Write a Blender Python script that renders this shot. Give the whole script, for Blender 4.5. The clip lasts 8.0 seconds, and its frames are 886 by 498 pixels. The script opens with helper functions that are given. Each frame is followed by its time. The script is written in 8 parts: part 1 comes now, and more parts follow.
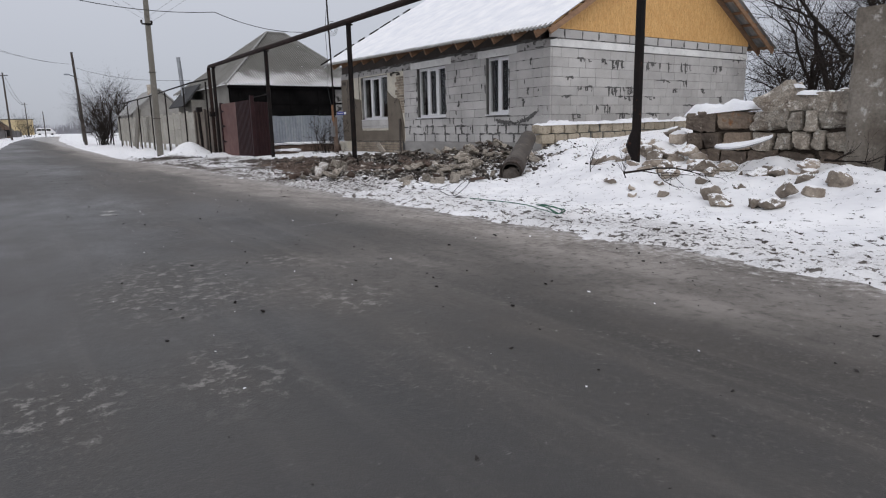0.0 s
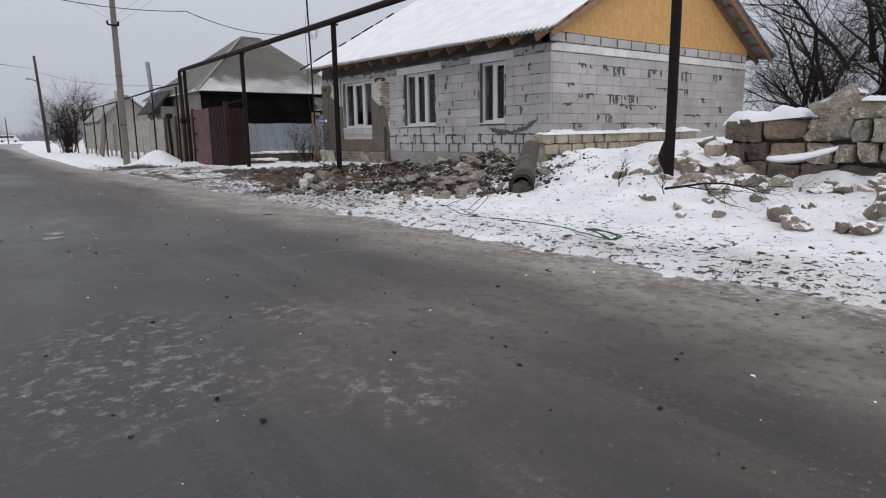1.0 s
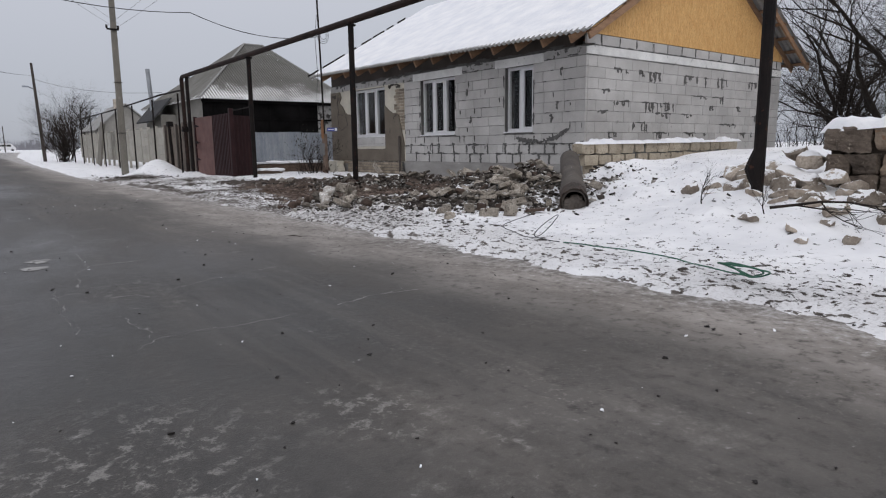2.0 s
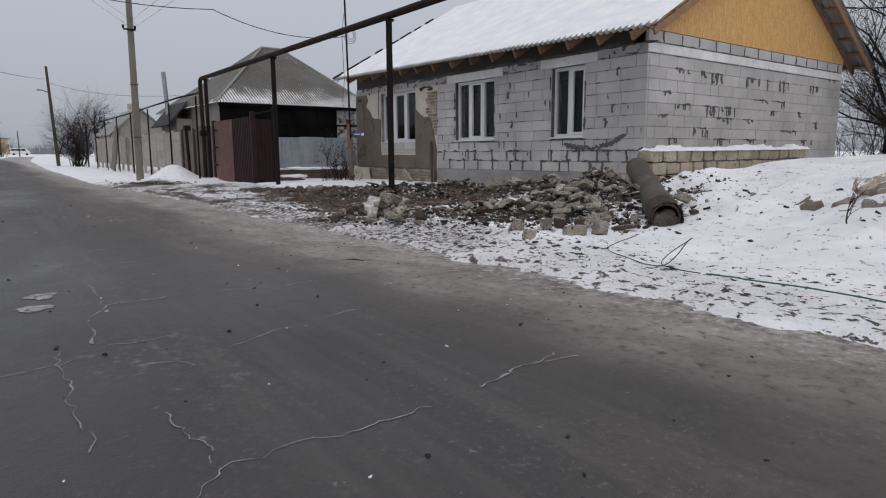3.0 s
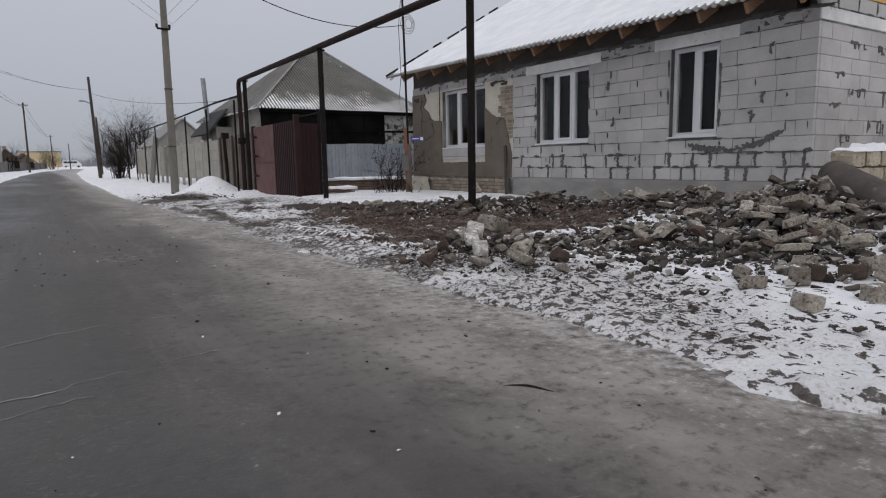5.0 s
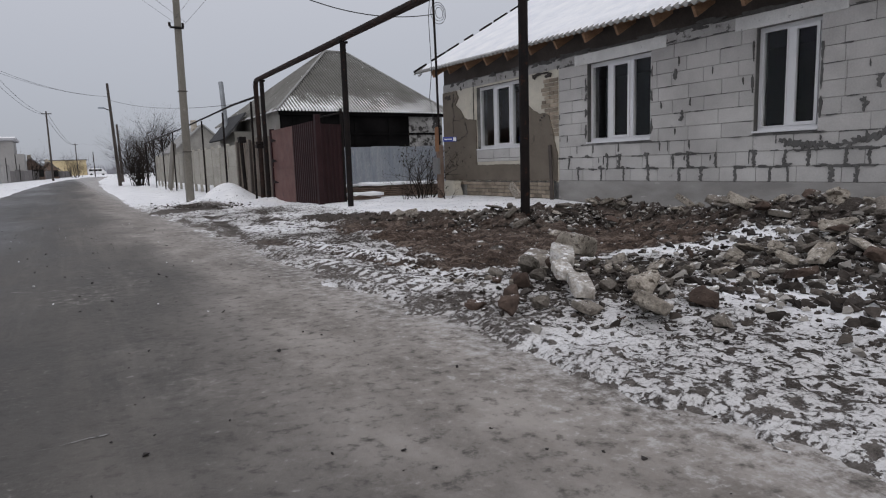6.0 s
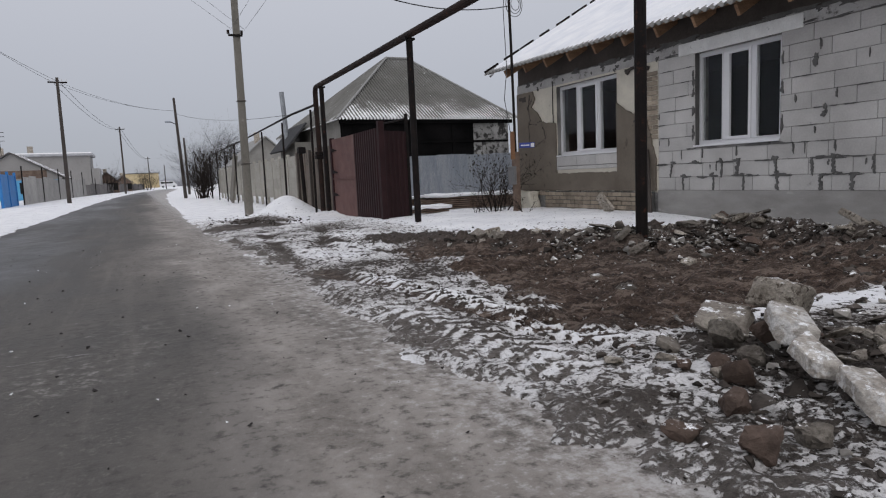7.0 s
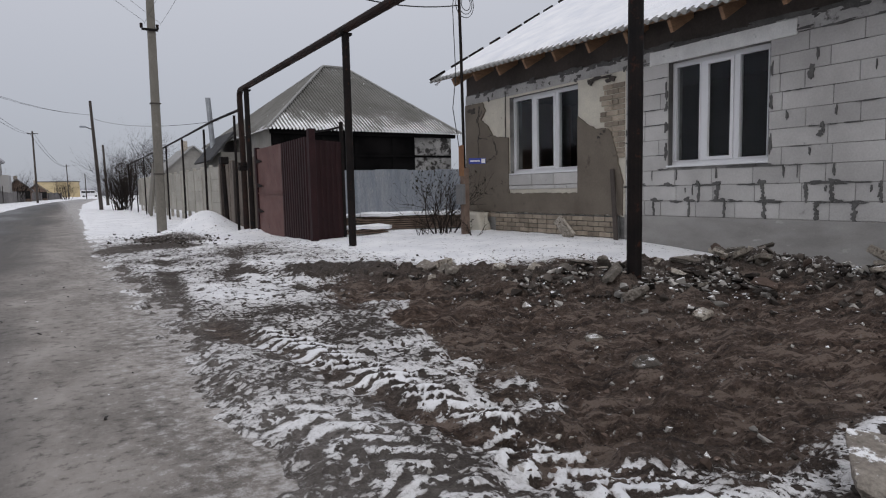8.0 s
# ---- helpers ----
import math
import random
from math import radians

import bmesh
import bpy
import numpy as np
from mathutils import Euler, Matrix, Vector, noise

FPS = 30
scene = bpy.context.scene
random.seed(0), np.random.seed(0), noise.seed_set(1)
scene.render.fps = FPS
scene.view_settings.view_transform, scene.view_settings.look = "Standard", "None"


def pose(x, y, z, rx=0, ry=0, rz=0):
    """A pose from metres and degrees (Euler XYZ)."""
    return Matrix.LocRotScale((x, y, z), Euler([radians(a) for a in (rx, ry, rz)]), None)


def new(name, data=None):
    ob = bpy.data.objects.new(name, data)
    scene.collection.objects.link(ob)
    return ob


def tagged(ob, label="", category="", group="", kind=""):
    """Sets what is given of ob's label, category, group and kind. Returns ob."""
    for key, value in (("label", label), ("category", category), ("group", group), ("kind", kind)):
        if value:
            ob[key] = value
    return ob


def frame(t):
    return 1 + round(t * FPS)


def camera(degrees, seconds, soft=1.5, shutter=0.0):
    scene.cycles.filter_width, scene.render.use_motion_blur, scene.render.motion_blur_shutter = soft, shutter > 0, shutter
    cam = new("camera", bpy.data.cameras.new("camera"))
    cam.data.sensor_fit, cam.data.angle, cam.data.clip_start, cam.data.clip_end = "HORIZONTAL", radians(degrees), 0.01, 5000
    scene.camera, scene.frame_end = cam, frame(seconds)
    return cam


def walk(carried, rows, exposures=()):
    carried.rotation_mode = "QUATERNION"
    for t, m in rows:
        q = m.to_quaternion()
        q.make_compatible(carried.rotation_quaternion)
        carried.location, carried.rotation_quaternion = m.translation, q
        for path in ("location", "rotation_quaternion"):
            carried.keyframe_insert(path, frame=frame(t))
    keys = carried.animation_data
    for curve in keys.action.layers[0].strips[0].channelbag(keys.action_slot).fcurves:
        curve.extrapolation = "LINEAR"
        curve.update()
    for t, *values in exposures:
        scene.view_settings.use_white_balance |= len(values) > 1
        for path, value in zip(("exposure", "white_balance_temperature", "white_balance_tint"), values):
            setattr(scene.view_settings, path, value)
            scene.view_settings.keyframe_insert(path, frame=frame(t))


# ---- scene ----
cam = camera(71.0, 8.0, 1.15)
METRES, EYE, TILT, LEAN, TURN = 11.392, 0.9, 0.0, 0.0, -35.0
ROWS = [
    (0.0, 0.0, 0.0, 0.0, -0.26, -11.19, 1.29),
    (0.5, -0.0188, 0.0516, -0.0026, -1.67, -10.74, 1.11),
    (1.0, -0.0366, 0.1018, -0.0021, -2.6, -10.33, 0.87),
    (1.5, -0.0576, 0.1523, -0.0025, -3.05, -9.8, 0.72),
    (3.0, -0.1386, 0.3056, -0.0045, -1.9, -8.76, 0.3),
    (3.5, -0.16, 0.3627, -0.003, -1.59, -8.61, 0.61),
    (4.0, -0.1747, 0.42, -0.0027, -0.35, -8.27, 0.76),
    (4.5, -0.1915, 0.4818, -0.0054, 0.9, -8.16, 0.79),
    (6.0, -0.2442, 0.6793, -0.0056, 3.41, -7.72, 1.78),
    (6.5, -0.2667, 0.7448, -0.0023, 5.77, -7.49, 2.28),
    (7.0, -0.2864, 0.81, -0.0013, 8.69, -6.79, 2.62),
    (7.5, -0.2976, 0.8781, -0.0008, 9.32, -6.41, 1.95),
    (8.0, -0.3083, 0.9455, 0.001, 3.07, -5.49, 1.29),
]
walk(cam, [(t, pose(0, 0, EYE, TILT, LEAN, TURN) @ pose(METRES * x, METRES * y, METRES * z, 90 + pitch, roll, yaw)) for t, x, y, z, yaw, pitch, roll in ROWS],
     [(0.0, 0.0), (1.5, -0.02), (3.0, -0.22), (4.5, -0.24), (6.0, -0.21), (8.0, -0.19)])

# ---- world and light: a low, even winter overcast ----
world = bpy.data.worlds.new("overcast")
scene.world = world
world.use_nodes = True
wn, wl = world.node_tree.nodes, world.node_tree.links
wn.clear()
w_out, w_bg = wn.new("ShaderNodeOutputWorld"), wn.new("ShaderNodeBackground")
w_sky, w_mix, w_sat = wn.new("ShaderNodeTexSky"), wn.new("ShaderNodeMix"), wn.new("ShaderNodeHueSaturation")
w_sky.sky_type, w_sky.sun_disc = "NISHITA", False
SUN_ELEVATION, SUN_TURN = 32.0, 200.0
w_sky.sun_elevation, w_sky.sun_rotation = radians(SUN_ELEVATION), radians(SUN_TURN)
w_sat.inputs["Saturation"].default_value = 0.35
w_mix.data_type = "RGBA"
w_mix.inputs[0].default_value = 0.88
# overcast cloud: paler overhead than along the horizon
w_geo, w_sep, w_up = wn.new("ShaderNodeTexCoord"), wn.new("ShaderNodeSeparateXYZ"), wn.new("ShaderNodeMapRange")
w_up.inputs["From Min"].default_value, w_up.inputs["From Max"].default_value = 0.0, 1.0
w_up.inputs["To Min"].default_value, w_up.inputs["To Max"].default_value = 1.0, 2.7
w_cloud = wn.new("ShaderNodeVectorMath")
w_cloud.operation = "SCALE"
w_tint = wn.new("ShaderNodeMix")
w_tint.data_type = "RGBA"
w_tint.inputs[6].default_value, w_tint.inputs[7].default_value = (4.13, 4.36, 5.02, 1), (4.38, 4.42, 4.8, 1)
w_tall = wn.new("ShaderNodeMapRange")
w_tall.inputs["From Min"].default_value, w_tall.inputs["From Max"].default_value = 0.05, 0.5
wl.new(w_geo.outputs["Generated"], w_sep.inputs[0])
wl.new(w_sep.outputs["Z"], w_up.inputs["Value"])
wl.new(w_sep.outputs["Z"], w_tall.inputs["Value"])
wl.new(w_tall.outputs[0], w_tint.inputs[0])
wl.new(w_tint.outputs[2], w_cloud.inputs[0])
wl.new(w_up.outputs[0], w_cloud.inputs["Scale"])
wl.new(w_cloud.outputs[0], w_mix.inputs[7])
w_bg.inputs["Strength"].default_value = 0.1
wl.new(w_sky.outputs[0], w_sat.inputs["Color"])
wl.new(w_sat.outputs[0], w_mix.inputs[6])
wl.new(w_mix.outputs[2], w_bg.inputs["Color"])
wl.new(w_bg.outputs[0], w_out.inputs[0])
sun = new("sun", bpy.data.lights.new("sun", "SUN"))
sun.data.energy, sun.data.angle, sun.data.color = 0.5, radians(40), (1, 0.97, 0.93)
sun.matrix_world = pose(0, 0, 30, 90 - SUN_ELEVATION, 0, 180 - SUN_TURN)

# ---- materials ----
def nodes_of(name):
    m = bpy.data.materials.new(name)
    m.use_nodes = True
    nt = m.node_tree
    return m, nt, nt.nodes["Principled BSDF"]


def add(nt, kind, **values):
    n = nt.nodes.new(kind)
    for key, v in values.items():
        n.inputs[key].default_value = v
    return n


def noise_at(nt, scale, detail=4.0, rough=0.55, stretch=(1, 1, 1), local=False):
    """A noise texture in world metres (or in the thing's own metres)."""
    if local:
        src = nt.nodes.new("ShaderNodeTexCoord").outputs["Object"]
    else:
        src = nt.nodes.new("ShaderNodeNewGeometry").outputs["Position"]
    mp = nt.nodes.new("ShaderNodeMapping")
    mp.inputs["Scale"].default_value = stretch
    nt.links.new(src, mp.inputs["Vector"])
    n = add(nt, "ShaderNodeTexNoise", Scale=scale, Detail=detail, Roughness=rough)
    nt.links.new(mp.outputs[0], n.inputs["Vector"])
    return n.outputs["Fac"]


def ramp(nt, fac, a, b):
    n = add(nt, "ShaderNodeMapRange")
    n.inputs["From Min"].default_value, n.inputs["From Max"].default_value = a, b
    n.clamp = True
    nt.links.new(fac, n.inputs["Value"])
    return n.outputs[0]


def math_of(nt, op, a, b=None):
    n = nt.nodes.new("ShaderNodeMath")
    n.operation = op
    for k, v in enumerate((a, b)):
        if v is None:
            continue
        if isinstance(v, (int, float)):
            n.inputs[k].default_value = v
        else:
            nt.links.new(v, n.inputs[k])
    return n.outputs[0]


def mix_of(nt, fac, a, b, blend="MIX"):
    n = nt.nodes.new("ShaderNodeMix")
    n.data_type, n.blend_type = "RGBA", blend
    for k, v in ((0, fac), (6, a), (7, b)):
        if isinstance(v, (int, float)):
            n.inputs[k].default_value = v
        elif isinstance(v, tuple):
            n.inputs[k].default_value = (*v, 1)
        else:
            nt.links.new(v, n.inputs[k])
    return n.outputs[2]


def bump_of(nt, height, strength, distance=0.01):
    n = add(nt, "ShaderNodeBump", Strength=strength, Distance=distance)
    nt.links.new(height, n.inputs["Height"])
    return n.outputs[0]


SNOW = (0.9, 0.9, 0.905)


def mat(name, c1, c2, c3=None, scale=3.0, fine=40.0, rough=0.85, bump=0.4, depth=0.006, metal=0.0, snow=None,
        vary=0.0, stretch=(1, 1, 1), spots=0.62, island=False, grit=0.25, spec=0.35, drift=1.7):
    """A weathered surface: two colours in large patches, a third in spots, fine grain, relief,
    and snow lying on faces that look up by more than the value of snow."""
    m, nt, bsdf = nodes_of(name)
    big = ramp(nt, noise_at(nt, scale, 5, 0.6, stretch), 0.35, 0.65)
    small = noise_at(nt, fine, 4, 0.65, stretch)
    col = mix_of(nt, big, c1, c2)
    if c3:
        col = mix_of(nt, ramp(nt, noise_at(nt, scale * 2.7, 6, 0.65, stretch), spots, spots + 0.08), col, c3)
    val = ramp(nt, small, 0.25, 0.75)
    hsv = add(nt, "ShaderNodeHueSaturation")
    nt.links.new(col, hsv.inputs["Color"])
    bright = math_of(nt, "ADD", math_of(nt, "MULTIPLY", val, 2 * grit), 1 - grit)
    if vary:
        rnd = nt.nodes.new("ShaderNodeNewGeometry").outputs["Random Per Island"] if island else nt.nodes.new("ShaderNodeObjectInfo").outputs["Random"]
        bright = math_of(nt, "MULTIPLY", bright, math_of(nt, "ADD", math_of(nt, "MULTIPLY", rnd, 2 * vary), 1 - vary))
    nt.links.new(bright, hsv.inputs["Value"])
    col = hsv.outputs[0]
    rgh = math_of(nt, "ADD", math_of(nt, "MULTIPLY", small, 0.2), rough - 0.1)
    if snow is not None:
        sep = nt.nodes.new("ShaderNodeSeparateXYZ")
        nt.links.new(nt.nodes.new("ShaderNodeNewGeometry").outputs["Normal"], sep.inputs[0])
        up = math_of(nt, "ADD", sep.outputs["Z"], math_of(nt, "MULTIPLY", math_of(nt, "SUBTRACT", noise_at(nt, 13, 6, 0.75), 0.5), drift))
        col = mix_of(nt, ramp(nt, up, snow, snow + 0.1), col, SNOW)
    nt.links.new(col, bsdf.inputs["Base Color"])
    nt.links.new(rgh, bsdf.inputs["Roughness"])
    bsdf.inputs["Metallic"].default_value = metal
    bsdf.inputs["Specular IOR Level"].default_value = spec
    if bump:
        nt.links.new(bump_of(nt, math_of(nt, "ADD", small, math_of(nt, "MULTIPLY", big, 0.4)), bump, depth), bsdf.inputs["Normal"])
    return m


M_BLOCK = mat("aerated_concrete", (0.5, 0.487, 0.47), (0.385, 0.372, 0.358), (0.22, 0.212, 0.202), scale=1.3, fine=45, vary=0.075, bump=0.45, depth=0.008, spots=0.66, grit=0.12)
M_MORTAR = mat("grey_mortar", (0.085, 0.083, 0.08), (0.13, 0.127, 0.122), scale=5, fine=60, bump=0.6, grit=0.25, spec=0.2)
M_JOINT = mat("block_joint", (0.09, 0.087, 0.083), (0.33, 0.322, 0.31), (0.05, 0.048, 0.046), scale=1.7, fine=50, bump=0.5, spots=0.6, grit=0.3, spec=0.2)
M_CONCRETE = mat("poured_concrete", (0.31, 0.3, 0.285), (0.22, 0.21, 0.2), (0.36, 0.35, 0.33), scale=1.2, fine=45, stretch=(1, 1, 3), bump=0.3, grit=0.12)
M_WHITE_BEAM = mat("whitewashed_beam", (0.76, 0.755, 0.735), (0.6, 0.595, 0.58), (0.3, 0.3, 0.3), scale=2.5, fine=40, bump=0.4, grit=0.12)
M_PLASTER = mat("old_cement_plaster", (0.125, 0.104, 0.082), (0.165, 0.14, 0.112), (0.085, 0.07, 0.055), scale=1.5, fine=40, bump=0.3, grit=0.15)
M_LIME = mat("limewash", (0.6, 0.56, 0.47), (0.5, 0.47, 0.4), (0.33, 0.3, 0.25), scale=3, fine=35, bump=0.4, spots=0.66, grit=0.12)
M_BRICK_PALE = mat("pale_silicate_brick", (0.34, 0.285, 0.22), (0.23, 0.19, 0.148), (0.11, 0.09, 0.073), scale=4, fine=60, vary=0.28, bump=0.5)
M_OSB = mat("strand_board", (0.56, 0.31, 0.11), (0.66, 0.4, 0.16), (0.38, 0.19, 0.06), scale=9, fine=30, stretch=(2.2, 1, 0.6), bump=0.2, spots=0.58, rough=0.7)
M_TIMBER = mat("raw_timber", (0.3, 0.18, 0.105), (0.2, 0.12, 0.075), (0.12, 0.07, 0.045), scale=3, fine=30, stretch=(1, 1, 4), bump=0.3, vary=0.15)
M_OLD_WOOD = mat("old_grey_wood", (0.13, 0.09, 0.07), (0.2, 0.15, 0.12), (0.07, 0.05, 0.04), scale=3, fine=40, stretch=(1, 5, 1), bump=0.5, vary=0.2, spec=0.15)
M_SLATE = mat("grey_slate_sheet", (0.24, 0.235, 0.225), (0.3, 0.3, 0.29), (0.14, 0.135, 0.125), scale=1.2, fine=25, bump=0.4, vary=0.08)
M_PVC = mat("white_window_plastic", (0.72, 0.72, 0.73), (0.68, 0.68, 0.69), scale=3, fine=30, rough=0.35, bump=0.0, grit=0.02)
M_PIPE = mat("rusty_black_paint", (0.009, 0.008, 0.008), (0.016, 0.012, 0.011), (0.05, 0.022, 0.015), scale=4, fine=50, rough=0.7, bump=0.4, spots=0.6, spec=0.12)
M_PIPE_SNOWY = mat("rusty_pipe_with_frost", (0.016, 0.012, 0.011), (0.034, 0.02, 0.016), (0.08, 0.032, 0.02), scale=4, fine=50, rough=0.7, bump=0.4, snow=1.12, spec=0.12)
M_RUST = mat("rust_red_paint", (0.105, 0.045, 0.038), (0.15, 0.075, 0.065), (0.06, 0.026, 0.022), scale=2.5, fine=35, rough=0.6, bump=0.2)
M_MAROON = mat("maroon_sheet_metal", (0.022, 0.01, 0.011), (0.032, 0.014, 0.015), (0.05, 0.026, 0.026), scale=2, fine=30, rough=0.6, bump=0.1, spots=0.7, spec=0.15)
M_POLE = mat("weathered_concrete_pole", (0.2, 0.185, 0.16), (0.145, 0.135, 0.115), (0.27, 0.25, 0.22), scale=1.5, fine=45, bump=0.4, stretch=(1, 1, 0.5))
M_WOOD_POLE = mat("dark_tarred_pole", (0.05, 0.042, 0.037), (0.075, 0.062, 0.055), scale=1.5, fine=30, bump=0.3)
M_FENCE_PANEL = mat("beige_concrete_panel", (0.38, 0.36, 0.315), (0.31, 0.295, 0.255), (0.2, 0.185, 0.16), scale=1.6, fine=30, bump=0.25, vary=0.08)
M_GREY_SHEET = mat("galvanised_sheet", (0.36, 0.38, 0.41), (0.27, 0.3, 0.34), (0.45, 0.46, 0.48), scale=1.4, fine=20, rough=0.5, bump=0.1, metal=0.3, stretch=(3, 3, 0.7))
M_NEAR_BLACK = mat("near_black_wall", (0.004, 0.004, 0.004), (0.009, 0.0085, 0.0085), (0.06, 0.057, 0.054), scale=1.1, fine=30, bump=0.4, spots=0.74, spec=0.0)
M_DULL_WALL = mat("dull_grey_render", (0.2, 0.19, 0.17), (0.26, 0.25, 0.23), (0.14, 0.13, 0.11), scale=1.4, fine=30, bump=0.3)
M_STONE = mat("shell_limestone", (0.43, 0.39, 0.33), (0.24, 0.2, 0.16), (0.62, 0.585, 0.53), scale=4.5, fine=50, bump=1.0, depth=0.03, vary=0.3, spots=0.55, grit=0.5)
M_STONE_RUST = mat("iron_stained_limestone", (0.3, 0.235, 0.175), (0.15, 0.115, 0.088), (0.27, 0.13, 0.06), spots=0.6, scale=2.2, fine=35, bump=0.9, depth=0.015, vary=0.15)
M_STONE_PALE = mat("pale_limestone", (0.44, 0.385, 0.3), (0.34, 0.29, 0.22), (0.2, 0.165, 0.13), scale=5, fine=40, bump=0.9, depth=0.012, vary=0.25, spots=0.58, grit=0.3)
M_ROCK = mat("rubble_stone", (0.25, 0.225, 0.193), (0.12, 0.104, 0.09), (0.38, 0.35, 0.31), scale=5, fine=50, bump=1.0, depth=0.015, vary=0.45, snow=1.05, spec=0.08, grit=0.4)
M_ROCK_BROWN = mat("brown_rubble_stone", (0.115, 0.083, 0.067), (0.075, 0.056, 0.047), (0.2, 0.167, 0.145), scale=5, fine=35, bump=0.9, depth=0.012, vary=0.3, snow=1.05, spec=0.08)
M_ROCK_PALE = mat("pale_rubble_stone", (0.42, 0.38, 0.325), (0.24, 0.21, 0.175), (0.1, 0.082, 0.066), scale=9, fine=60, bump=1.0, depth=0.02, vary=0.3, spots=0.54, snow=1.05, spec=0.08, grit=0.4)
M_CLOD = mat("frozen_clods", (0.088, 0.075, 0.065), (0.036, 0.03, 0.026), (0.24, 0.215, 0.19), scale=3, fine=30, bump=0.9, depth=0.012, vary=0.6, island=True, snow=1.05, spec=0.15)
M_SNOW = mat("snow", SNOW, (0.76, 0.775, 0.81), scale=2, fine=22, rough=0.75, bump=0.5, depth=0.02, grit=0.03)
M_BARK = mat("dark_bark", (0.018, 0.015, 0.013), (0.03, 0.025, 0.021), scale=5, fine=40, bump=0.5, spec=0.1)
M_TWIG = mat("bare_twigs", (0.02, 0.016, 0.014), (0.032, 0.025, 0.021), scale=5, fine=40, bump=0.0, spec=0.1)
M_BIG_TUBE = mat("old_asbestos_pipe", (0.095, 0.08, 0.068), (0.055, 0.046, 0.04), (0.15, 0.133, 0.118), scale=3, fine=40, bump=0.4, rough=0.7, snow=1.25)
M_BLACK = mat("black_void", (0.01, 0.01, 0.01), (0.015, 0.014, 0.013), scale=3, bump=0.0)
M_WIRE = mat("black_cable", (0.02, 0.02, 0.022), (0.03, 0.03, 0.03), scale=3, bump=0.0, rough=0.6)
M_HOSE = mat("green_hose", (0.02, 0.09, 0.055), (0.03, 0.13, 0.08), scale=6, bump=0.0, rough=0.45)


def glass(name):
    m, nt, b = nodes_of(name)
    b.inputs["Base Color"].default_value = (0.9, 0.92, 0.93, 1)
    b.inputs["Transmission Weight"].default_value = 1.0
    b.inputs["Roughness"].default_value = 0.02
    b.inputs["IOR"].default_value = 1.25
    return m


M_GLASS = glass("window_glass")

# ---- building tools ----
def part(name, bm, material, parent=None, label="", smooth=False):
    me = bpy.data.meshes.new(name)
    if isinstance(bm, tuple):
        me.from_pydata(*bm)
    else:
        bm.normal_update()
        bm.to_mesh(me)
        bm.free()
    for m in material if isinstance(material, (list, tuple)) else [material]:
        me.materials.append(m)
    if smooth:
        me.polygons.foreach_set("use_smooth", [True] * len(me.polygons))
    ob = new(name, me)
    if parent is not None:
        ob.parent = parent
    if label:
        ob["label"] = label
    return ob


def share(name, me, m, parent=None):
    """One more object on a mesh that is there already."""
    ob = new(name, me)
    ob.matrix_basis = m
    if parent is not None:
        ob.parent = parent
    return ob


def thing(name, label, category, group="", kind="", at=(0, 0, 0)):
    ob = new(name)
    ob.location = at
    ob.empty_display_size = 0.1
    return tagged(ob, label, category, group, kind)


def box(bm, x0, x1, y0, y1, z0, z1, m=None, bevel=0.0):
    made = bmesh.ops.create_cube(bm, size=1.0, matrix=Matrix.LocRotScale(((x0 + x1) / 2, (y0 + y1) / 2, (z0 + z1) / 2), None, (abs(x1 - x0), abs(y1 - y0), abs(z1 - z0))))
    vs = made["verts"]
    if m is not None:
        bmesh.ops.transform(bm, matrix=m, verts=vs)
    if bevel:
        es = list({e for v in vs for e in v.link_edges})
        bmesh.ops.bevel(bm, geom=es, offset=bevel, segments=1, affect="EDGES")
    return bm


def boxes(*rows, bevel=0.0):
    bm = bmesh.new()
    for r in rows:
        box(bm, *r, bevel=bevel)
    return bm


def tube(bm, path, radius, sides=8, caps=True):
    """A round bar along a path; radius is a number or one for each point."""
    pts = [Vector(p) for p in path]
    rings = []
    side = None
    for k, p in enumerate(pts):
        d = (pts[min(k + 1, len(pts) - 1)] - pts[max(k - 1, 0)]).normalized()
        if side is None:
            side = d.orthogonal().normalized()
        side = (side - d * side.dot(d)).normalized()
        other = d.cross(side)
        r = radius[k] if isinstance(radius, (list, tuple)) else radius
        rings.append([bm.verts.new(p + r * (math.cos(a) * side + math.sin(a) * other)) for a in (2 * math.pi * i / sides for i in range(sides))])
    for a, b in zip(rings, rings[1:]):
        for i in range(sides):
            bm.faces.new((a[i], a[(i + 1) % sides], b[(i + 1) % sides], b[i]))
    if caps:
        bm.faces.new(rings[0][::-1])
        bm.faces.new(rings[-1])
    return bm


def bar(path, radius, sides=8):
    return tube(bmesh.new(), path, radius, sides)


def arc(p, q, r, up=(0, 0, 1), n=5):
    """Points that round the corner c between two straight runs; p, c, q are given as p, r, q."""
    p, c, q = Vector(p), Vector(r), Vector(q)
    return [(1 - t) ** 2 * p + 2 * t * (1 - t) * c + t * t * q for t in (i / n for i in range(n + 1))]


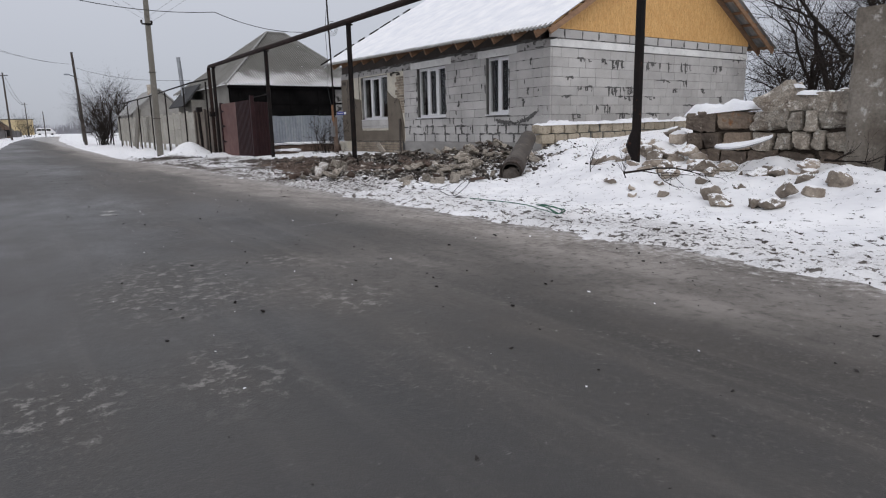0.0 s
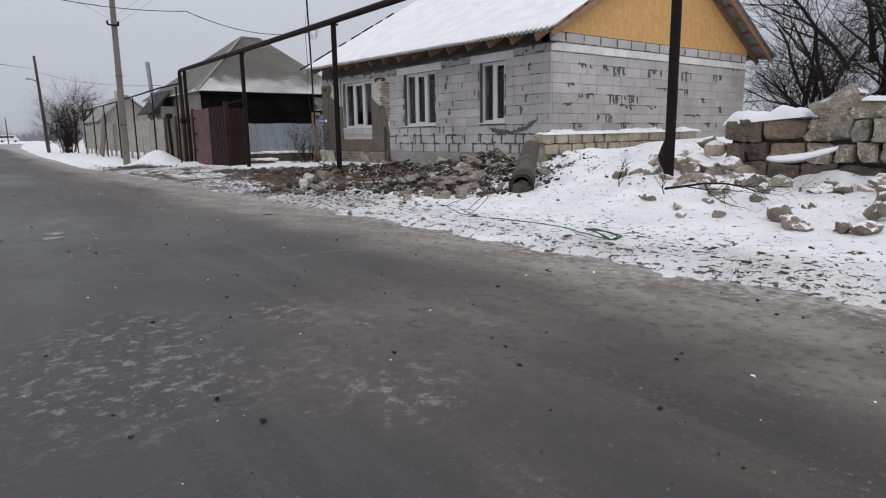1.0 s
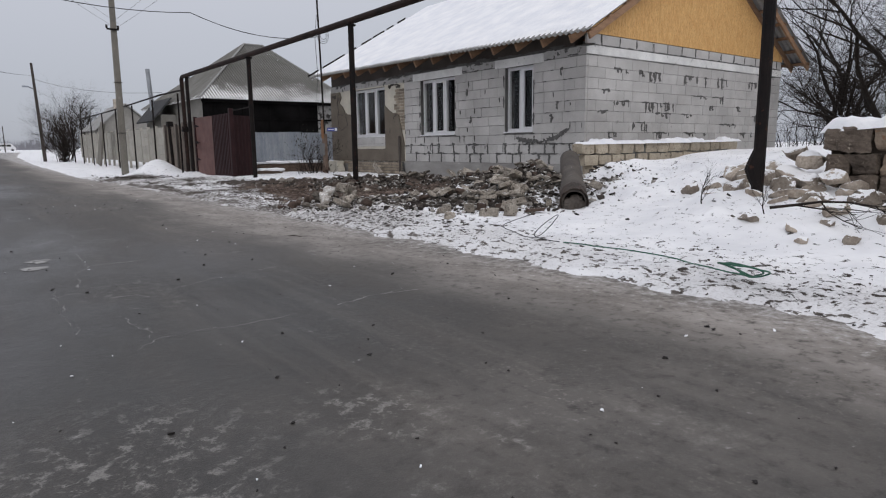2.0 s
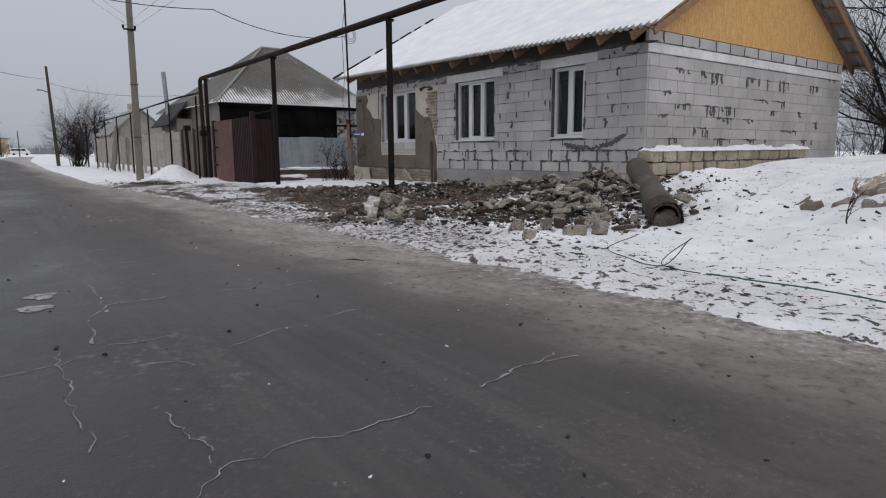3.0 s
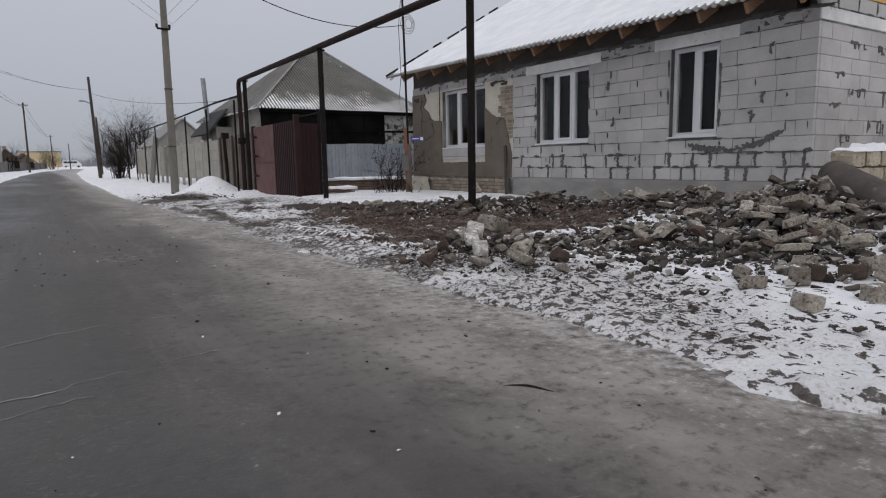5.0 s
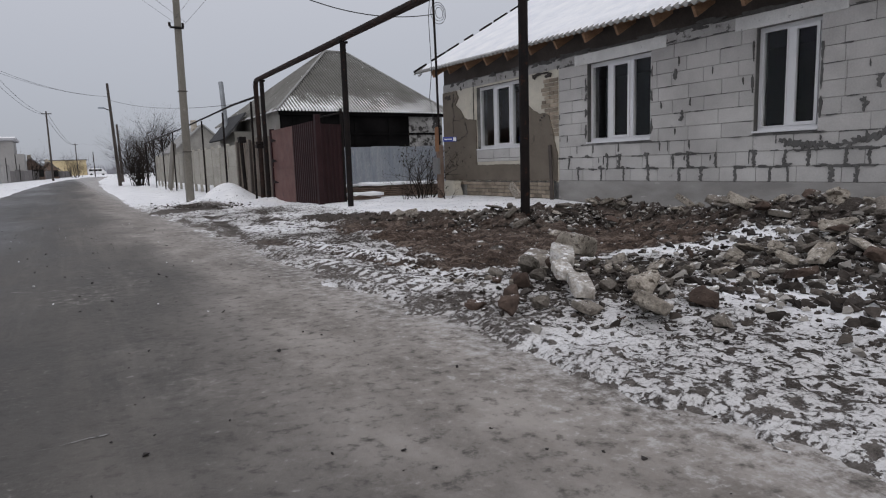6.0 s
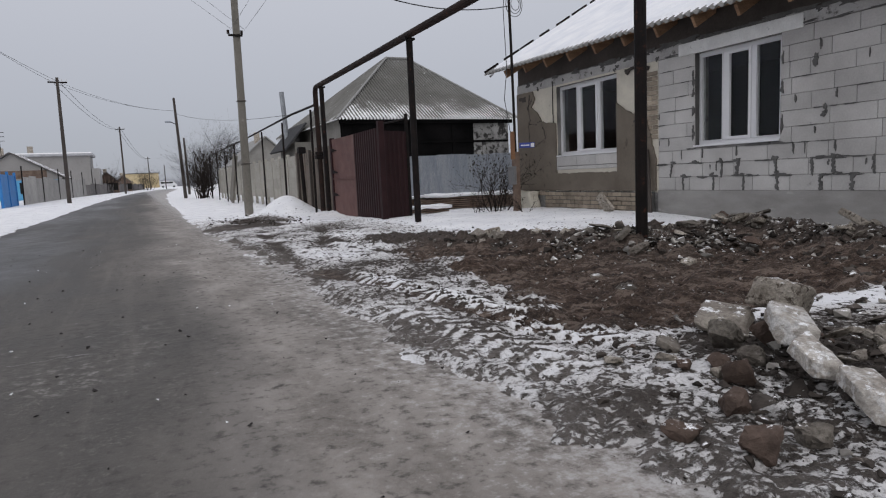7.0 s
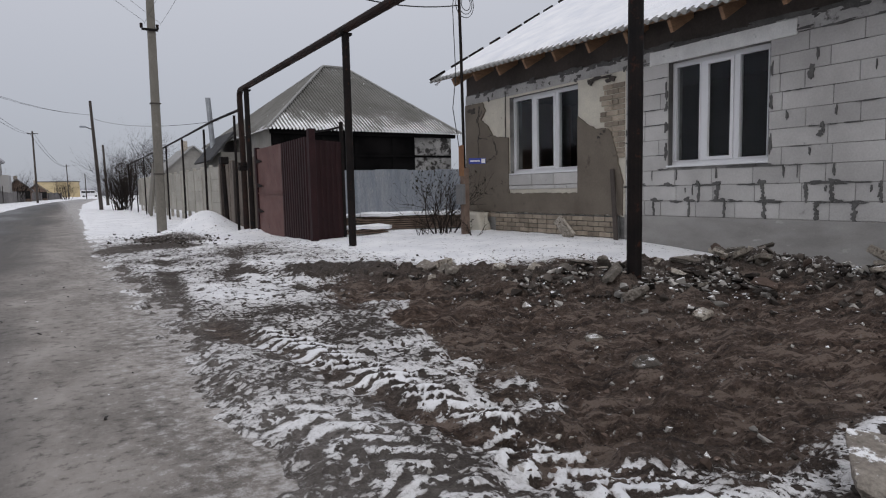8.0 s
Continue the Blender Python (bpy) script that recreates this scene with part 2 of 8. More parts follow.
def slab(outline, holes=(), thick=0.03, fill=None):
    """A plate in the y-z plane with its face at x = 0 towards -x: an outline of (y, z), extruded by thick along +x."""
    bm = bmesh.new()
    loops = [outline, *holes]
    edges = []
    for lp in loops:
        vs = [bm.verts.new((0, y, z)) for y, z in lp]
        edges += [bm.edges.new((vs[i], vs[(i + 1) % len(vs)])) for i in range(len(vs))]
    bmesh.ops.triangle_fill(bm, use_beauty=True, use_dissolve=False, edges=edges, normal=(-1, 0, 0))
    ex = bmesh.ops.extrude_face_region(bm, geom=list(bm.faces))
    bmesh.ops.translate(bm, vec=(thick, 0, 0), verts=[v for v in ex["geom"] if isinstance(v, bmesh.types.BMVert)])
    bmesh.ops.recalc_face_normals(bm, faces=list(bm.faces))
    return bm


def lattice(seed):
    return np.random.default_rng(seed).random((256, 256))


LATTICES = [lattice(k) for k in range(6)]


def vnoise(x, y, size, seed=0):
    """Smooth noise, 0 to 1, with cells of the given size in metres."""
    g = LATTICES[seed % 6]
    u, v = np.asarray(x, float) / size + 17.3 * seed, np.asarray(y, float) / size + 9.1 * seed
    i, j = np.floor(u).astype(int), np.floor(v).astype(int)
    a, b = u - i, v - j
    a, b = a * a * (3 - 2 * a), b * b * (3 - 2 * b)
    i0, i1, j0, j1 = i % 256, (i + 1) % 256, j % 256, (j + 1) % 256
    return (g[i0, j0] * (1 - a) + g[i1, j0] * a) * (1 - b) + (g[i0, j1] * (1 - a) + g[i1, j1] * a) * b


def fbm(x, y, size, seed=0, octaves=4):
    out, amp, tot = 0.0, 1.0, 0.0
    for k in range(octaves):
        out = out + amp * vnoise(x, y, size / 2**k, seed + k)
        tot += amp
        amp *= 0.55
    return out / tot


def step(x, a, b):
    t = np.clip((np.asarray(x, float) - a) / (b - a), 0, 1)
    return t * t * (3 - 2 * t)


def bell(x, y, cx, cy, rx, ry, turn=0.0):
    c, s = math.cos(turn), math.sin(turn)
    dx, dy = x - cx, y - cy
    u, v = (c * dx + s * dy) / rx, (-s * dx + c * dy) / ry
    return np.exp(-(u * u + v * v))

# ---- ground: one sheet with road bed, verges, snow bank, churned mud ----
ROAD_L, ROAD_R = -0.35, 3.7


def bend(y):
    """How far the street turns aside in the distance."""
    y = np.asarray(y, float)
    return 0.0004 * np.clip(y - 15, 0, 105) ** 2 + 0.084 * np.maximum(0, y - 120)


def rise(y):
    """The street dips a little past the gate, then climbs."""
    y = np.asarray(y, float)
    t, u = np.clip((y - 20) / 8, 0, 1), np.clip((y - 40) / 40, 0, 1)
    return 0.0042 * np.maximum(0, y - 26) - 0.1 * t * t * (3 - 2 * t) * (1 - u * u * (3 - 2 * u))


def mud_zone(x, y):
    """1 on the dug-up yard in front of the block house, 0 on clean snow."""
    left = 4.72 + 0.27 * np.maximum(0, np.asarray(y, float) - 13.4) + 1.5 * (fbm(x, y, 0.5, 6, 4) - 0.5)
    return step(x, left - 0.3, left + 0.45) * (1 - step(x, 8.6, 9.5)) * step(y + 0.5 * (fbm(x, y, 0.5, 7, 3) - 0.5), 11.6, 12.1) * (1 - step(y, 16.0, 17.6))


def churn_zone(x, y):
    """The strip along the road that wheels have churned."""
    edge = ROAD_R + bend(y)
    near = step(x, edge - 0.1, edge + 0.15) * (1 - step(x, edge + 1.3, edge + 2.3)) * step(y, -6, 2) * (1 - step(y, 26, 31))
    wide = step(x, edge, edge + 0.2) * (1 - step(x, 6.6, 7.6)) * step(y, 12, 14) * (1 - step(y, 21, 25))
    return np.maximum(near, wide)


# spoil bank: spots along its crest with height and half width
SPOIL = ((5.9, 17.5, 0.05, 0.55), (6.6, 16.2, 0.10, 0.55), (7.4, 14.75, 0.2, 0.6), (8.4, 14.6, 0.2, 0.5), (9.3, 14.5, 0.2, 0.45), (9.2, 12.9, 0.2, 0.55), (8.7, 11.4, 0.3, 0.65), (8.6, 10.3, 0.36, 0.6), (7.7, 9.7, 0.32, 0.75))


def spoil(x, y):
    """Height of the spoil bank and how far a spot lies on it (0 to 1)."""
    high = np.zeros(np.broadcast(x, y).shape)
    on = np.zeros_like(high)
    for (ax, ay, ah, aw), (bx, by, bh, bw) in zip(SPOIL, SPOIL[1:]):
        t = np.clip(((x - ax) * (bx - ax) + (y - ay) * (by - ay)) / ((bx - ax) ** 2 + (by - ay) ** 2), 0, 1)
        d2 = (x - ax - t * (bx - ax)) ** 2 + (y - ay - t * (by - ay)) ** 2
        e = np.exp(-d2 / (aw + t * (bw - aw)) ** 2)
        high, on = np.maximum(high, e * (ah + t * (bh - ah))), np.maximum(on, e)
    return high, on


def line_of(x, y, ax, ay, bx, by, wide):
    """1 along a wheel rut between two spots, falling off to its sides."""
    t = np.clip(((x - ax) * (bx - ax) + (y - ay) * (by - ay)) / ((bx - ax) ** 2 + (by - ay) ** 2), 0, 1)
    w = 0.12 * (fbm(x, y, 0.6, 9, 2) - 0.5)
    return np.exp(-((x + w - ax - t * (bx - ax)) ** 2 + (y - ay - t * (by - ay)) ** 2) / wide ** 2)


def ground_z(x, y):
    x, y = np.asarray(x, float), np.asarray(y, float)
    edge = bend(y)
    z = rise(y) - 0.02
    wob = 0.5 * (fbm(x, y, 0.7, 3, 4) - 0.5)
    road = step(x + wob, ROAD_L + edge - 0.25, ROAD_L + edge) * (1 - step(x + wob, ROAD_R + edge - 0.1, ROAD_R + edge + 0.35))
    z = z - 0.04 * road + 0.035 * (1 - road)
    # bank that climbs to the ruined wall and the low wall
    foot = 5.7 + 1.25 * step(y, 5.5, 8.3)
    bank = (1 - step(y, 9.0, 10.8)) * (0.175 * np.clip(x - foot, 0, 9.9 - foot) + 0.05 * np.clip(x - 9.9, 0, 4))
    z = z + bank * (1 + 0.35 * (fbm(x, y, 0.8, 4, 3) - 0.5)) + 0.3 * step(bank, 0.02, 0.2) * (1 - step(x, 9, 11)) * (fbm(x, y, 0.6, 0, 4) - 0.5)
    # foot of the house
    z = z + step(x, 8.6, 10.2) * step(y, 9.5, 11) * (0.13 - 0.22 * step(y, 11.4, 13.2) + 0.12 * step(y, 15.5, 17.5))
    # hollow of the dug yard
    z = z - 0.07 * mud_zone(x, y)
    # spoil bank, stones by the road, snow heap by the pole
    z = z + spoil(x, y)[0] * (0.75 + 0.8 * (fbm(x, y, 0.3, 8, 3) - 0.25)) + 0.07 * bell(x, y, 5.05, 10.7, 0.6, 0.7)
    z = z + 0.62 * bell(x, y, 6.85, 29.2, 0.75, 1.2) + 0.16 * bell(x, y, 7.6, 26.2, 0.9, 0.9)
    z = z + -0.07 * step(x, 3.9 + edge, 5 + edge) * step(y, 23, 29) + 0.08 * (1 - step(x, ROAD_L - 2 + edge, ROAD_L + edge))
    off = 1 - road
    z = z + off * (0.06 * (fbm(x, y, 1.3, 1) - 0.5) + 0.03 * (fbm(x, y, 0.35, 2, 3) - 0.5))
    rim = np.exp(-(((x - ROAD_R - edge - 0.12) / 0.22) ** 2))
    z = z + 0.05 * rim * (fbm(x, y, 0.14, 1, 3) - 0.5)
    return z


def ground_sheet():
    right = np.concatenate([np.arange(3.3, 6.6, 0.02), np.arange(6.6, 9.8, 0.035), np.arange(9.8, 12.0, 0.12), np.geomspace(12.2, 700, 50)])
    left = np.concatenate([-np.geomspace(700, 1.2, 44), np.arange(-1.0, 3.3, 0.15)])
    xs = np.concatenate([left, right])
    ys = np.concatenate([-np.geomspace(500, 2.2, 24), np.arange(-2, 1.0, 0.12), np.arange(1.0, 9.5, 0.035), np.arange(9.5, 16.0, 0.02), np.arange(16.0, 24.0, 0.04), np.arange(24.0, 34, 0.09), np.geomspace(34.3, 900, 70)])
    gx, gy = np.meshgrid(xs, ys)
    z = ground_z(gx, gy)
    mud, churn = mud_zone(gx, gy), churn_zone(gx, gy)
    clod, small = fbm(gx, gy, 0.22, 3, 4), fbm(gx, gy, 0.075, 5, 3)
    near = step(gy, -3, 1) * (1 - step(gy, 22, 30))
    # tread blocks pressed by tyres, in bands that leave the road
    tread, band = np.zeros_like(gx), np.zeros_like(gx)
    for n_th, (cx, slope, lo, hi, half, pitch) in enumerate( ((4.49, 0.127, 11.6, 15.2, 0.15, 0.12), (4.05, 0.1, 11.2, 13.6, 0.16, 0.15), (4.85, -0.12, 16.0, 20.5, 0.14, 0.16))):
        u = gx - cx - slope * (13.9 - gy) + 0.12 * (fbm(gx, gy, 0.4, 4, 3) - 0.5)
        inside = (1 - step(np.abs(u), half * 0.8, half * 1.15)) * step(gy, lo, lo + 0.5) * (1 - step(gy, hi - 0.5, hi)) * (0.85, 0.45, 0.5)[n_th]
        wave = np.abs(((gy + 0.8 * np.abs(u) + 0.16 * (clod - 0.5) + 0.12 * (small - 0.5)) / pitch) % 1 - 0.5) * 2
        tread, band = np.where(inside > band, wave, tread), np.maximum(band, inside)
    along, across = 0.85 * gx - 0.53 * gy, 0.53 * gx + 0.85 * gy
    furrow = fbm(along * 0.22, across, 0.17, 2, 4)
    track = np.sin(2 * math.pi * (gx * 0.45 + gy * 0.75 + 0.5 * fbm(gx, gy, 1.1, 2, 2)) / 0.3)
    z = z + near * mud * (0.14 * (clod - 0.5) + 0.08 * (small - 0.5) + 0.13 * (furrow - 0.5) + 0.02 * track)
    z = z + near * churn * (1 - mud) * (0.045 * (clod - 0.5) + 0.045 * (small - 0.5)) + 0.022 * band * (tread - 0.5)
    bank, on = spoil(gx, gy)
    z = z + near * on * (0.14 * (clod - 0.5) + 0.06 * (small - 0.5))
    # ruts
    rut = line_of(gx, gy, 4.15, 15.3, 4.56, 12.75, 0.085) + 0.8 * line_of(gx, gy, 5.2, 18.6, 5.3, 15.4, 0.12) + 0.8 * line_of(gx, gy, 4.6, 21.0, 4.1, 16.2, 0.1) + 0.7 * line_of(gx, gy, 5.6, 20.6, 4.75, 17.0, 0.1) + 0.6 * line_of(gx, gy, 3.95, 20.0, 4.0, 15.8, 0.08)
    z = z - 0.035 * rut
    # how bare the ground is: 0 clean snow, 1 no snow at all
    big, patch = fbm(gx, gy, 1.6, 4, 3), fbm(gx, gy, 0.5, 9, 3)
    far = step(gy, 9.2, 10.8)
    fade = 1 - step(gx - ROAD_R, 0.5, 2.2)
    bare = churn * (1 - far) * ((0.06 + 0.2 * fade) * (0.6 + 0.8 * patch) + 0.3 * (big - 0.5) + 0.14 * step(gy, 7.0, 9.2))
    bare = bare + churn * far * (0.47 + 0.1 * (1 - step(gy, 12.4, 13.6)) + 0.4 * (patch - 0.5) + 0.3 * (big - 0.5) - 0.1 * step(gy, 14.8, 17.0)) * (1 - mud)
    bare = np.maximum(bare, mud * (0.86 + 0.3 * (big - 0.45) + 0.4 * (patch - 0.5)))
    bare = bare * (1 - band) + band * (0.12 + 0.75 * (1 - step(tread, 0.2, 0.5)) + 0.3 * mud * (patch - 0.4))
    bare = bare + 0.5 * rut * step(patch, 0.3, 0.6)
    shoulder = (1 - step(gx - ROAD_R - bend(gy) + 0.7 * (patch - 0.5), 0.0, 0.55)) * (1 - step(gy, 24, 30))
    bare = np.maximum(bare, shoulder * (0.22 + 0.04 * far + 0.5 * (patch - 0.5) + 0.3 * (big - 0.5)))
    stones = 0.45 * bell(gx, gy, 5.1, 10.8, 0.5, 0.6) + 0.45 * bell(gx, gy, 5.6, 11.6, 0.8, 0.45) + bell(gx, gy, 5.6, 26.6, 0.9, 2.2) + 0.9 * bell(gx, gy, 4.6, 23.0, 1.1, 1.2) + 0.8 * bell(gx, gy, 6.6, 10.8, 1.1, 0.8) + 0.8 * bell(gx, gy, 7.2, 9.4, 0.8, 0.7)
    bare = bare + (0.55 + 0.5 * (patch - 0.5)) * step(np.maximum(stones, on), 0.25, 0.7) * (1 - mud)
    bare = np.clip(bare, 0, 1)
    brown = np.clip(mud * (0.75 + 0.8 * (big - 0.4)) * (1 - 0.7 * on) + 0.5 * rut * (gy < 16), 0, 1)
    # slush thrown from the road along its edge
    sandy = np.clip((1 - step(gx - ROAD_R - bend(gy) + 1.1 * (patch - 0.5), 0.15, 1.0)) * (1 - 0.5 * step(gy, 17, 22)), 0, 1)
    ny, nx = gx.shape
    idx = np.arange(ny * nx).reshape(ny, nx)
    quads = np.stack([idx[:-1, :-1], idx[:-1, 1:], idx[1:, 1:], idx[1:, :-1]], -1).reshape(-1, 4)
    me = bpy.data.meshes.new("ground")
    me.vertices.add(ny * nx)
    me.vertices.foreach_set("co", np.stack([gx, gy, z], -1).ravel())
    me.loops.add(quads.size)
    me.loops.foreach_set("vertex_index", quads.ravel())
    me.polygons.add(len(quads))
    me.polygons.foreach_set("loop_start", np.arange(0, quads.size, 4))
    me.polygons.foreach_set("use_smooth", np.ones(len(quads), bool))
    for name, data in (("bare", bare), ("brown", brown), ("sand", sandy)):
        me.attributes.new(name, "FLOAT", "POINT").data.foreach_set("value", data.ravel().astype(np.float32))
    me.update()
    me.validate()
    return me


def ground_material():
    m, nt, b = nodes_of("snowy_ground")
    bare, brown = nt.nodes.new("ShaderNodeAttribute"), nt.nodes.new("ShaderNodeAttribute")
    bare.attribute_name, brown.attribute_name = "bare", "brown"
    grain, mid, low = noise_at(nt, 75, 4, 0.75), noise_at(nt, 24, 8, 0.72), noise_at(nt, 2.1, 5, 0.65)
    sandy = nt.nodes.new("ShaderNodeAttribute")
    sandy.attribute_name = "sand"
    grey = mix_of(nt, ramp(nt, grain, 0.35, 0.65), (0.036, 0.029, 0.0245), (0.12, 0.101, 0.088))
    grey = mix_of(nt, ramp(nt, mid, 0.55, 0.68), grey, (0.2, 0.175, 0.156))
    slush = mix_of(nt, ramp(nt, mid, 0.32, 0.56), (0.1, 0.086, 0.075), (0.27, 0.243, 0.222))
    grey = mix_of(nt, math_of(nt, "MULTIPLY", sandy.outputs["Fac"], 0.9), grey, slush)
    # furrows and drag marks run across the dug yard, relief shading put into colour
    turned = nt.nodes.new("ShaderNodeMapping")
    turned.vector_type = "TEXTURE"
    turned.inputs["Rotation"].default_value = (0, 0, radians(-30))
    turned.inputs["Scale"].default_value = (3.4, 0.6, 1.0)
    nt.links.new(nt.nodes.new("ShaderNodeNewGeometry").outputs["Position"], turned.inputs["Vector"])
    drag = add(nt, "ShaderNodeTexNoise", Scale=9.0, Detail=7.0, Roughness=0.72)
    nt.links.new(turned.outputs[0], drag.inputs["Vector"])
    streak = drag.outputs["Fac"]
    # soil mottled and streaked light and dark, standing in for weak relief shading
    soil = mix_of(nt, ramp(nt, mid, 0.4, 0.6), (0.044, 0.029, 0.021), (0.14, 0.095, 0.072))
    soil = mix_of(nt, math_of(nt, "MULTIPLY", ramp(nt, low, 0.45, 0.7), 0.7), soil, (0.13, 0.091, 0.071))
    chip = noise_at(nt, 34, 5, 0.7)
    soil = mix_of(nt, math_of(nt, "MULTIPLY", ramp(nt, streak, 0.515, 0.575), 0.9), soil, (0.28, 0.214, 0.174))
    soil = mix_of(nt, math_of(nt, "MULTIPLY", ramp(nt, streak, 0.47, 0.38), 0.9), soil, (0.022, 0.0135, 0.01))
    soil = mix_of(nt, math_of(nt, "MULTIPLY", ramp(nt, chip, 0.62, 0.66), 0.8), soil, (0.3, 0.27, 0.245))
    soil = mix_of(nt, ramp(nt, grain, 0.6, 0.7), soil, (0.24, 0.195, 0.17))
    soil = mix_of(nt, ramp(nt, grain, 0.42, 0.33), soil, (0.022, 0.015, 0.011))
    dirt = mix_of(nt, brown.outputs["Fac"], grey, soil)
    # ragged cover with trodden holes: plates of trodden crust with dark joints between them
    warp = add(nt, "ShaderNodeTexNoise", Scale=4.5, Detail=5.0, Roughness=0.7)
    pos = nt.nodes.new("ShaderNodeNewGeometry").outputs["Position"]
    nt.links.new(pos, warp.inputs["Vector"])
    shift, bent = nt.nodes.new("ShaderNodeVectorMath"), nt.nodes.new("ShaderNodeMapping")
    shift.operation = "MULTIPLY_ADD"
    nt.links.new(warp.outputs["Color"], shift.inputs[0])
    shift.inputs[1].default_value = (0.22, 0.22, 0.22)
    nt.links.new(pos, shift.inputs[2])
    nt.links.new(shift.outputs[0], bent.inputs["Vector"])
    bent.inputs["Rotation"].default_value = (0, 0, radians(20))
    bent.inputs["Scale"].default_value = (1.0, 1.5, 0.0)
    cells = add(nt, "ShaderNodeTexVoronoi", Scale=15.0)
    cells.feature = "DISTANCE_TO_EDGE"
    nt.links.new(bent.outputs[0], cells.inputs["Vector"])
    plate = ramp(nt, cells.outputs["Distance"], 0.0, 0.28)
    shred = math_of(nt, "ADD", math_of(nt, "MULTIPLY", ramp(nt, mid, 0.3, 0.7), 0.42), math_of(nt, "MULTIPLY", ramp(nt, noise_at(nt, 8.5, 7, 0.75, (0.8, 1.3, 1)), 0.3, 0.7), 0.26))
    score = math_of(nt, "ADD", math_of(nt, "MULTIPLY", plate, 0.24), shred)
    speck = ramp(nt, noise_at(nt, 14.0, 4, 0.62, (1.0, 0.75, 1)), 0.4, 0.45)
    score = math_of(nt, "SUBTRACT", math_of(nt, "ADD", score, 0.1), math_of(nt, "MULTIPLY", math_of(nt, "SUBTRACT", 1.0, speck), 0.45))
    need = math_of(nt, "SUBTRACT", math_of(nt, "MULTIPLY", bare.outputs["Fac"], 1.08), 0.02)
    cover = ramp(nt, math_of(nt, "SUBTRACT", score, need), -0.04, 0.06)
    white = mix_of(nt, ramp(nt, noise_at(nt, 1.3, 4, 0.6), 0.35, 0.7), SNOW, (0.74, 0.745, 0.765))
    white = mix_of(nt, ramp(nt, bare.outputs["Fac"], 0.16, 0.58), white, (0.5, 0.48, 0.463))
    tread = math_of(nt, "MULTIPLY", ramp(nt, bare.outputs["Fac"], 0.15, 0.45), ramp(nt, noise_at(nt, 46, 5, 0.75), 0.5, 0.62))
    white = mix_of(nt, math_of(nt, "MULTIPLY", tread, 0.75), white, (0.26, 0.24, 0.222))
    col = mix_of(nt, cover, dirt, white)
    nt.links.new(col, b.inputs["Base Color"])
    b.inputs["Roughness"].default_value = 0.85
    b.inputs["Specular IOR Level"].default_value = 0.2
    rough = math_of(nt, "ADD", math_of(nt, "MULTIPLY", grain, 0.45), math_of(nt, "ADD", mid, math_of(nt, "MULTIPLY", streak, 0.8)))
    calm = math_of(nt, "SUBTRACT", 1.0, math_of(nt, "MULTIPLY", cover, 0.82))
    high = math_of(nt, "ADD", math_of(nt, "MULTIPLY", rough, calm), math_of(nt, "MULTIPLY", cover, 1.1))
    nt.links.new(bump_of(nt, high, 1.0, 0.045), b.inputs["Normal"])
    return m


ground = new("ground", ground_sheet())
ground.data.materials.append(ground_material())
tagged(ground, "snowy village verge with churned mud and trampled tyre tracks", "ground", kind="structure")


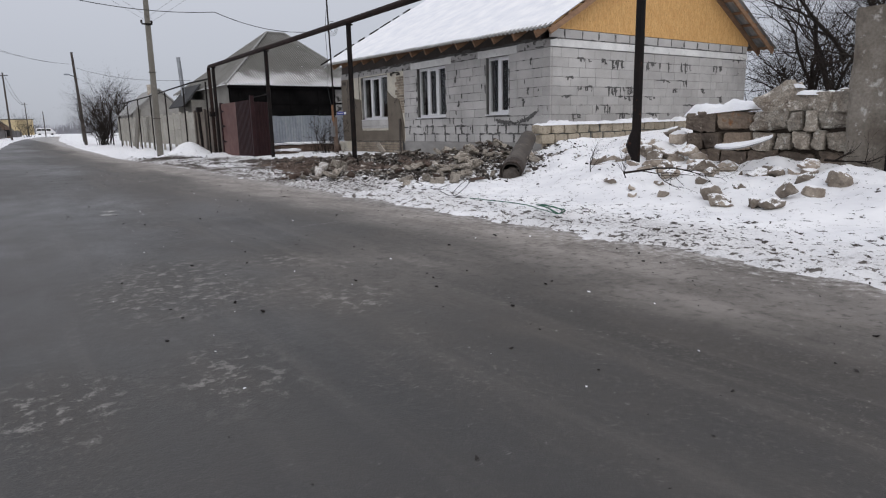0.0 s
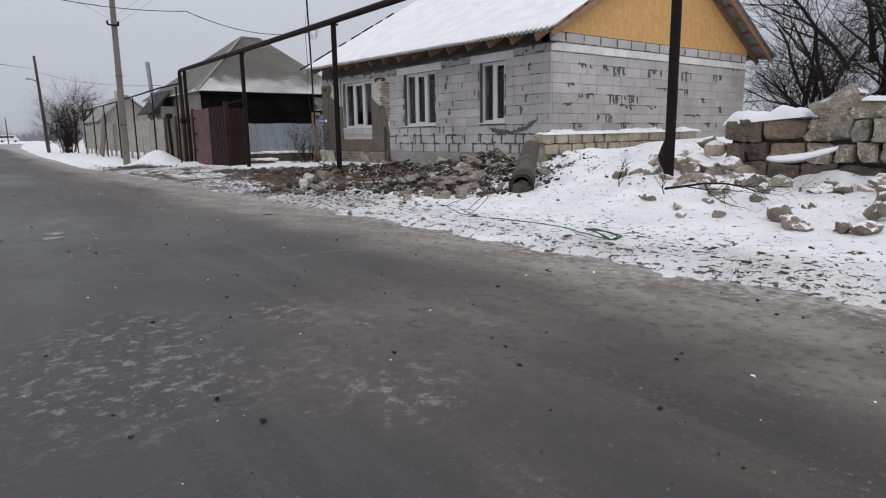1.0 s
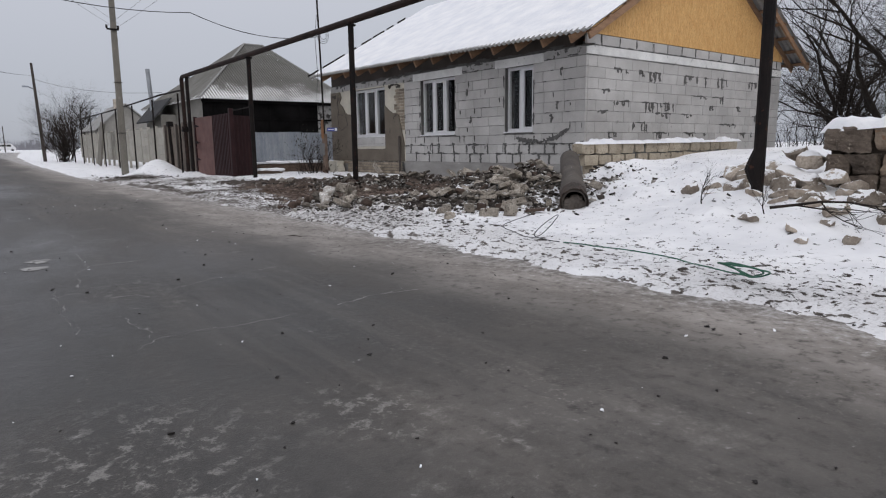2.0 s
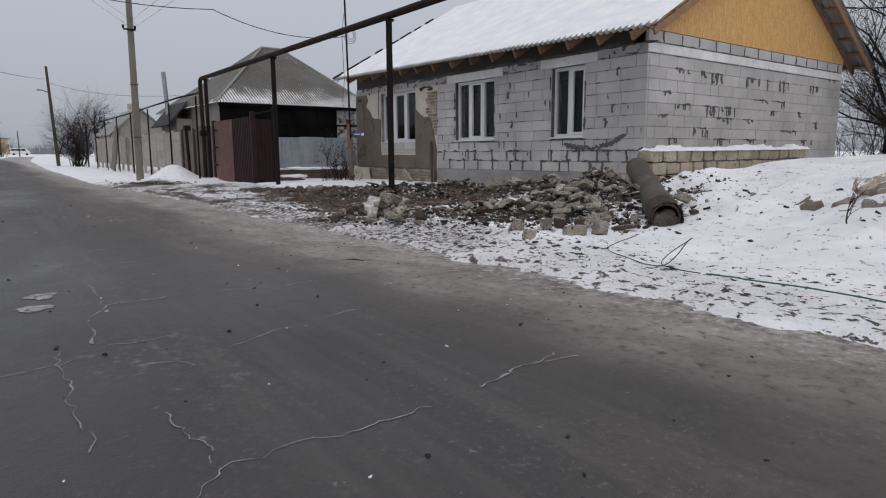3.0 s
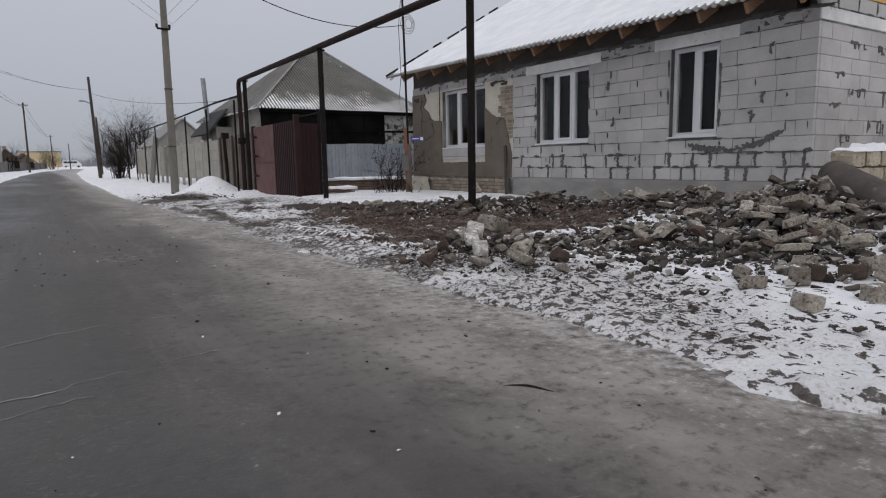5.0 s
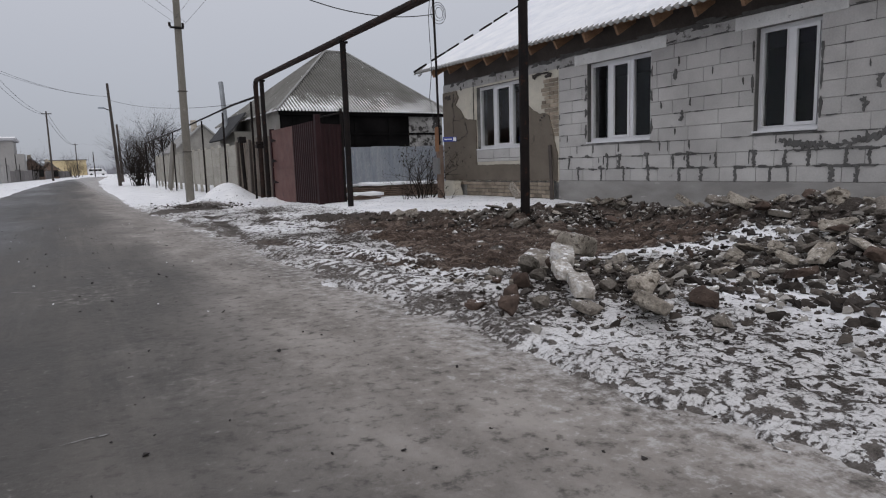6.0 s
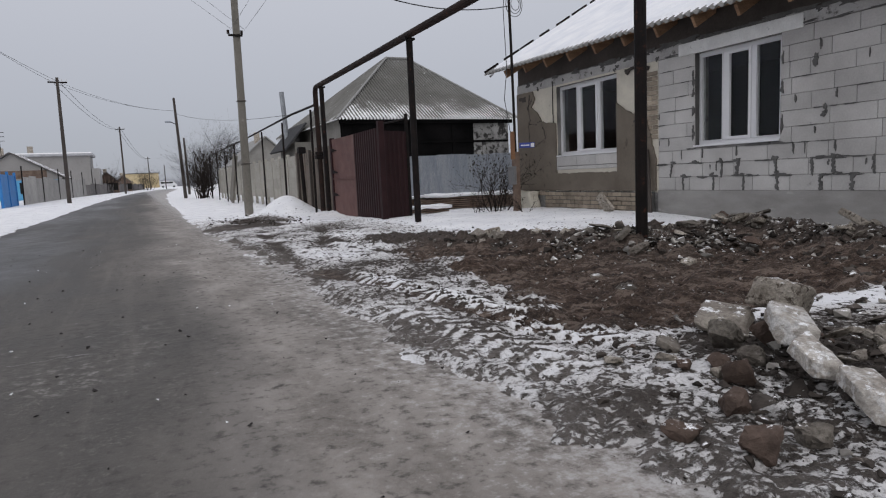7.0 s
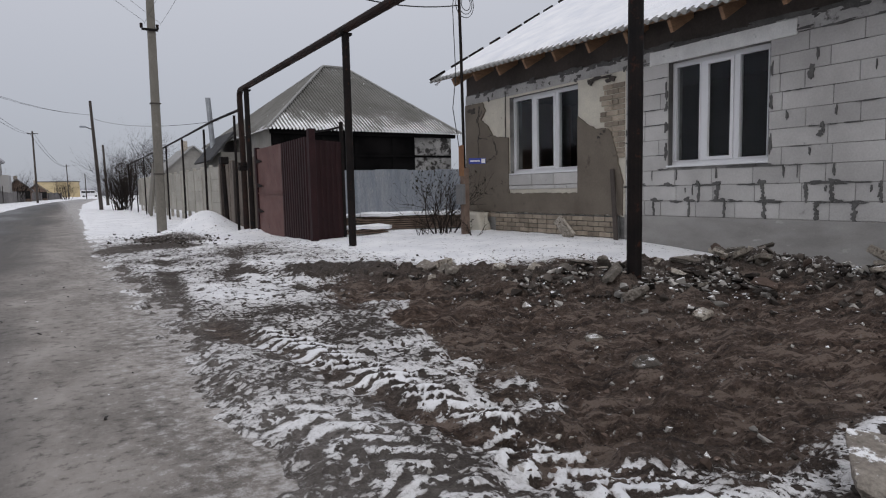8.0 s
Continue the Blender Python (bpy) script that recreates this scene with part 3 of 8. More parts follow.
# ---- road ----
def road_material():
    m, nt, b = nodes_of("wet_icy_asphalt")
    pos = nt.nodes.new("ShaderNodeNewGeometry").outputs["Position"]
    sep = nt.nodes.new("ShaderNodeSeparateXYZ")
    nt.links.new(pos, sep.inputs[0])
    frosty, wet, sandy = (nt.nodes.new("ShaderNodeAttribute") for _ in range(3))
    frosty.attribute_name, wet.attribute_name, sandy.attribute_name = "frost", "wet", "sand"
    grain, mid, big = noise_at(nt, 150, 3, 0.7), noise_at(nt, 14, 6, 0.7), noise_at(nt, 0.7, 4, 0.6, (1, 0.35, 1))
    cloud = noise_at(nt, 2.6, 5, 0.62, (1, 0.55, 1))
    base = mix_of(nt, ramp(nt, big, 0.35, 0.65), (0.036, 0.034, 0.032), (0.062, 0.055, 0.048))
    base = mix_of(nt, math_of(nt, "MULTIPLY", ramp(nt, cloud, 0.42, 0.66), 0.55), base, (0.088, 0.078, 0.068))
    # wheel paths and long scuffs down the street
    lanes = ramp(nt, noise_at(nt, 1.1, 3, 0.5, (1.6, 0.06, 1)), 0.42, 0.6)
    base = mix_of(nt, math_of(nt, "MULTIPLY", lanes, 0.55), base, (0.031, 0.03, 0.029))
    streak = ramp(nt, noise_at(nt, 2.6, 5, 0.65, (2.4, 0.1, 1)), 0.52, 0.68)
    base = mix_of(nt, math_of(nt, "MULTIPLY", streak, 0.32), base, (0.15, 0.135, 0.12))
    # aggregate showing in the worn places, rubbed smooth elsewhere
    worn = ramp(nt, noise_at(nt, 1.7, 5, 0.65, (1, 0.5, 1)), 0.44, 0.62)
    speck = noise_at(nt, 48, 3, 0.75)
    fleck = math_of(nt, "MULTIPLY", ramp(nt, speck, 0.56, 0.68), math_of(nt, "ADD", math_of(nt, "MULTIPLY", worn, 0.5), 0.12))
    base = mix_of(nt, fleck, base, (0.2, 0.182, 0.165))
    base = mix_of(nt, math_of(nt, "MULTIPLY", ramp(nt, speck, 0.44, 0.34), 0.35), base, (0.028, 0.027, 0.026))
    base = mix_of(nt, math_of(nt, "MULTIPLY", ramp(nt, grain, 0.58, 0.72), 0.3), base, (0.19, 0.175, 0.16))
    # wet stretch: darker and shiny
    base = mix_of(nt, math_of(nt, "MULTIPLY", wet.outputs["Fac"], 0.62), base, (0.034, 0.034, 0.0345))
    # squiggles of frost in clusters
    warp = add(nt, "ShaderNodeTexNoise", Scale=11.0, Detail=5.0, Roughness=0.7)
    nt.links.new(pos, warp.inputs["Vector"])
    shift = nt.nodes.new("ShaderNodeVectorMath")
    shift.operation = "MULTIPLY_ADD"
    nt.links.new(warp.outputs["Color"], shift.inputs[0])
    shift.inputs[1].default_value = (0.2, 0.2, 0.0)
    nt.links.new(pos, shift.inputs[2])
    net = add(nt, "ShaderNodeTexVoronoi", Scale=15.0)
    net.feature = "DISTANCE_TO_EDGE"
    nt.links.new(shift.outputs[0], net.inputs["Vector"])
    lines = math_of(nt, "MULTIPLY", ramp(nt, net.outputs["Distance"], 0.12, 0.015), ramp(nt, mid, 0.5, 0.58))
    blobs = math_of(nt, "MULTIPLY", ramp(nt, mid, 0.57, 0.63), 0.7)
    frost = math_of(nt, "MULTIPLY", math_of(nt, "MAXIMUM", lines, blobs), ramp(nt, math_of(nt, "ADD", frosty.outputs["Fac"], math_of(nt, "MULTIPLY", cloud, 0.9)), 0.72, 1.25))
    base = mix_of(nt, math_of(nt, "MULTIPLY", frost, 0.5), base, (0.37, 0.355, 0.33))
    # pale trodden sand and slush towards the verge
    slush = mix_of(nt, ramp(nt, cloud, 0.38, 0.62), (0.165, 0.145, 0.126), (0.33, 0.3, 0.272))
    slush = mix_of(nt, math_of(nt, "MULTIPLY", ramp(nt, speck, 0.4, 0.6), 0.3), slush, (0.29, 0.27, 0.252))
    slush = mix_of(nt, ramp(nt, mid, 0.45, 0.3), slush, (0.075, 0.064, 0.055))
    slush = mix_of(nt, math_of(nt, "MULTIPLY", ramp(nt, mid, 0.56, 0.68), 0.6), slush, (0.36, 0.335, 0.31))
    base = mix_of(nt, math_of(nt, "MULTIPLY", sandy.outputs["Fac"], ramp(nt, mid, 0.05, 0.5)), base, slush)
    rim = math_of(nt, "ADD", math_of(nt, "ADD", math_of(nt, "MULTIPLY", mid, 0.7), math_of(nt, "MULTIPLY", speck, 0.3)), math_of(nt, "MULTIPLY", ramp(nt, sep.outputs["X"], 3.2, 4.1), 0.22))
    base = mix_of(nt, math_of(nt, "MULTIPLY", ramp(nt, rim, 0.62, 0.75), 0.75), base, (0.5, 0.485, 0.475))
    nt.links.new(base, b.inputs["Base Color"])
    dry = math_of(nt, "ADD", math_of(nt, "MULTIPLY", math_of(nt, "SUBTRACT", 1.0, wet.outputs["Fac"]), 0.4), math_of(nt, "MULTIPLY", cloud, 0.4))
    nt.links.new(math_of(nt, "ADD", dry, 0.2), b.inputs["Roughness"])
    b.inputs["Specular IOR Level"].default_value = 0.42
    nt.links.new(bump_of(nt, math_of(nt, "ADD", math_of(nt, "MULTIPLY", grain, 0.6), math_of(nt, "MULTIPLY", mid, 1.6)), 0.5, 0.01), b.inputs["Normal"])
    return m


# clusters of frost on the asphalt: place, reach, strength
FROST_SPOTS = ((0.63, 3.59, 0.45, 0.9), (0.05, 2.36, 0.3, 0.9), (0.63, 2.27, 0.35, 0.7), (1.16, 2.0, 0.5, 0.35), (0.76, 4.08, 0.5, 1), (0.89, 3.57, 0.4, 0.9), (1.52, 4.11, 0.25, 0.9), (1.74, 3.67, 0.12, 0.8), (1.46, 2.91, 0.3, 0.8), (1.36, 3.37, 0.4, 0.5), (2.25, 3.33, 0.3, 0.4), (1.24, 6.64, 0.4, 0.6), (1.39, 6.08, 0.4, 0.5), (1.47, 8.06, 0.3, 0.6), (2.43, 13.18, 0.5, 0.6), (2.45, 11.3, 0.3, 0.4), (2.59, 10.48, 0.25, 0.6), (2.45, 13.73, 0.35, 0.7), (2.23, 12.77, 0.25, 1.0), (2.28, 12.76, 0.25, 0.8))


def road_sheet():
    ys = np.concatenate([-np.geomspace(400, 1, 20), np.arange(0, 24, 0.08), np.arange(24, 40, 0.4), np.geomspace(40, 160, 40)])
    xs = np.linspace(ROAD_L - 0.3, ROAD_R + 0.5, 58)
    gx, gy = np.meshgrid(xs, ys)
    mid = (ROAD_L + ROAD_R) / 2
    z = rise(gy) + 0.012 - 0.006 * (gx - mid) ** 2 + 0.012 * (fbm(gx, gy, 2.5, 2, 3) - 0.5)
    frost = np.zeros_like(gx)
    for x, y, reach, force in FROST_SPOTS:
        frost = np.maximum(frost, force * bell(gx, gy, x, y, reach, reach * 1.3))
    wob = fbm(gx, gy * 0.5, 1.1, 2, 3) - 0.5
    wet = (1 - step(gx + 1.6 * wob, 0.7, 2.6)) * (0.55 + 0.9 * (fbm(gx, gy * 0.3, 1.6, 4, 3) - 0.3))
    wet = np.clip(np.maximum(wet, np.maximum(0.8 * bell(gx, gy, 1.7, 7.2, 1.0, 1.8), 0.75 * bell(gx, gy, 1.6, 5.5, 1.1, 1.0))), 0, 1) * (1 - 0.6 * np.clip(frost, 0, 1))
    sand = 0.85 * step(gx + 0.9 * wob, 2.5, 3.35) + 0.4 * step(gx + 1.5 * wob, 1.0, 3.4) * step(gy, 6.2, 8.5) + 0.36 * bell(gx, gy, 2.3, 3.5, 1.0, 1.0)
    sand = np.clip(sand * (0.75 + 0.9 * (fbm(gx * 1.6, gy * 0.3, 0.9, 5, 3) - 0.4)), 0, 1)
    gx = gx + bend(gy)
    ny, nx = gx.shape
    idx = np.arange(ny * nx).reshape(ny, nx)
    quads = np.stack([idx[:-1, :-1], idx[:-1, 1:], idx[1:, 1:], idx[1:, :-1]], -1).reshape(-1, 4)
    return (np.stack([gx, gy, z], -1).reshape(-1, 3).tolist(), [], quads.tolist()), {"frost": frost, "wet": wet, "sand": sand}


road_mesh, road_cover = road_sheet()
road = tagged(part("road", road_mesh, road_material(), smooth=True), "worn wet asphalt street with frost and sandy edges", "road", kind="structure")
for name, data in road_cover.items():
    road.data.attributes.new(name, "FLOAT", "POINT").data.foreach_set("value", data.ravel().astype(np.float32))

# ---- the block house ----
HX0, HX1, HY0, HY1 = 11.0, 19.6, 11.07, 22.18
HBASE, HTOP = 0.44, 2.92
EAVE_X, EAVE_Z, RIDGE_Z = 10.42, 3.06, 5.93
RIDGE_X = 15.42
OLD_Y = 17.72
WINDOWS = [(12.58, 13.5, 1.18, 2.66, 2), (15.4, 16.92, 1.18, 2.66, 3), (18.77, 20.66, 1.19, 2.66, 3)]
house = thing("house", "unfinished grey block house with snow on its roof", "house", at=(HX0, HY0, 0))


def at_house(ob):
    ob.parent = house
    ob.matrix_parent_inverse = Matrix.Translation(house.location).inverted()
    return ob


def hpart(name, bm, material, label="", smooth=False):
    return at_house(part(name, bm, material, None, label, smooth))


HOLES = [w[:4] for w in WINDOWS]
front_wall = hpart("wall_front", slab([(HY0 + 0.014, 0.0), (HY1, 0.0), (HY1, HTOP - 0.02), (HY0 + 0.014, HTOP - 0.02)], [[(a, c), (b, c), (b, d), (a, d)] for a, b, c, d in HOLES], 0.316), M_JOINT)
front_wall.data.transform(Matrix.Translation((HX0 + 0.008, 0, 0)))
gable_wall = hpart("wall_gable", boxes((HX0 + 0.33, HX1 - 0.03, HY0 + 0.008, HY0 + 0.33, 0.0, 3.12)), M_JOINT)
hpart("wall_rear", boxes((HX1 - 0.33, HX1 - 0.03, HY0 + 0.33, HY1, 0.0, HTOP - 0.02)), M_BLOCK)
hpart("wall_end", boxes((HX0 + 0.33, HX1 - 0.33, HY1 - 0.3, HY1, 0.0, HTOP - 0.02)), M_PLASTER)
# unseen rooms, coloured black to stand for the dark behind the panes
hpart("unseen_black_floor", boxes((HX0 + 0.33, HX1 - 0.33, HY0 + 0.33, HY1 - 0.3, 0.3, 0.45)), M_BLACK)
hpart("unseen_black_ceiling", boxes((HX0 + 0.33, HX1 - 0.33, HY0 + 0.33, HY1 - 0.3, 2.8, 2.85)), M_BLACK)
hpart("unseen_black_backing", boxes((HX0 + 2.8, HX0 + 2.95, HY0 + 0.33, HY1 - 0.3, 0.45, 2.8)), M_BLACK)
hpart("foundation", boxes((HX0 - 0.02, HX0 + 0.012, HY0 - 0.02, OLD_Y, -0.2, HBASE), (HX0 + 0.012, HX1, HY0 - 0.02, HY0 + 0.012, -0.2, HBASE), bevel=0.006), M_CONCRETE, "bare grey poured concrete footing")

for y0, y1, z0, z1, n in WINDOWS:
    win = at_house(new("window"))
    win["label"] = "white plastic window with dark panes"
    d = 0.09
    X = HX0 + 0.1
    fr = bmesh.new()
    w = 0.06
    for r in ((X, X + d, y0, y1, z0, z0 + w), (X, X + d, y0, y1, z1 - w, z1), (X, X + d, y0, y0 + w, z0 + w, z1 - w), (X, X + d, y1 - w, y1, z0 + w, z1 - w)):
        box(fr, *r, bevel=0.006)
    step_y = (y1 - y0) / n
    for k in range(1, n):
        box(fr, X, X + d, y0 + k * step_y - 0.04, y0 + k * step_y + 0.04, z0 + w, z1 - w, bevel=0.006)
    f_ob = part("window_frame", fr, M_PVC, None, "white plastic frame")
    f_ob.parent = win
    for k in range(n):
        a, b = y0 + k * step_y + (w if k == 0 else 0.04), y0 + (k + 1) * step_y - (w if k == n - 1 else 0.04)
        sash = bmesh.new()
        s = 0.045 if (k == 1 and n == 3) or (n == 2 and k == 0) else 0.012
        for r in ((X - 0.015, X + 0.05, a, b, z0 + w, z0 + w + s), (X - 0.015, X + 0.05, a, b, z1 - w - s, z1 - w), (X - 0.015, X + 0.05, a, a + s, z0 + w + s, z1 - w - s), (X - 0.015, X + 0.05, b - s, b, z0 + w + s, z1 - w - s)):
            box(sash, *r)
        part("sash", sash, M_PVC, win)
        g = part("pane", boxes((X + 0.03, X + 0.05, a + s, b - s, z0 + w + s, z1 - w - s)), M_GLASS, win)
        g.visible_shadow = False
    part("window_sill", boxes((HX0 - 0.03, X, y0 - 0.01, y1 + 0.01, z0 - 0.025, z0 + 0.002), bevel=0.004), M_PVC, win)


# roof: corrugated sheets under snow, rafters, boarded gable
def corrugated(n_waves, length_of, origin, along, up, out, amp=0.028, per=8, rows=6, bow=0.0):
    """A corrugated sheet: waves run along `along`, ribs go `up`, and length_of(s) gives from, to up the slope."""
    vs, fs = [], []
    pitch = 0.15
    cols = n_waves * per + 1
    for c in range(cols):
        s = c * pitch / per
        lo, hi = length_of(s)
        for r in range(rows + 1):
            q = lo + (hi - lo) * r / rows
            h = amp * math.sin(2 * math.pi * s / pitch)
            vs.append(tuple(origin + along * s + up * q + out * h))
    for c in range(cols - 1):
        for r in range(rows):
            a = c * (rows + 1) + r
            fs.append((a, a + rows + 1, a + rows + 2, a + 1))
    return vs, fs


def solid(vs, fs, thick):
    bm = bmesh.new()
    v = [bm.verts.new(p) for p in vs]
    for f in fs:
        bm.faces.new([v[i] for i in f])
    bm.normal_update()
    bmesh.ops.solidify(bm, geom=list(bm.faces), thickness=thick)
    return bm


RY0, RY1 = HY0 - 0.5, HY1 + 0.55
run = Vector((RIDGE_X - EAVE_X, 0, RIDGE_Z - EAVE_Z))
SLOPE = run.length
UP = run.normalized()
OUT = Vector((-UP.z, 0, UP.x))
waves = int((RY1 - RY0) / 0.15)
vs, fs = corrugated(waves, lambda s: (0, SLOPE), Vector((EAVE_X, RY0, EAVE_Z)), Vector((0, 1, 0)), UP, OUT)
hpart("roof", solid(vs, fs, -0.008), M_SLATE, "grey corrugated slate sheets", smooth=True)
UP2, OUT2 = Vector((-UP.x, 0, UP.z)), Vector((UP.z, 0, UP.x))
vs, fs = corrugated(waves, lambda s: (0, SLOPE), Vector((2 * RIDGE_X - EAVE_X, RY0, EAVE_Z)), Vector((0, 1, 0)), UP2, OUT2)
hpart("roof", solid(vs, fs, -0.008), M_SLATE, "grey corrugated slate sheets", smooth=True)


def roof_snow():
    ss = np.arange(0.0, RY1 - RY0 + 0.01, 0.0375)
    qs = np.concatenate([np.arange(0.0, 0.5, 0.05), np.linspace(0.5, SLOPE, 40)])
    gs, gq = np.meshgrid(ss, qs, indexing="ij")
    lo = 0.06 + 0.07 * vnoise(gs, gq * 0, 0.3, 2)
    q = lo + gq * (SLOPE - lo) / SLOPE
    edge = step(gq, 0.0, 0.25) * step(gs, -0.25, 0.5 + 0.5 * vnoise(gq, gs * 0, 0.5, 1))
    bared = 0.13 * np.exp(-(((gs - (RY1 - RY0 - 0.02) + 0.07 * vnoise(gq, gs * 0, 0.4, 4)) / 0.11) ** 2)) * step(vnoise(gq, gs * 0, 0.6, 5), 0.15, 0.35)
    h = -bared + 0.02 * np.sin(2 * math.pi * gs / 0.15) * (1 - 0.85 * edge) + 0.006 + 0.045 * edge + 0.03 * edge * (fbm(gs, gq, 0.9, 3, 3) - 0.5)
    o = np.array((EAVE_X, RY0, EAVE_Z))
    p = o + gs[..., None] * (0, 1, 0) + q[..., None] * np.array(UP) + h[..., None] * np.array(OUT)
    ni, nj = gs.shape
    idx = np.arange(ni * nj).reshape(ni, nj)
    quads = np.stack([idx[:-1, :-1], idx[1:, :-1], idx[1:, 1:], idx[:-1, 1:]], -1).reshape(-1, 4)
    return (p.reshape(-1, 3).tolist(), [], quads.tolist())


hpart("roof_snow", roof_snow(), M_SNOW, "blanket of snow on the roof slope", smooth=True)


# the two roof slopes rest on rafters and laths
roof_turn = math.atan2(UP.z, UP.x)
RAFT_Y = [HY0 + 0.03 + 0.775 * k for k in range(15)]


def sloped(name, rows, material, mirror=False, bevel=0.004):
    """Timbers given in the slope's own metres: up the slope, along the house, out of the slope."""
    bm = boxes(*rows, bevel=bevel)
    if mirror:
        m = Matrix.Translation((2 * RIDGE_X - EAVE_X, 0, EAVE_Z)) @ Matrix.Rotation(math.pi + roof_turn, 4, "Y") @ Matrix.Diagonal((1, 1, -1, 1))
        m = Matrix(((-UP.x, 0, UP.z, 2 * RIDGE_X - EAVE_X), (0, 1, 0, 0), (UP.z, 0, UP.x, EAVE_Z), (0, 0, 0, 1)))
    else:
        m = Matrix(((UP.x, 0, -UP.z, EAVE_X), (0, 1, 0, 0), (UP.z, 0, UP.x, EAVE_Z), (0, 0, 0, 1)))
    bmesh.ops.transform(bm, matrix=m, verts=list(bm.verts))
    if mirror:
        bmesh.ops.reverse_faces(bm, faces=list(bm.faces))
    return hpart(name, bm, material)


sloped("verge_strip", [(0.04 + 0.62 * k + 0.04 * math.sin(2.3 * k), 0.5 + 0.62 * k + 0.09 * math.sin(1.7 * k), RY1 - 0.008, RY1 + 0.008, 0.0, 0.062 + 0.01 * math.sin(3.1 * k)) for k in range(8)], M_PIPE)
for y in RAFT_Y:
    sloped("rafter", [(0.07, SLOPE - 0.05, y, y + 0.055, -0.24, -0.068)], M_TIMBER)
for side in (False, True):
    sloped("barge_rafter", [(0.05, SLOPE - 0.02, RY0 + 0.04, RY0 + 0.09, -0.2, -0.066)], M_TIMBER, side)
    for k in range(9):
        q = 0.12 + k * 0.62
        sloped("lath", [(q, q + 0.1, RY0 + 0.02, RY1 - 0.05, -0.064, -0.03)], M_TIMBER, side)
sloped("verge_rafter", [(0.07, SLOPE - 0.05, HY0 - 0.03, HY0 + 0.02, -0.24, -0.068)], M_TIMBER, True)
hpart("wall_plate", boxes((HX0 + 0.02, HX0 + 0.3, HY0 + 0.35, HY1, HTOP - 0.02, 3.36), bevel=0.01), M_WOOD_POLE, "dark old timber wall plate")


# the old roof sags towards the street corner
for ob in [o for o in bpy.data.objects if o.parent == house and o.name.split(".")[0] in ("roof", "roof_snow", "rafter", "barge_rafter", "lath", "verge_strip", "verge_rafter")]:
    ob.data.transform(Matrix(((1, 0, 0, 0), (0, 1, 0, 0), (0, 0.016, 1, -0.016 * 11.5), (0, 0, 0, 1))))


def roof_under(x):
    return EAVE_Z + (RIDGE_Z - EAVE_Z) * (1 - abs(x - RIDGE_X) / (RIDGE_X - EAVE_X)) - 0.09


x = HX0
while x < HX1 - 0.01:
    xb = min(x + 1.25, HX1)
    a, b = x + 0.002, xb - 0.002
    top = [(a, roof_under(a))] + ([(RIDGE_X, roof_under(RIDGE_X))] if a < RIDGE_X < b else []) + [(b, roof_under(b))]
    bm = bmesh.new()
    ring = [(a, 3.13), (b, 3.13), *top[::-1]]
    v0 = [bm.verts.new((p, HY0 - 0.012, q)) for p, q in ring]
    v1 = [bm.verts.new((p, HY0 + 0.01, q)) for p, q in ring]
    bm.faces.new(v0)
    bm.faces.new(v1[::-1])
    for i in range(len(ring)):
        j = (i + 1) % len(ring)
        bm.faces.new((v0[j], v0[i], v1[i], v1[j]))
    hpart("gable_board", bm, M_OSB, "orange strand board sheet")
    x = xb

# ring beam, lintels
hpart("ring_beam", boxes((HX0 - 0.006, HX0 + 0.01, HY0 + 0.0, HY1, 2.7, 2.88), bevel=0.004), mat("grey_ring_beam", (0.46, 0.45, 0.435), (0.33, 0.32, 0.31), (0.11, 0.105, 0.1), scale=2.2, fine=40, bump=0.5, spots=0.58, grit=0.15), "grey concrete ring beam stained with mortar")
hpart("ring_beam", boxes((HX0 - 0.006, HX1, HY0 - 0.016, HY0 + 0.01, 2.715, 2.89), bevel=0.004), M_WHITE_BEAM, "whitewashed concrete ring beam")
for y0, y1, z0, z1, n in WINDOWS[:2]:
    hpart("lintel", boxes((HX0 - 0.022, HX0 + 0.2, y0 - 0.33, y1 + 0.33, 2.664, 2.86), bevel=0.008), M_WHITE_BEAM, "pale concrete lintel beam")


# ---- things round the house front ----
def leaning_plank():
    ob = thing("leaning_plank", "dark weathered plank leaning against the house corner of plaster", "plank", at=(10.8, 17.72, 0.0))
    bm = boxes((-0.02, 0.02, -0.035, 0.035, -0.05, 1.2), bevel=0.006)
    p = part("board", bm, M_WOOD_POLE, ob)
    p.matrix_basis = pose(0, 0, 0, -9, 9, 12)


leaning_plank()


def pale_slab():
    bm = boxes((-0.17, 0.17, -0.025, 0.025, -0.2, 0.2), bevel=0.01)
    for v in bm.verts:
        v.co += Vector((random.uniform(-1, 1), 0, random.uniform(-1, 1))) * 0.02
    ob = part("leaning_slab", bm, M_ROCK_PALE)
    ob.matrix_basis = pose(10.66, 18.75, 0.2, -30, 22, 70)
    tagged(ob, "pale flat slab leaning on the brick plinth", "slab")


pale_slab()


def sack():
    bm = bmesh.new()
    bmesh.ops.create_cube(bm, size=1.0)
    bmesh.ops.subdivide_edges(bm, edges=list(bm.edges), cuts=5, use_grid_fill=True)
    for v in bm.verts:
        p = v.co
        n = noise.noise(p * 3.1) * 0.09 + noise.noise(p * 7) * 0.04
        v.co = Vector((p.x * 0.24, p.y * 0.62, p.z * 0.42)) * (1 + n) + Vector((0, 0.05 * math.sin(p.z * 5), 0))
    ob = part("cloth_bundle", bm, M_LIME, smooth=True)
    ob.matrix_basis = pose(10.78, 21.55, 0.2)
    tagged(ob, "dirty white cloth bundle against the brick plinth", "bundle")


sack()

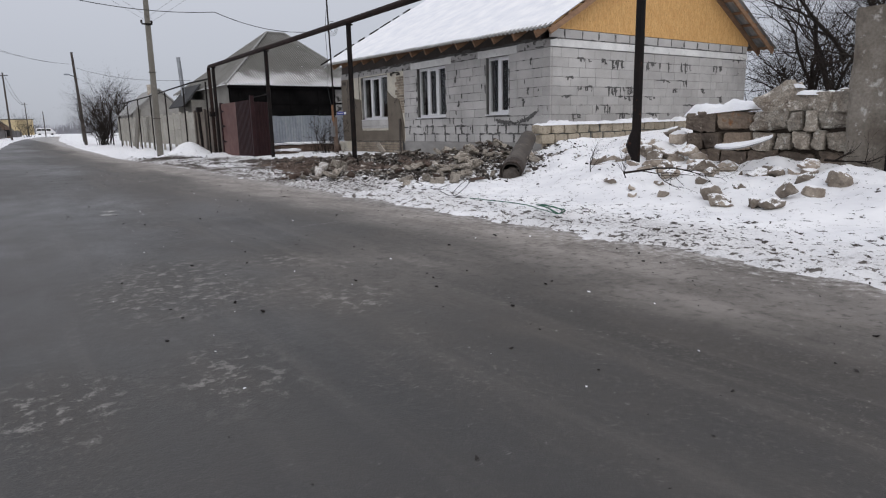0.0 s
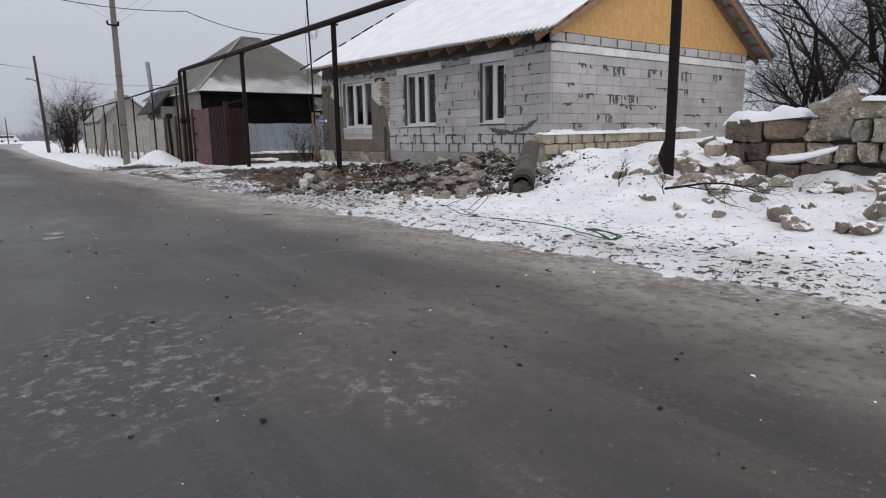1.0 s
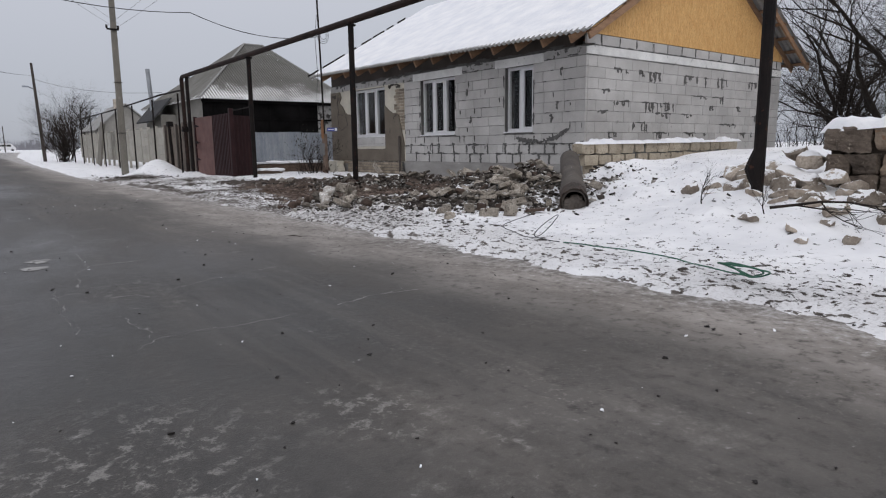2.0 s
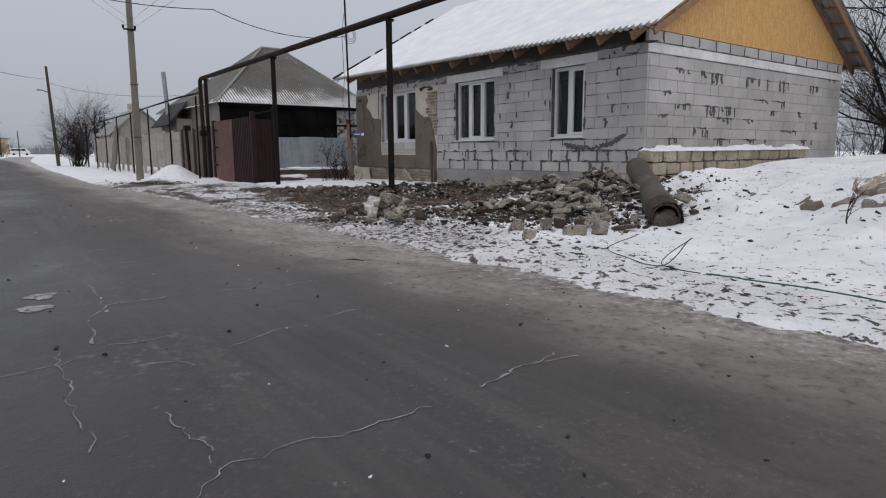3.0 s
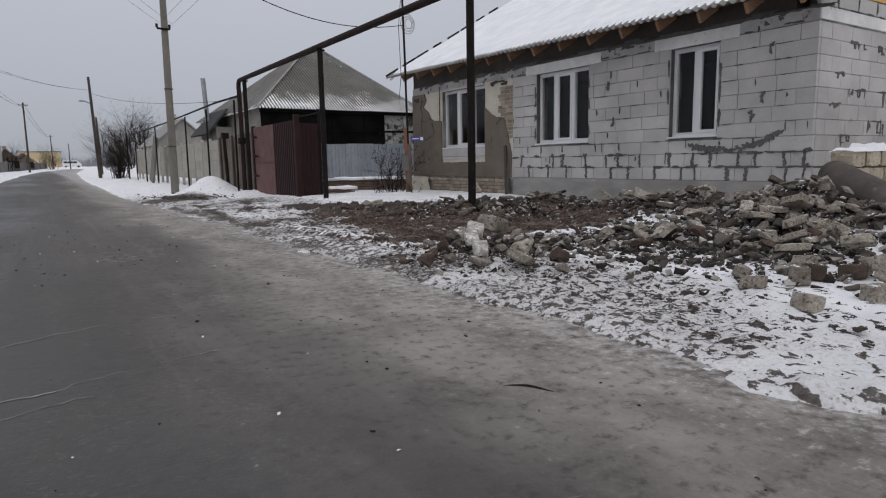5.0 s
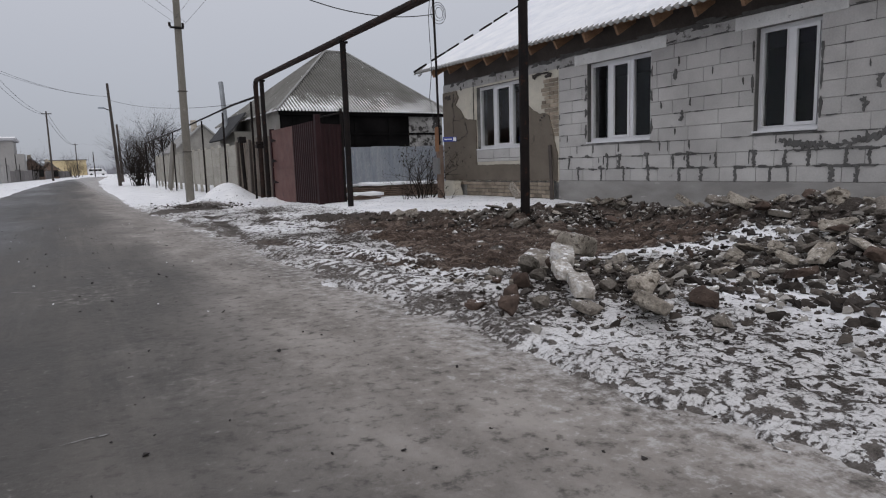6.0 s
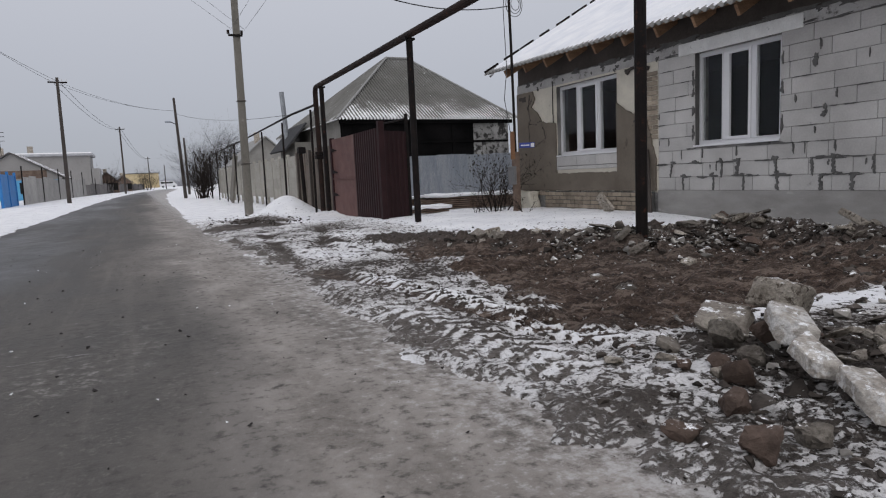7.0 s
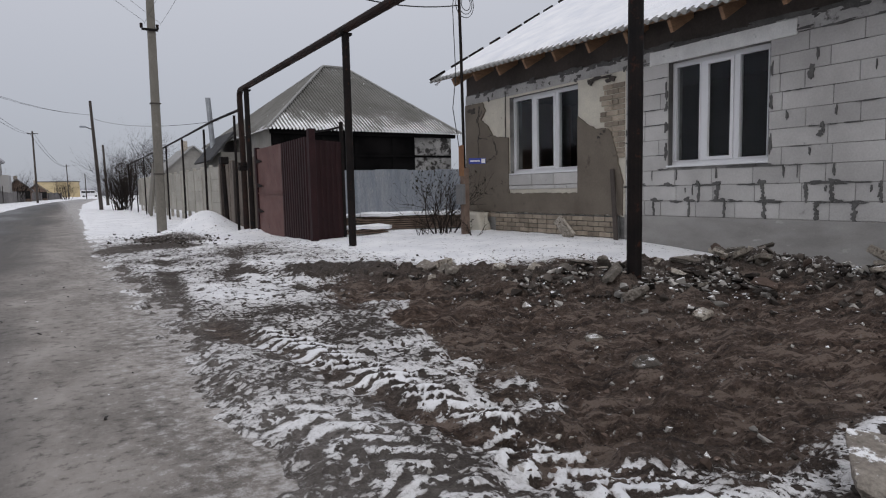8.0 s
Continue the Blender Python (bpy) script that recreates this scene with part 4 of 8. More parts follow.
# service mast with meter box, cable and sign
mast = thing("service_mast", "thin black cable mast on a timber post by the house", "mast", at=(9.87, 20.6, 0))
part("post", boxes((-0.06, 0.06, -0.07, 0.07, -0.15, 1.3), bevel=0.012), M_OLD_WOOD, mast, "dark brown timber post")
part("board", boxes((-0.075, -0.062, -0.08, 0.08, 1.15, 1.72), bevel=0.004), mat("orange_worn_timber", (0.26, 0.13, 0.06), (0.14, 0.07, 0.045), (0.07, 0.045, 0.03), scale=2.5, fine=40, bump=0.4), mast, "worn orange-brown board")
part("tube", bar([(0, 0, 1.2), (-0.03, 0, 3.5), (-0.08, 0, 5.7)], 0.028), M_PIPE, mast)
part("meter_box", boxes((-0.14, -0.055, -0.11, 0.11, 0.62, 1.0), bevel=0.012), mat("grey_box_paint", (0.12, 0.12, 0.12), (0.17, 0.17, 0.17), scale=4, bump=0.1, rough=0.5), mast, "dark grey meter box")
plate = part("sign_plate", boxes((-0.01, 0.0, -0.16, 0.16, -0.055, 0.055), bevel=0.003), mat("blue_enamel", (0.03, 0.05, 0.25), (0.04, 0.06, 0.28), scale=5, bump=0.0, rough=0.4, grit=0.05), mast, "small blue and white plate")
plate.location = (0.25, -0.06, 1.43)
plate.rotation_euler = (0, 0, radians(90 - 28))
part("white_bar", boxes((-0.014, -0.0105, -0.15, -0.08, -0.04, 0.04)), M_PVC, plate)
part("white_bar", boxes((-0.014, -0.0105, -0.05, 0.13, -0.012, 0.012)), M_PVC, plate)
bm = bmesh.new()
for k in range(3):
    rr = 0.1 + 0.05 * k
    tube(bm, [(0.1 + rr * math.cos(a), 0.02 * k, 4.3 + rr * 1.2 * math.sin(a)) for a in (2 * math.pi * i / 16 for i in range(17))], 0.007, 5)
tube(bm, [(-0.08, 0.05, 4.9), (-0.16, 0.05, 4.2), (-0.12, 0.05, 3.0), (-0.2, 0.05, 2.4), (-0.08, 0.05, 1.7)], 0.008, 5)
part("cable_loop", bm, M_WIRE, mast, "slack black cable loops")


# ---- gas pipeline on posts ----
gas = thing("gas_pipeline", "rusty dark overhead gas pipe carried on steel posts", "gas pipe", at=(7.4, 26.2, 0))


def gpart(name, bm, material, label="", parent=None):
    ob = part(name, bm, material, None, label)
    ob.parent = gas
    ob.matrix_parent_inverse = Matrix.Translation(gas.location).inverted()
    return ob


for y, z0 in ((-3.6, 0.2), (5.65, 0.1), (14.4, -0.25), (20.25, -0.25), (26.3, -0.2)):
    px = 7.3 if y < 6 else 7.4
    gpart("post", bar([(px, y, z0), (px, y, 3.41)], 0.062, 12), M_PIPE)
    gpart("saddle", boxes((px - 0.1, px + 0.1, y - 0.05, y + 0.05, 3.38, 3.42), bevel=0.006), M_PIPE)
gpart("pipe", bar([(7.28, -40, 3.45), (7.3, 5.65, 3.47), (7.4, 14.4, 3.48), (7.4, 26.75, 3.48), *arc((7.4, 26.75, 3.48), (7.4, 26.95, 3.28), (7.4, 26.95, 3.48)), (7.42, 26.98, 1.7), (7.42, 27.0, -0.1)], 0.07, 12), M_PIPE_SNOWY, "rust-brown steel pipe with frost on top")
gpart("tar_lump", tube(bmesh.new(), [(7.3, 5.65, 0.42), (7.29, 5.67, 0.5), (7.28, 5.69, 0.58), (7.29, 5.67, 0.68), (7.3, 5.65, 0.78)], [0.064, 0.084, 0.094, 0.08, 0.063], 9), M_PIPE, "lump of old tar round the post")
gpart("flange", bar([(7.42, 26.98, 1.62), (7.42, 26.98, 1.7)], 0.13, 12), M_PIPE)
gpart("valve", boxes((7.3, 7.54, 26.88, 27.1, 1.5, 1.62), bevel=0.02), M_PIPE)
LINE_Y = [27.6 + 3.9 * k for k in range(8)]
gpart("thin_pipe", bar([(7.4, 26.98, 3.02), (7.4, 30, 3.06), (7.4, 40, 2.95), (7.4, 54.6, 2.92), *arc((7.4, 54.6, 2.92), (7.4, 55.2, 2.3), (7.4, 55.2, 2.92)), (7.4, 55.2, 0.0)], 0.036, 8), M_PIPE)
for y in LINE_Y:
    gpart("thin_post", bar([(7.38, y, -0.1), (7.4, y, 2.94)], 0.034, 8), M_PIPE)
gpart("regulator_box", boxes((7.28, 7.5, 28.85, 29.12, 1.75, 1.95), bevel=0.02), M_PIPE, "black valve box")
gpart("stub_post", bar([(7.42, 29.0, -0.1), (7.36, 28.98, 1.8)], 0.06, 8), M_PIPE)


# ---- yard gate ----
def ribbed(length, height, pitch=0.2, depth=0.025):
    """A trapezoid-ribbed steel sheet in the y-z plane, from the origin along +y."""
    prof, y = [], 0.0
    while y < length - 1e-6:
        for dy, dx in ((0.0, 0.0), (0.36, 0.0), (0.48, -depth), (0.86, -depth)):
            if y + dy * pitch <= length:
                prof.append((dx, y + dy * pitch))
        y += pitch
    prof.append((0.0, length))
    bm = bmesh.new()
    lo = [bm.verts.new((x, y, 0)) for x, y in prof]
    hi = [bm.verts.new((x, y, height)) for x, y in prof]
    for i in range(len(prof) - 1):
        bm.faces.new((lo[i], lo[i + 1], hi[i + 1], hi[i]))
    bm.normal_update()
    bmesh.ops.solidify(bm, geom=list(bm.faces), thickness=0.004)
    return bm


gate = thing("yard_gate", "rusty red and maroon sheet-metal yard gate, half open", "gate", at=(7.48, 25.95, -0.1))
part("gate_post", boxes((-0.05, 0.06, -0.07, 0.06, -0.1, 2.1), bevel=0.008), M_MAROON, gate)
bm = boxes((-0.012, 0.012, -1.92, -0.07, 0.06, 2.06))
bmesh.ops.subdivide_edges(bm, edges=list(bm.edges), cuts=8, use_grid_fill=True)
for v in bm.verts:
    v.co.x += 0.03 * noise.noise(v.co * 1.6)
rust_leaf = part("rust_leaf", bm, M_RUST, gate, "flat rust-red painted steel leaf")
for z in (0.55, 1.15, 1.72):
    bm = bmesh.new()
    v = [bm.verts.new(p) for p in ((-0.045, -0.08, z), (-0.045, -0.55, z + 0.03), (-0.045, -0.08, z + 0.11), (-0.033, -0.08, z), (-0.033, -0.55, z + 0.03), (-0.033, -0.08, z + 0.11))]
    for f in ((2, 1, 0), (3, 4, 5), (0, 1, 4, 3), (1, 2, 5, 4), (2, 0, 3, 5)):
        bm.faces.new([v[i] for i in f])
    part("hinge_strap", bm, M_PIPE, rust_leaf)
part("frame_bar", boxes((-0.03, -0.014, -1.92, -0.07, 1.0, 1.03)), M_RUST, rust_leaf)
leaf = part("ribbed_leaf", ribbed(1.78, 2.0, 0.16), M_MAROON, gate, "dark maroon ribbed sheet")
leaf.matrix_basis = pose(-0.07, -3.72, 0.06, 0, 0, -2)
part("gate_post", boxes((-0.09, 0.04, -3.86, -3.74, -0.1, 2.2), bevel=0.008), M_MAROON, gate)
inner = part("open_leaf", ribbed(0.9, 1.94, 0.16), M_MAROON, gate, "dark maroon ribbed sheet")
inner.matrix_basis = pose(0.76, -3.34, 0.06, 0, 0, 90 + 28)
part("pipe_post", bar([(0.79, -3.32, -0.1), (0.79, -3.32, 2.4)], 0.045), M_PIPE, gate)
part("top_rail", bar([(-0.02, -3.8, 2.13), (0.36, -3.58, 2.2), (0.79, -3.32, 2.3)], 0.02), M_PIPE, gate)
part("pale_rag", boxes((-0.05, -0.035, -3.68, -3.6, 1.72, 2.06), bevel=0.004), M_LIME, leaf).matrix_parent_inverse = leaf.matrix_basis.inverted()


# ---- grey sheet fence across the yard ----
grey_fence = thing("sheet_fence", "grey galvanised corrugated sheet fence across the yard", "fence", at=(8.0, 26.5, 0.2))
for k in range(6):
    sh = part("sheet", ribbed(1.0, 1.28 + 0.02 * (k % 2), 0.125, 0.018), M_GREY_SHEET, grey_fence)
    sh.matrix_basis = pose(0.97 * (k + 1), 0.004 * (k % 2), 0, 0, 0, 90)
for k in range(4):
    part("fence_post", bar([(0.1 + 1.85 * k, 0.06, -0.4), (0.1 + 1.85 * k, 0.06, 1.2)], 0.03), M_PIPE, grey_fence)
part("rail", boxes((0, 5.9, 0.03, 0.07, 0.95, 1.0)), M_PIPE, grey_fence)


# ---- stacked boards under snow, shrub, weeds ----
def board_stack(cx, cy, rz, n, wide, long):
    ob = thing("board_stack", "stack of old brown boards under a cover of snow", "boards", "board stacks in the yard", at=(cx, cy, float(ground_z(cx, cy))))
    ob.rotation_euler = (0, 0, radians(rz))
    z = 0.02
    for k in range(n):
        for j in range(3):
            b = part("board", boxes((-long / 2, long / 2, -0.1 + j * wide / 3, -0.1 + (j + 0.93) * wide / 3, z, z + 0.035), bevel=0.004), M_OLD_WOOD, ob)
            b.location = (random.uniform(-0.15, 0.15), random.uniform(-0.02, 0.02), 0)
            b.rotation_euler = (0, 0, random.uniform(-0.03, 0.03))
        z += 0.05
    bm = boxes((-long / 2, long / 2, -0.12, wide - 0.08, z, z + 0.06))
    bmesh.ops.subdivide_edges(bm, edges=list(bm.edges), cuts=7, use_grid_fill=True)
    for v in bm.verts:
        v.co += Vector((0, 0.03, 0.035)) * noise.noise(v.co * 4)
    part("snow_cover", bm, M_SNOW, ob, "layer of fresh snow", smooth=True)


board_stack(9.3, 24.6, 20, 6, 0.8, 1.3)
board_stack(10.3, 23.4, -24, 6, 1.0, 2.4)
board_stack(9.0, 22.9, 10, 2, 0.5, 0.9)


def branching(trunk, twigs, start, way, length, radius, depth, spread, rnd, sides=6):
    """Grows one limb and what springs from it; thick limbs go into trunk, thin ones into twigs."""
    pts, p, d = [Vector(start)], Vector(start), Vector(way).normalized()
    n = 4 if depth > 1 else 3
    for k in range(n):
        d = (d + Vector((rnd.uniform(-1, 1), rnd.uniform(-1, 1), rnd.uniform(-0.6, 0.9))) * 0.3).normalized()
        p = p + d * length / n
        pts.append(p.copy())
    tube(trunk if radius > 0.022 else twigs, pts, [radius * (1 - 0.55 * k / n) for k in range(n + 1)], sides if radius > 0.03 else 3, caps=False)
    if depth == 0:
        return
    for k in range(rnd.randint(4, 6)):
        i = rnd.randint(1, n)
        side = Vector((rnd.uniform(-1, 1), rnd.uniform(-1, 1), rnd.uniform(-0.45, 0.8))).normalized()
        branching(trunk, twigs, pts[i], d * (1 - spread) + side * spread, length * rnd.uniform(0.55, 0.85), radius * (1 - 0.5 * i / n) * 0.6, depth - 1, spread, rnd, sides)


def bare_tree(x, y, height, seed, lean=(0, 0), group="bare trees behind the house", depth=4):
    rnd = random.Random(seed)
    ob = thing("bare_tree", "leafless dark tree with many thin branches", "tree", group, at=(x, y, float(ground_z(x, y)) - 0.1))
    trunk, twigs = bmesh.new(), bmesh.new()
    branching(trunk, twigs, (0, 0, 0), (lean[0], lean[1], 1), height * 0.5, height * 0.0145, depth, 0.62, rnd)
    branching(trunk, twigs, (0, 0, height * 0.3), (-lean[0], lean[1] + 0.2, 1), height * 0.45, height * 0.011, depth - 1, 0.55, rnd)
    part("trunk", trunk, M_BARK, ob)
    part("crown", twigs, M_TWIG, ob, "bare twigs")
    return ob


def shrub(x, y, height, wide, n, seed, label, group="", twig=0.008, leaves=0):
    rnd = random.Random(seed)
    ob = thing("shrub", label, "shrub", group, at=(x, y, float(ground_z(x, y)) - 0.05))
    twigs, stems = bmesh.new(), bmesh.new()
    for k in range(n):
        a, r = rnd.uniform(0, 6.28), rnd.uniform(0, wide * 0.3)
        w = Vector((math.cos(a) * wide * 0.5 / height, math.sin(a) * wide * 0.5 / height, 1))
        branching(stems, twigs, (r * math.cos(a), r * math.sin(a), 0), w, height * rnd.uniform(0.5, 0.8), twig * 2.2, 2, 0.45, rnd, 4)
    if stems.verts:
        part("stem", stems, M_BARK, ob)
    else:
        stems.free()
    if leaves:
        lv = bmesh.new()
        ends = [v.co.copy() for v in twigs.verts]
        for k in range(leaves):
            c = rnd.choice(ends)
            m = Matrix.LocRotScale(c, Euler([rnd.uniform(0, 6.28) for _ in range(3)]), None)
            q = [lv.verts.new(m @ Vector(p)) for p in ((0, 0, 0), (0.03, 0.02, 0.005), (0.07, 0, -0.01), (0.03, -0.02, 0.005))]
            lv.faces.new(q)
        part("foliage", lv, mat("withered_leaves", (0.025, 0.03, 0.02), (0.05, 0.035, 0.025), scale=8, bump=0.0), ob, "few dark withered leaves")
    part("brushwood", twigs, M_TWIG, ob)
    return ob


shrub(10.05, 21.7, 1.15, 0.9, 9, 5, "low twiggy shrub with withered dark leaves beside the mast", leaves=260)
shrub(9.75, 21.1, 0.55, 0.6, 7, 8, "dry reddish weeds standing in the snow", "dry weeds", twig=0.004)
shrub(9.5, 21.6, 0.4, 0.5, 5, 9, "dry reddish weeds standing in the snow", "dry weeds", twig=0.004)
shrub(6.75, 5.95, 0.42, 0.2, 1, 10, "dry reddish weeds standing in the snow", "dry weeds", twig=0.004)
shrub(6.6, 5.2, 0.35, 0.2, 1, 11, "dry reddish weeds standing in the snow", "dry weeds", twig=0.004)
shrub(9.9, 20.3, 0.35, 0.4, 4, 12, "dry reddish weeds standing in the snow", "dry weeds", twig=0.004)
for n, (x, y, h, ln) in enumerate(((20.6, 8.6, 6.5, (0.1, 0)), (22.2, 7.3, 7.5, (-0.1, 0.1)), (24.0, 9.2, 8.0, (0, 0)), (23.0, 5.6, 7.0, (0.15, 0)), (26.0, 7.0, 8.0, (0.0, 0.1)), (20.2, 7.4, 5.5, (0.1, 0.1)), (21.6, 7.9, 6.0, (-0.15, 0.0)), (22.6, 6.6, 7.0, (0.1, 0.05)), (24.6, 7.6, 7.5, (0.0, -0.1)), (28.5, 8.6, 9.0, (0.05, 0)), (22.8, 10.6, 5.5, (0.1, 0.0)), (25.3, 11.6, 6.5, (-0.05, 0.1)), (27.5, 12.2, 7.5, (0.05, 0.0)))):
    bare_tree(x, y, h, 40 + n, ln)
for n, (x, y) in enumerate(((22.5, 8.0), (24.5, 6.2), (25.5, 8.6), (27.5, 8.0), (21.8, 6.6), (23.6, 7.0), (22.6, 11.4), (24.6, 12.6), (23.8, 10.4), (25.6, 11.4), (22.4, 9.6))):
    shrub(x, y, 2.6, 2.6, 8, 70 + n, "dense bare shrub behind the ruined wall", "bare shrubs behind the wall", twig=0.01)


# ---- street poles and wires ----
def concrete_pole(x, y, h, lean=0.0, arms=False, group="street poles", wide=0.125, wood=True):
    ob = thing("street_pole", "dark tarred wooden street pole" if wood else "weathered grey concrete street pole with wires", "pole", group, at=(x, y, float(ground_z(x, y)) - 0.15))
    bm = bmesh.new()
    n = 6
    for k in range(n + 1):
        f = k / n
        w, d = wide * (1 - 0.35 * f), wide * 0.85 * (1 - 0.35 * f)
        c = lean * h * f
        ring = [bm.verts.new((c + a, b, h * f)) for a, b in ((-w, -d * 0.7), (-w * 0.7, -d), (w * 0.7, -d), (w, -d * 0.7), (w, d * 0.7), (w * 0.7, d), (-w * 0.7, d), (-w, d * 0.7))]
        if k:
            for i in range(8):
                bm.faces.new((last[i], last[(i + 1) % 8], ring[(i + 1) % 8], ring[i]))
        last = ring
    bm.faces.new(last)
    part("shaft", bm, M_WOOD_POLE if wood else M_POLE, ob)
    if arms:
        part("cross_arm", boxes((lean * h - 0.55, lean * h + 0.55, -0.04, 0.04, h - 0.35, h - 0.26), bevel=0.006), M_PIPE, ob)
        for k in (-0.5, -0.25, 0.25, 0.5):
            part("insulator", bar([(lean * h + k, 0, h - 0.26), (lean * h + k, 0, h - 0.08)], 0.035, 6), M_PVC, ob)
    return ob


main_pole = concrete_pole(5.82, 30.0, 10.0, 0.011, wood=False)
for z in (1.75, 3.7):
    part("steel_band", boxes((-0.135 + 0.011 * z, 0.135 + 0.011 * z, -0.115, 0.115, z, z + 0.03), bevel=0.004), M_WOOD_POLE, main_pole)
part("wire_bracket", boxes((-0.2, 0.22, -0.15, -0.09, 5.66, 5.72), bevel=0.006), M_PIPE, main_pole)
for k in (-0.2, 0.2):
    part("insulator", bar([(k, -0.12, 5.72), (k, -0.12, 5.84)], 0.04, 8), M_PIPE, main_pole)
concrete_pole(-1.35, 57.5, 8.3, 0.012, True)
concrete_pole(1.55, 99, 8.6, 0.005, True)
concrete_pole(5.9, 168, 7.5, 0.0, True)
lamp_pole = concrete_pole(6.0, 60, 7.55, -0.028)
part("lamp_arm", bar([(-0.15, 0, 5.6), (-0.6, 0, 5.8)], 0.03, 6), M_PIPE, lamp_pole)
part("lamp_head", boxes((-0.95, -0.55, -0.08, 0.08, 5.74, 5.86), bevel=0.02), M_GREY_SHEET, lamp_pole)
concrete_pole(7.37, 75, 5.6, -0.012)
concrete_pole(9.6, 178, 6.0)


def hanging(name_label, a, b, sag, r=0.009):
    a, b = Vector(a), Vector(b)
    pts = [a.lerp(b, t) - Vector((0, 0, 4 * sag * t * (1 - t))) for t in (i / 16 for i in range(17))]
    ob = part("overhead_wire", bar(pts, r, 4), M_WIRE)
    return tagged(ob, name_label, "wire", "overhead wires")


hanging("black service cable sagging across the street to the mast", (9.8, 20.6, 4.25), (6.0, 20.6, 4.52), 0.28, 0.012)
hanging("black service cable sagging across the street to the mast", (6.0, 20.6, 4.52), (-2.6, 20.6, 6.0), 0.62, 0.012)
for k, dx in enumerate((-0.2, 0.2)):
    hanging("thin grey wire along the street between poles", (5.9 + dx, 29.9, 5.6), (5.3 + dx, -14, 6.2), 0.5, 0.004)
    hanging("thin grey wire over the street between poles", (5.9 + dx, 29.9, 5.65), (-3 + dx, 12, 6.9), 0.3, 0.004)
    hanging("thin wire over the street between far poles", (-1.3 + dx, 57.5, 8.0), (5.75, 60, 6.5), 0.4, 0.011)
    hanging("thin wire along the far poles", (-1.3 + dx, 57.5, 8.0), (1.6 + dx, 99, 8.4), 0.7, 0.014)
    hanging("thin wire along the far poles", (1.6 + dx, 99, 8.4), (5.9 + dx, 168, 7.6), 1.0, 0.02)
    hanging("thin wire from the far pole towards the near houses", (-1.3 + dx, 57.5, 8.0), (-6 - 2 * dx, 14, 8.5), 0.6, 0.009)
hanging("thin wire from the far pole to the yards", (5.75, 60, 6.3), (8.2, 33, 3.4), 0.35, 0.011)

# ---- the hip-roofed house beyond the gate ----
house_b = thing("house", "old house with blackened walls under a grey corrugated hip roof", "house", at=(10.44, 34.3, 0))
# blackened front and timbers; the dark under the eave is in their colour
part("wall_front", boxes((0, 6.1, 0, 0.3, -0.3, 3.4)), M_NEAR_BLACK, house_b, "nearly black wall under the eave")
part("wall_front", boxes((6.1, 7.95, 0.003, 0.3, -0.3, 3.4)), mat("patchy_dark_whitewash", (0.24, 0.235, 0.225), (0.12, 0.115, 0.11), (0.02, 0.018, 0.016), scale=1.3, fine=30, bump=0.3, spots=0.5), house_b, "whitewashed wall with black patches")
part("wall_side", boxes((-0.003, 0.3, 0.303, 11.3, -0.3, 3.4)), M_DULL_WALL, house_b, "dull grey rendered wall")
part("wall_back", boxes((0.3, 7.95, 11.0, 11.3, -0.3, 3.4)), M_DULL_WALL, house_b)
part("eave_beam", boxes((-0.15, 8.1, -0.15, -0.03, 3.14, 3.3), bevel=0.01), M_NEAR_BLACK, house_b, "nearly black timber under the eave")
part("ledge", boxes((0.0, 7.9, -0.06, -0.004, 2.3, 2.39), bevel=0.006), M_NEAR_BLACK, house_b, "nearly black timber ledge")
for a in (0.45, 1.9, 3.3, 5.0):
    part("near_black_plank", boxes((a, a + 0.16, -0.045, -0.004, 0.3, 3.1), bevel=0.006), M_NEAR_BLACK, house_b)
E0, E1, F0, F1, EZ, PZ = 10.14, 18.75, 33.97, 45.9, 3.32, 6.95
PKX0, PKX1, PKY = 14.76, 15.9, 39.94

def slate_snow(axis):
    """Old slate; snow lies in its troughs, thickest towards the eave, and in stray specks above."""
    m, nt, b = nodes_of("slate_with_streaks_of_snow")
    sep = nt.nodes.new("ShaderNodeSeparateXYZ")
    nt.links.new(nt.nodes.new("ShaderNodeNewGeometry").outputs["Position"], sep.inputs[0])
    base = mix_of(nt, ramp(nt, noise_at(nt, 0.9, 5, 0.6), 0.35, 0.65), (0.15, 0.146, 0.132), (0.215, 0.21, 0.196))
    base = mix_of(nt, ramp(nt, noise_at(nt, 11, 5, 0.65), 0.55, 0.7), base, (0.13, 0.125, 0.112))
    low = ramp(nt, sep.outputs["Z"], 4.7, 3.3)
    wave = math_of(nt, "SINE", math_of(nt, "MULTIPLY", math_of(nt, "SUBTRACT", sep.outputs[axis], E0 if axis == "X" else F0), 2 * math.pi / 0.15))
    # troughs painted darker, as shading that makes the corrugation stand out
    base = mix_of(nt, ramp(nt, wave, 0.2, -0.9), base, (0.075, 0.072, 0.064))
    reach = noise_at(nt, 1.1, 4, 0.6, (1, 1, 0.5))
    amount = math_of(nt, "ADD", math_of(nt, "MULTIPLY", low, 0.54), math_of(nt, "ADD", math_of(nt, "MULTIPLY", wave, -0.22), math_of(nt, "MULTIPLY", reach, 0.75)))
    col = mix_of(nt, ramp(nt, amount, 0.72, 0.86), base, SNOW)
    col = mix_of(nt, ramp(nt, noise_at(nt, 4.5, 4, 0.6), 0.69, 0.72), col, SNOW)
    nt.links.new(col, b.inputs["Base Color"])
    b.inputs["Roughness"].default_value = 0.9
    b.inputs["Specular IOR Level"].default_value = 0.2
    nt.links.new(bump_of(nt, noise_at(nt, 30, 4), 0.4, 0.006), b.inputs["Normal"])
    return m


M_SLATE_SNOW = {"X": slate_snow("X"), "Y": slate_snow("Y")}


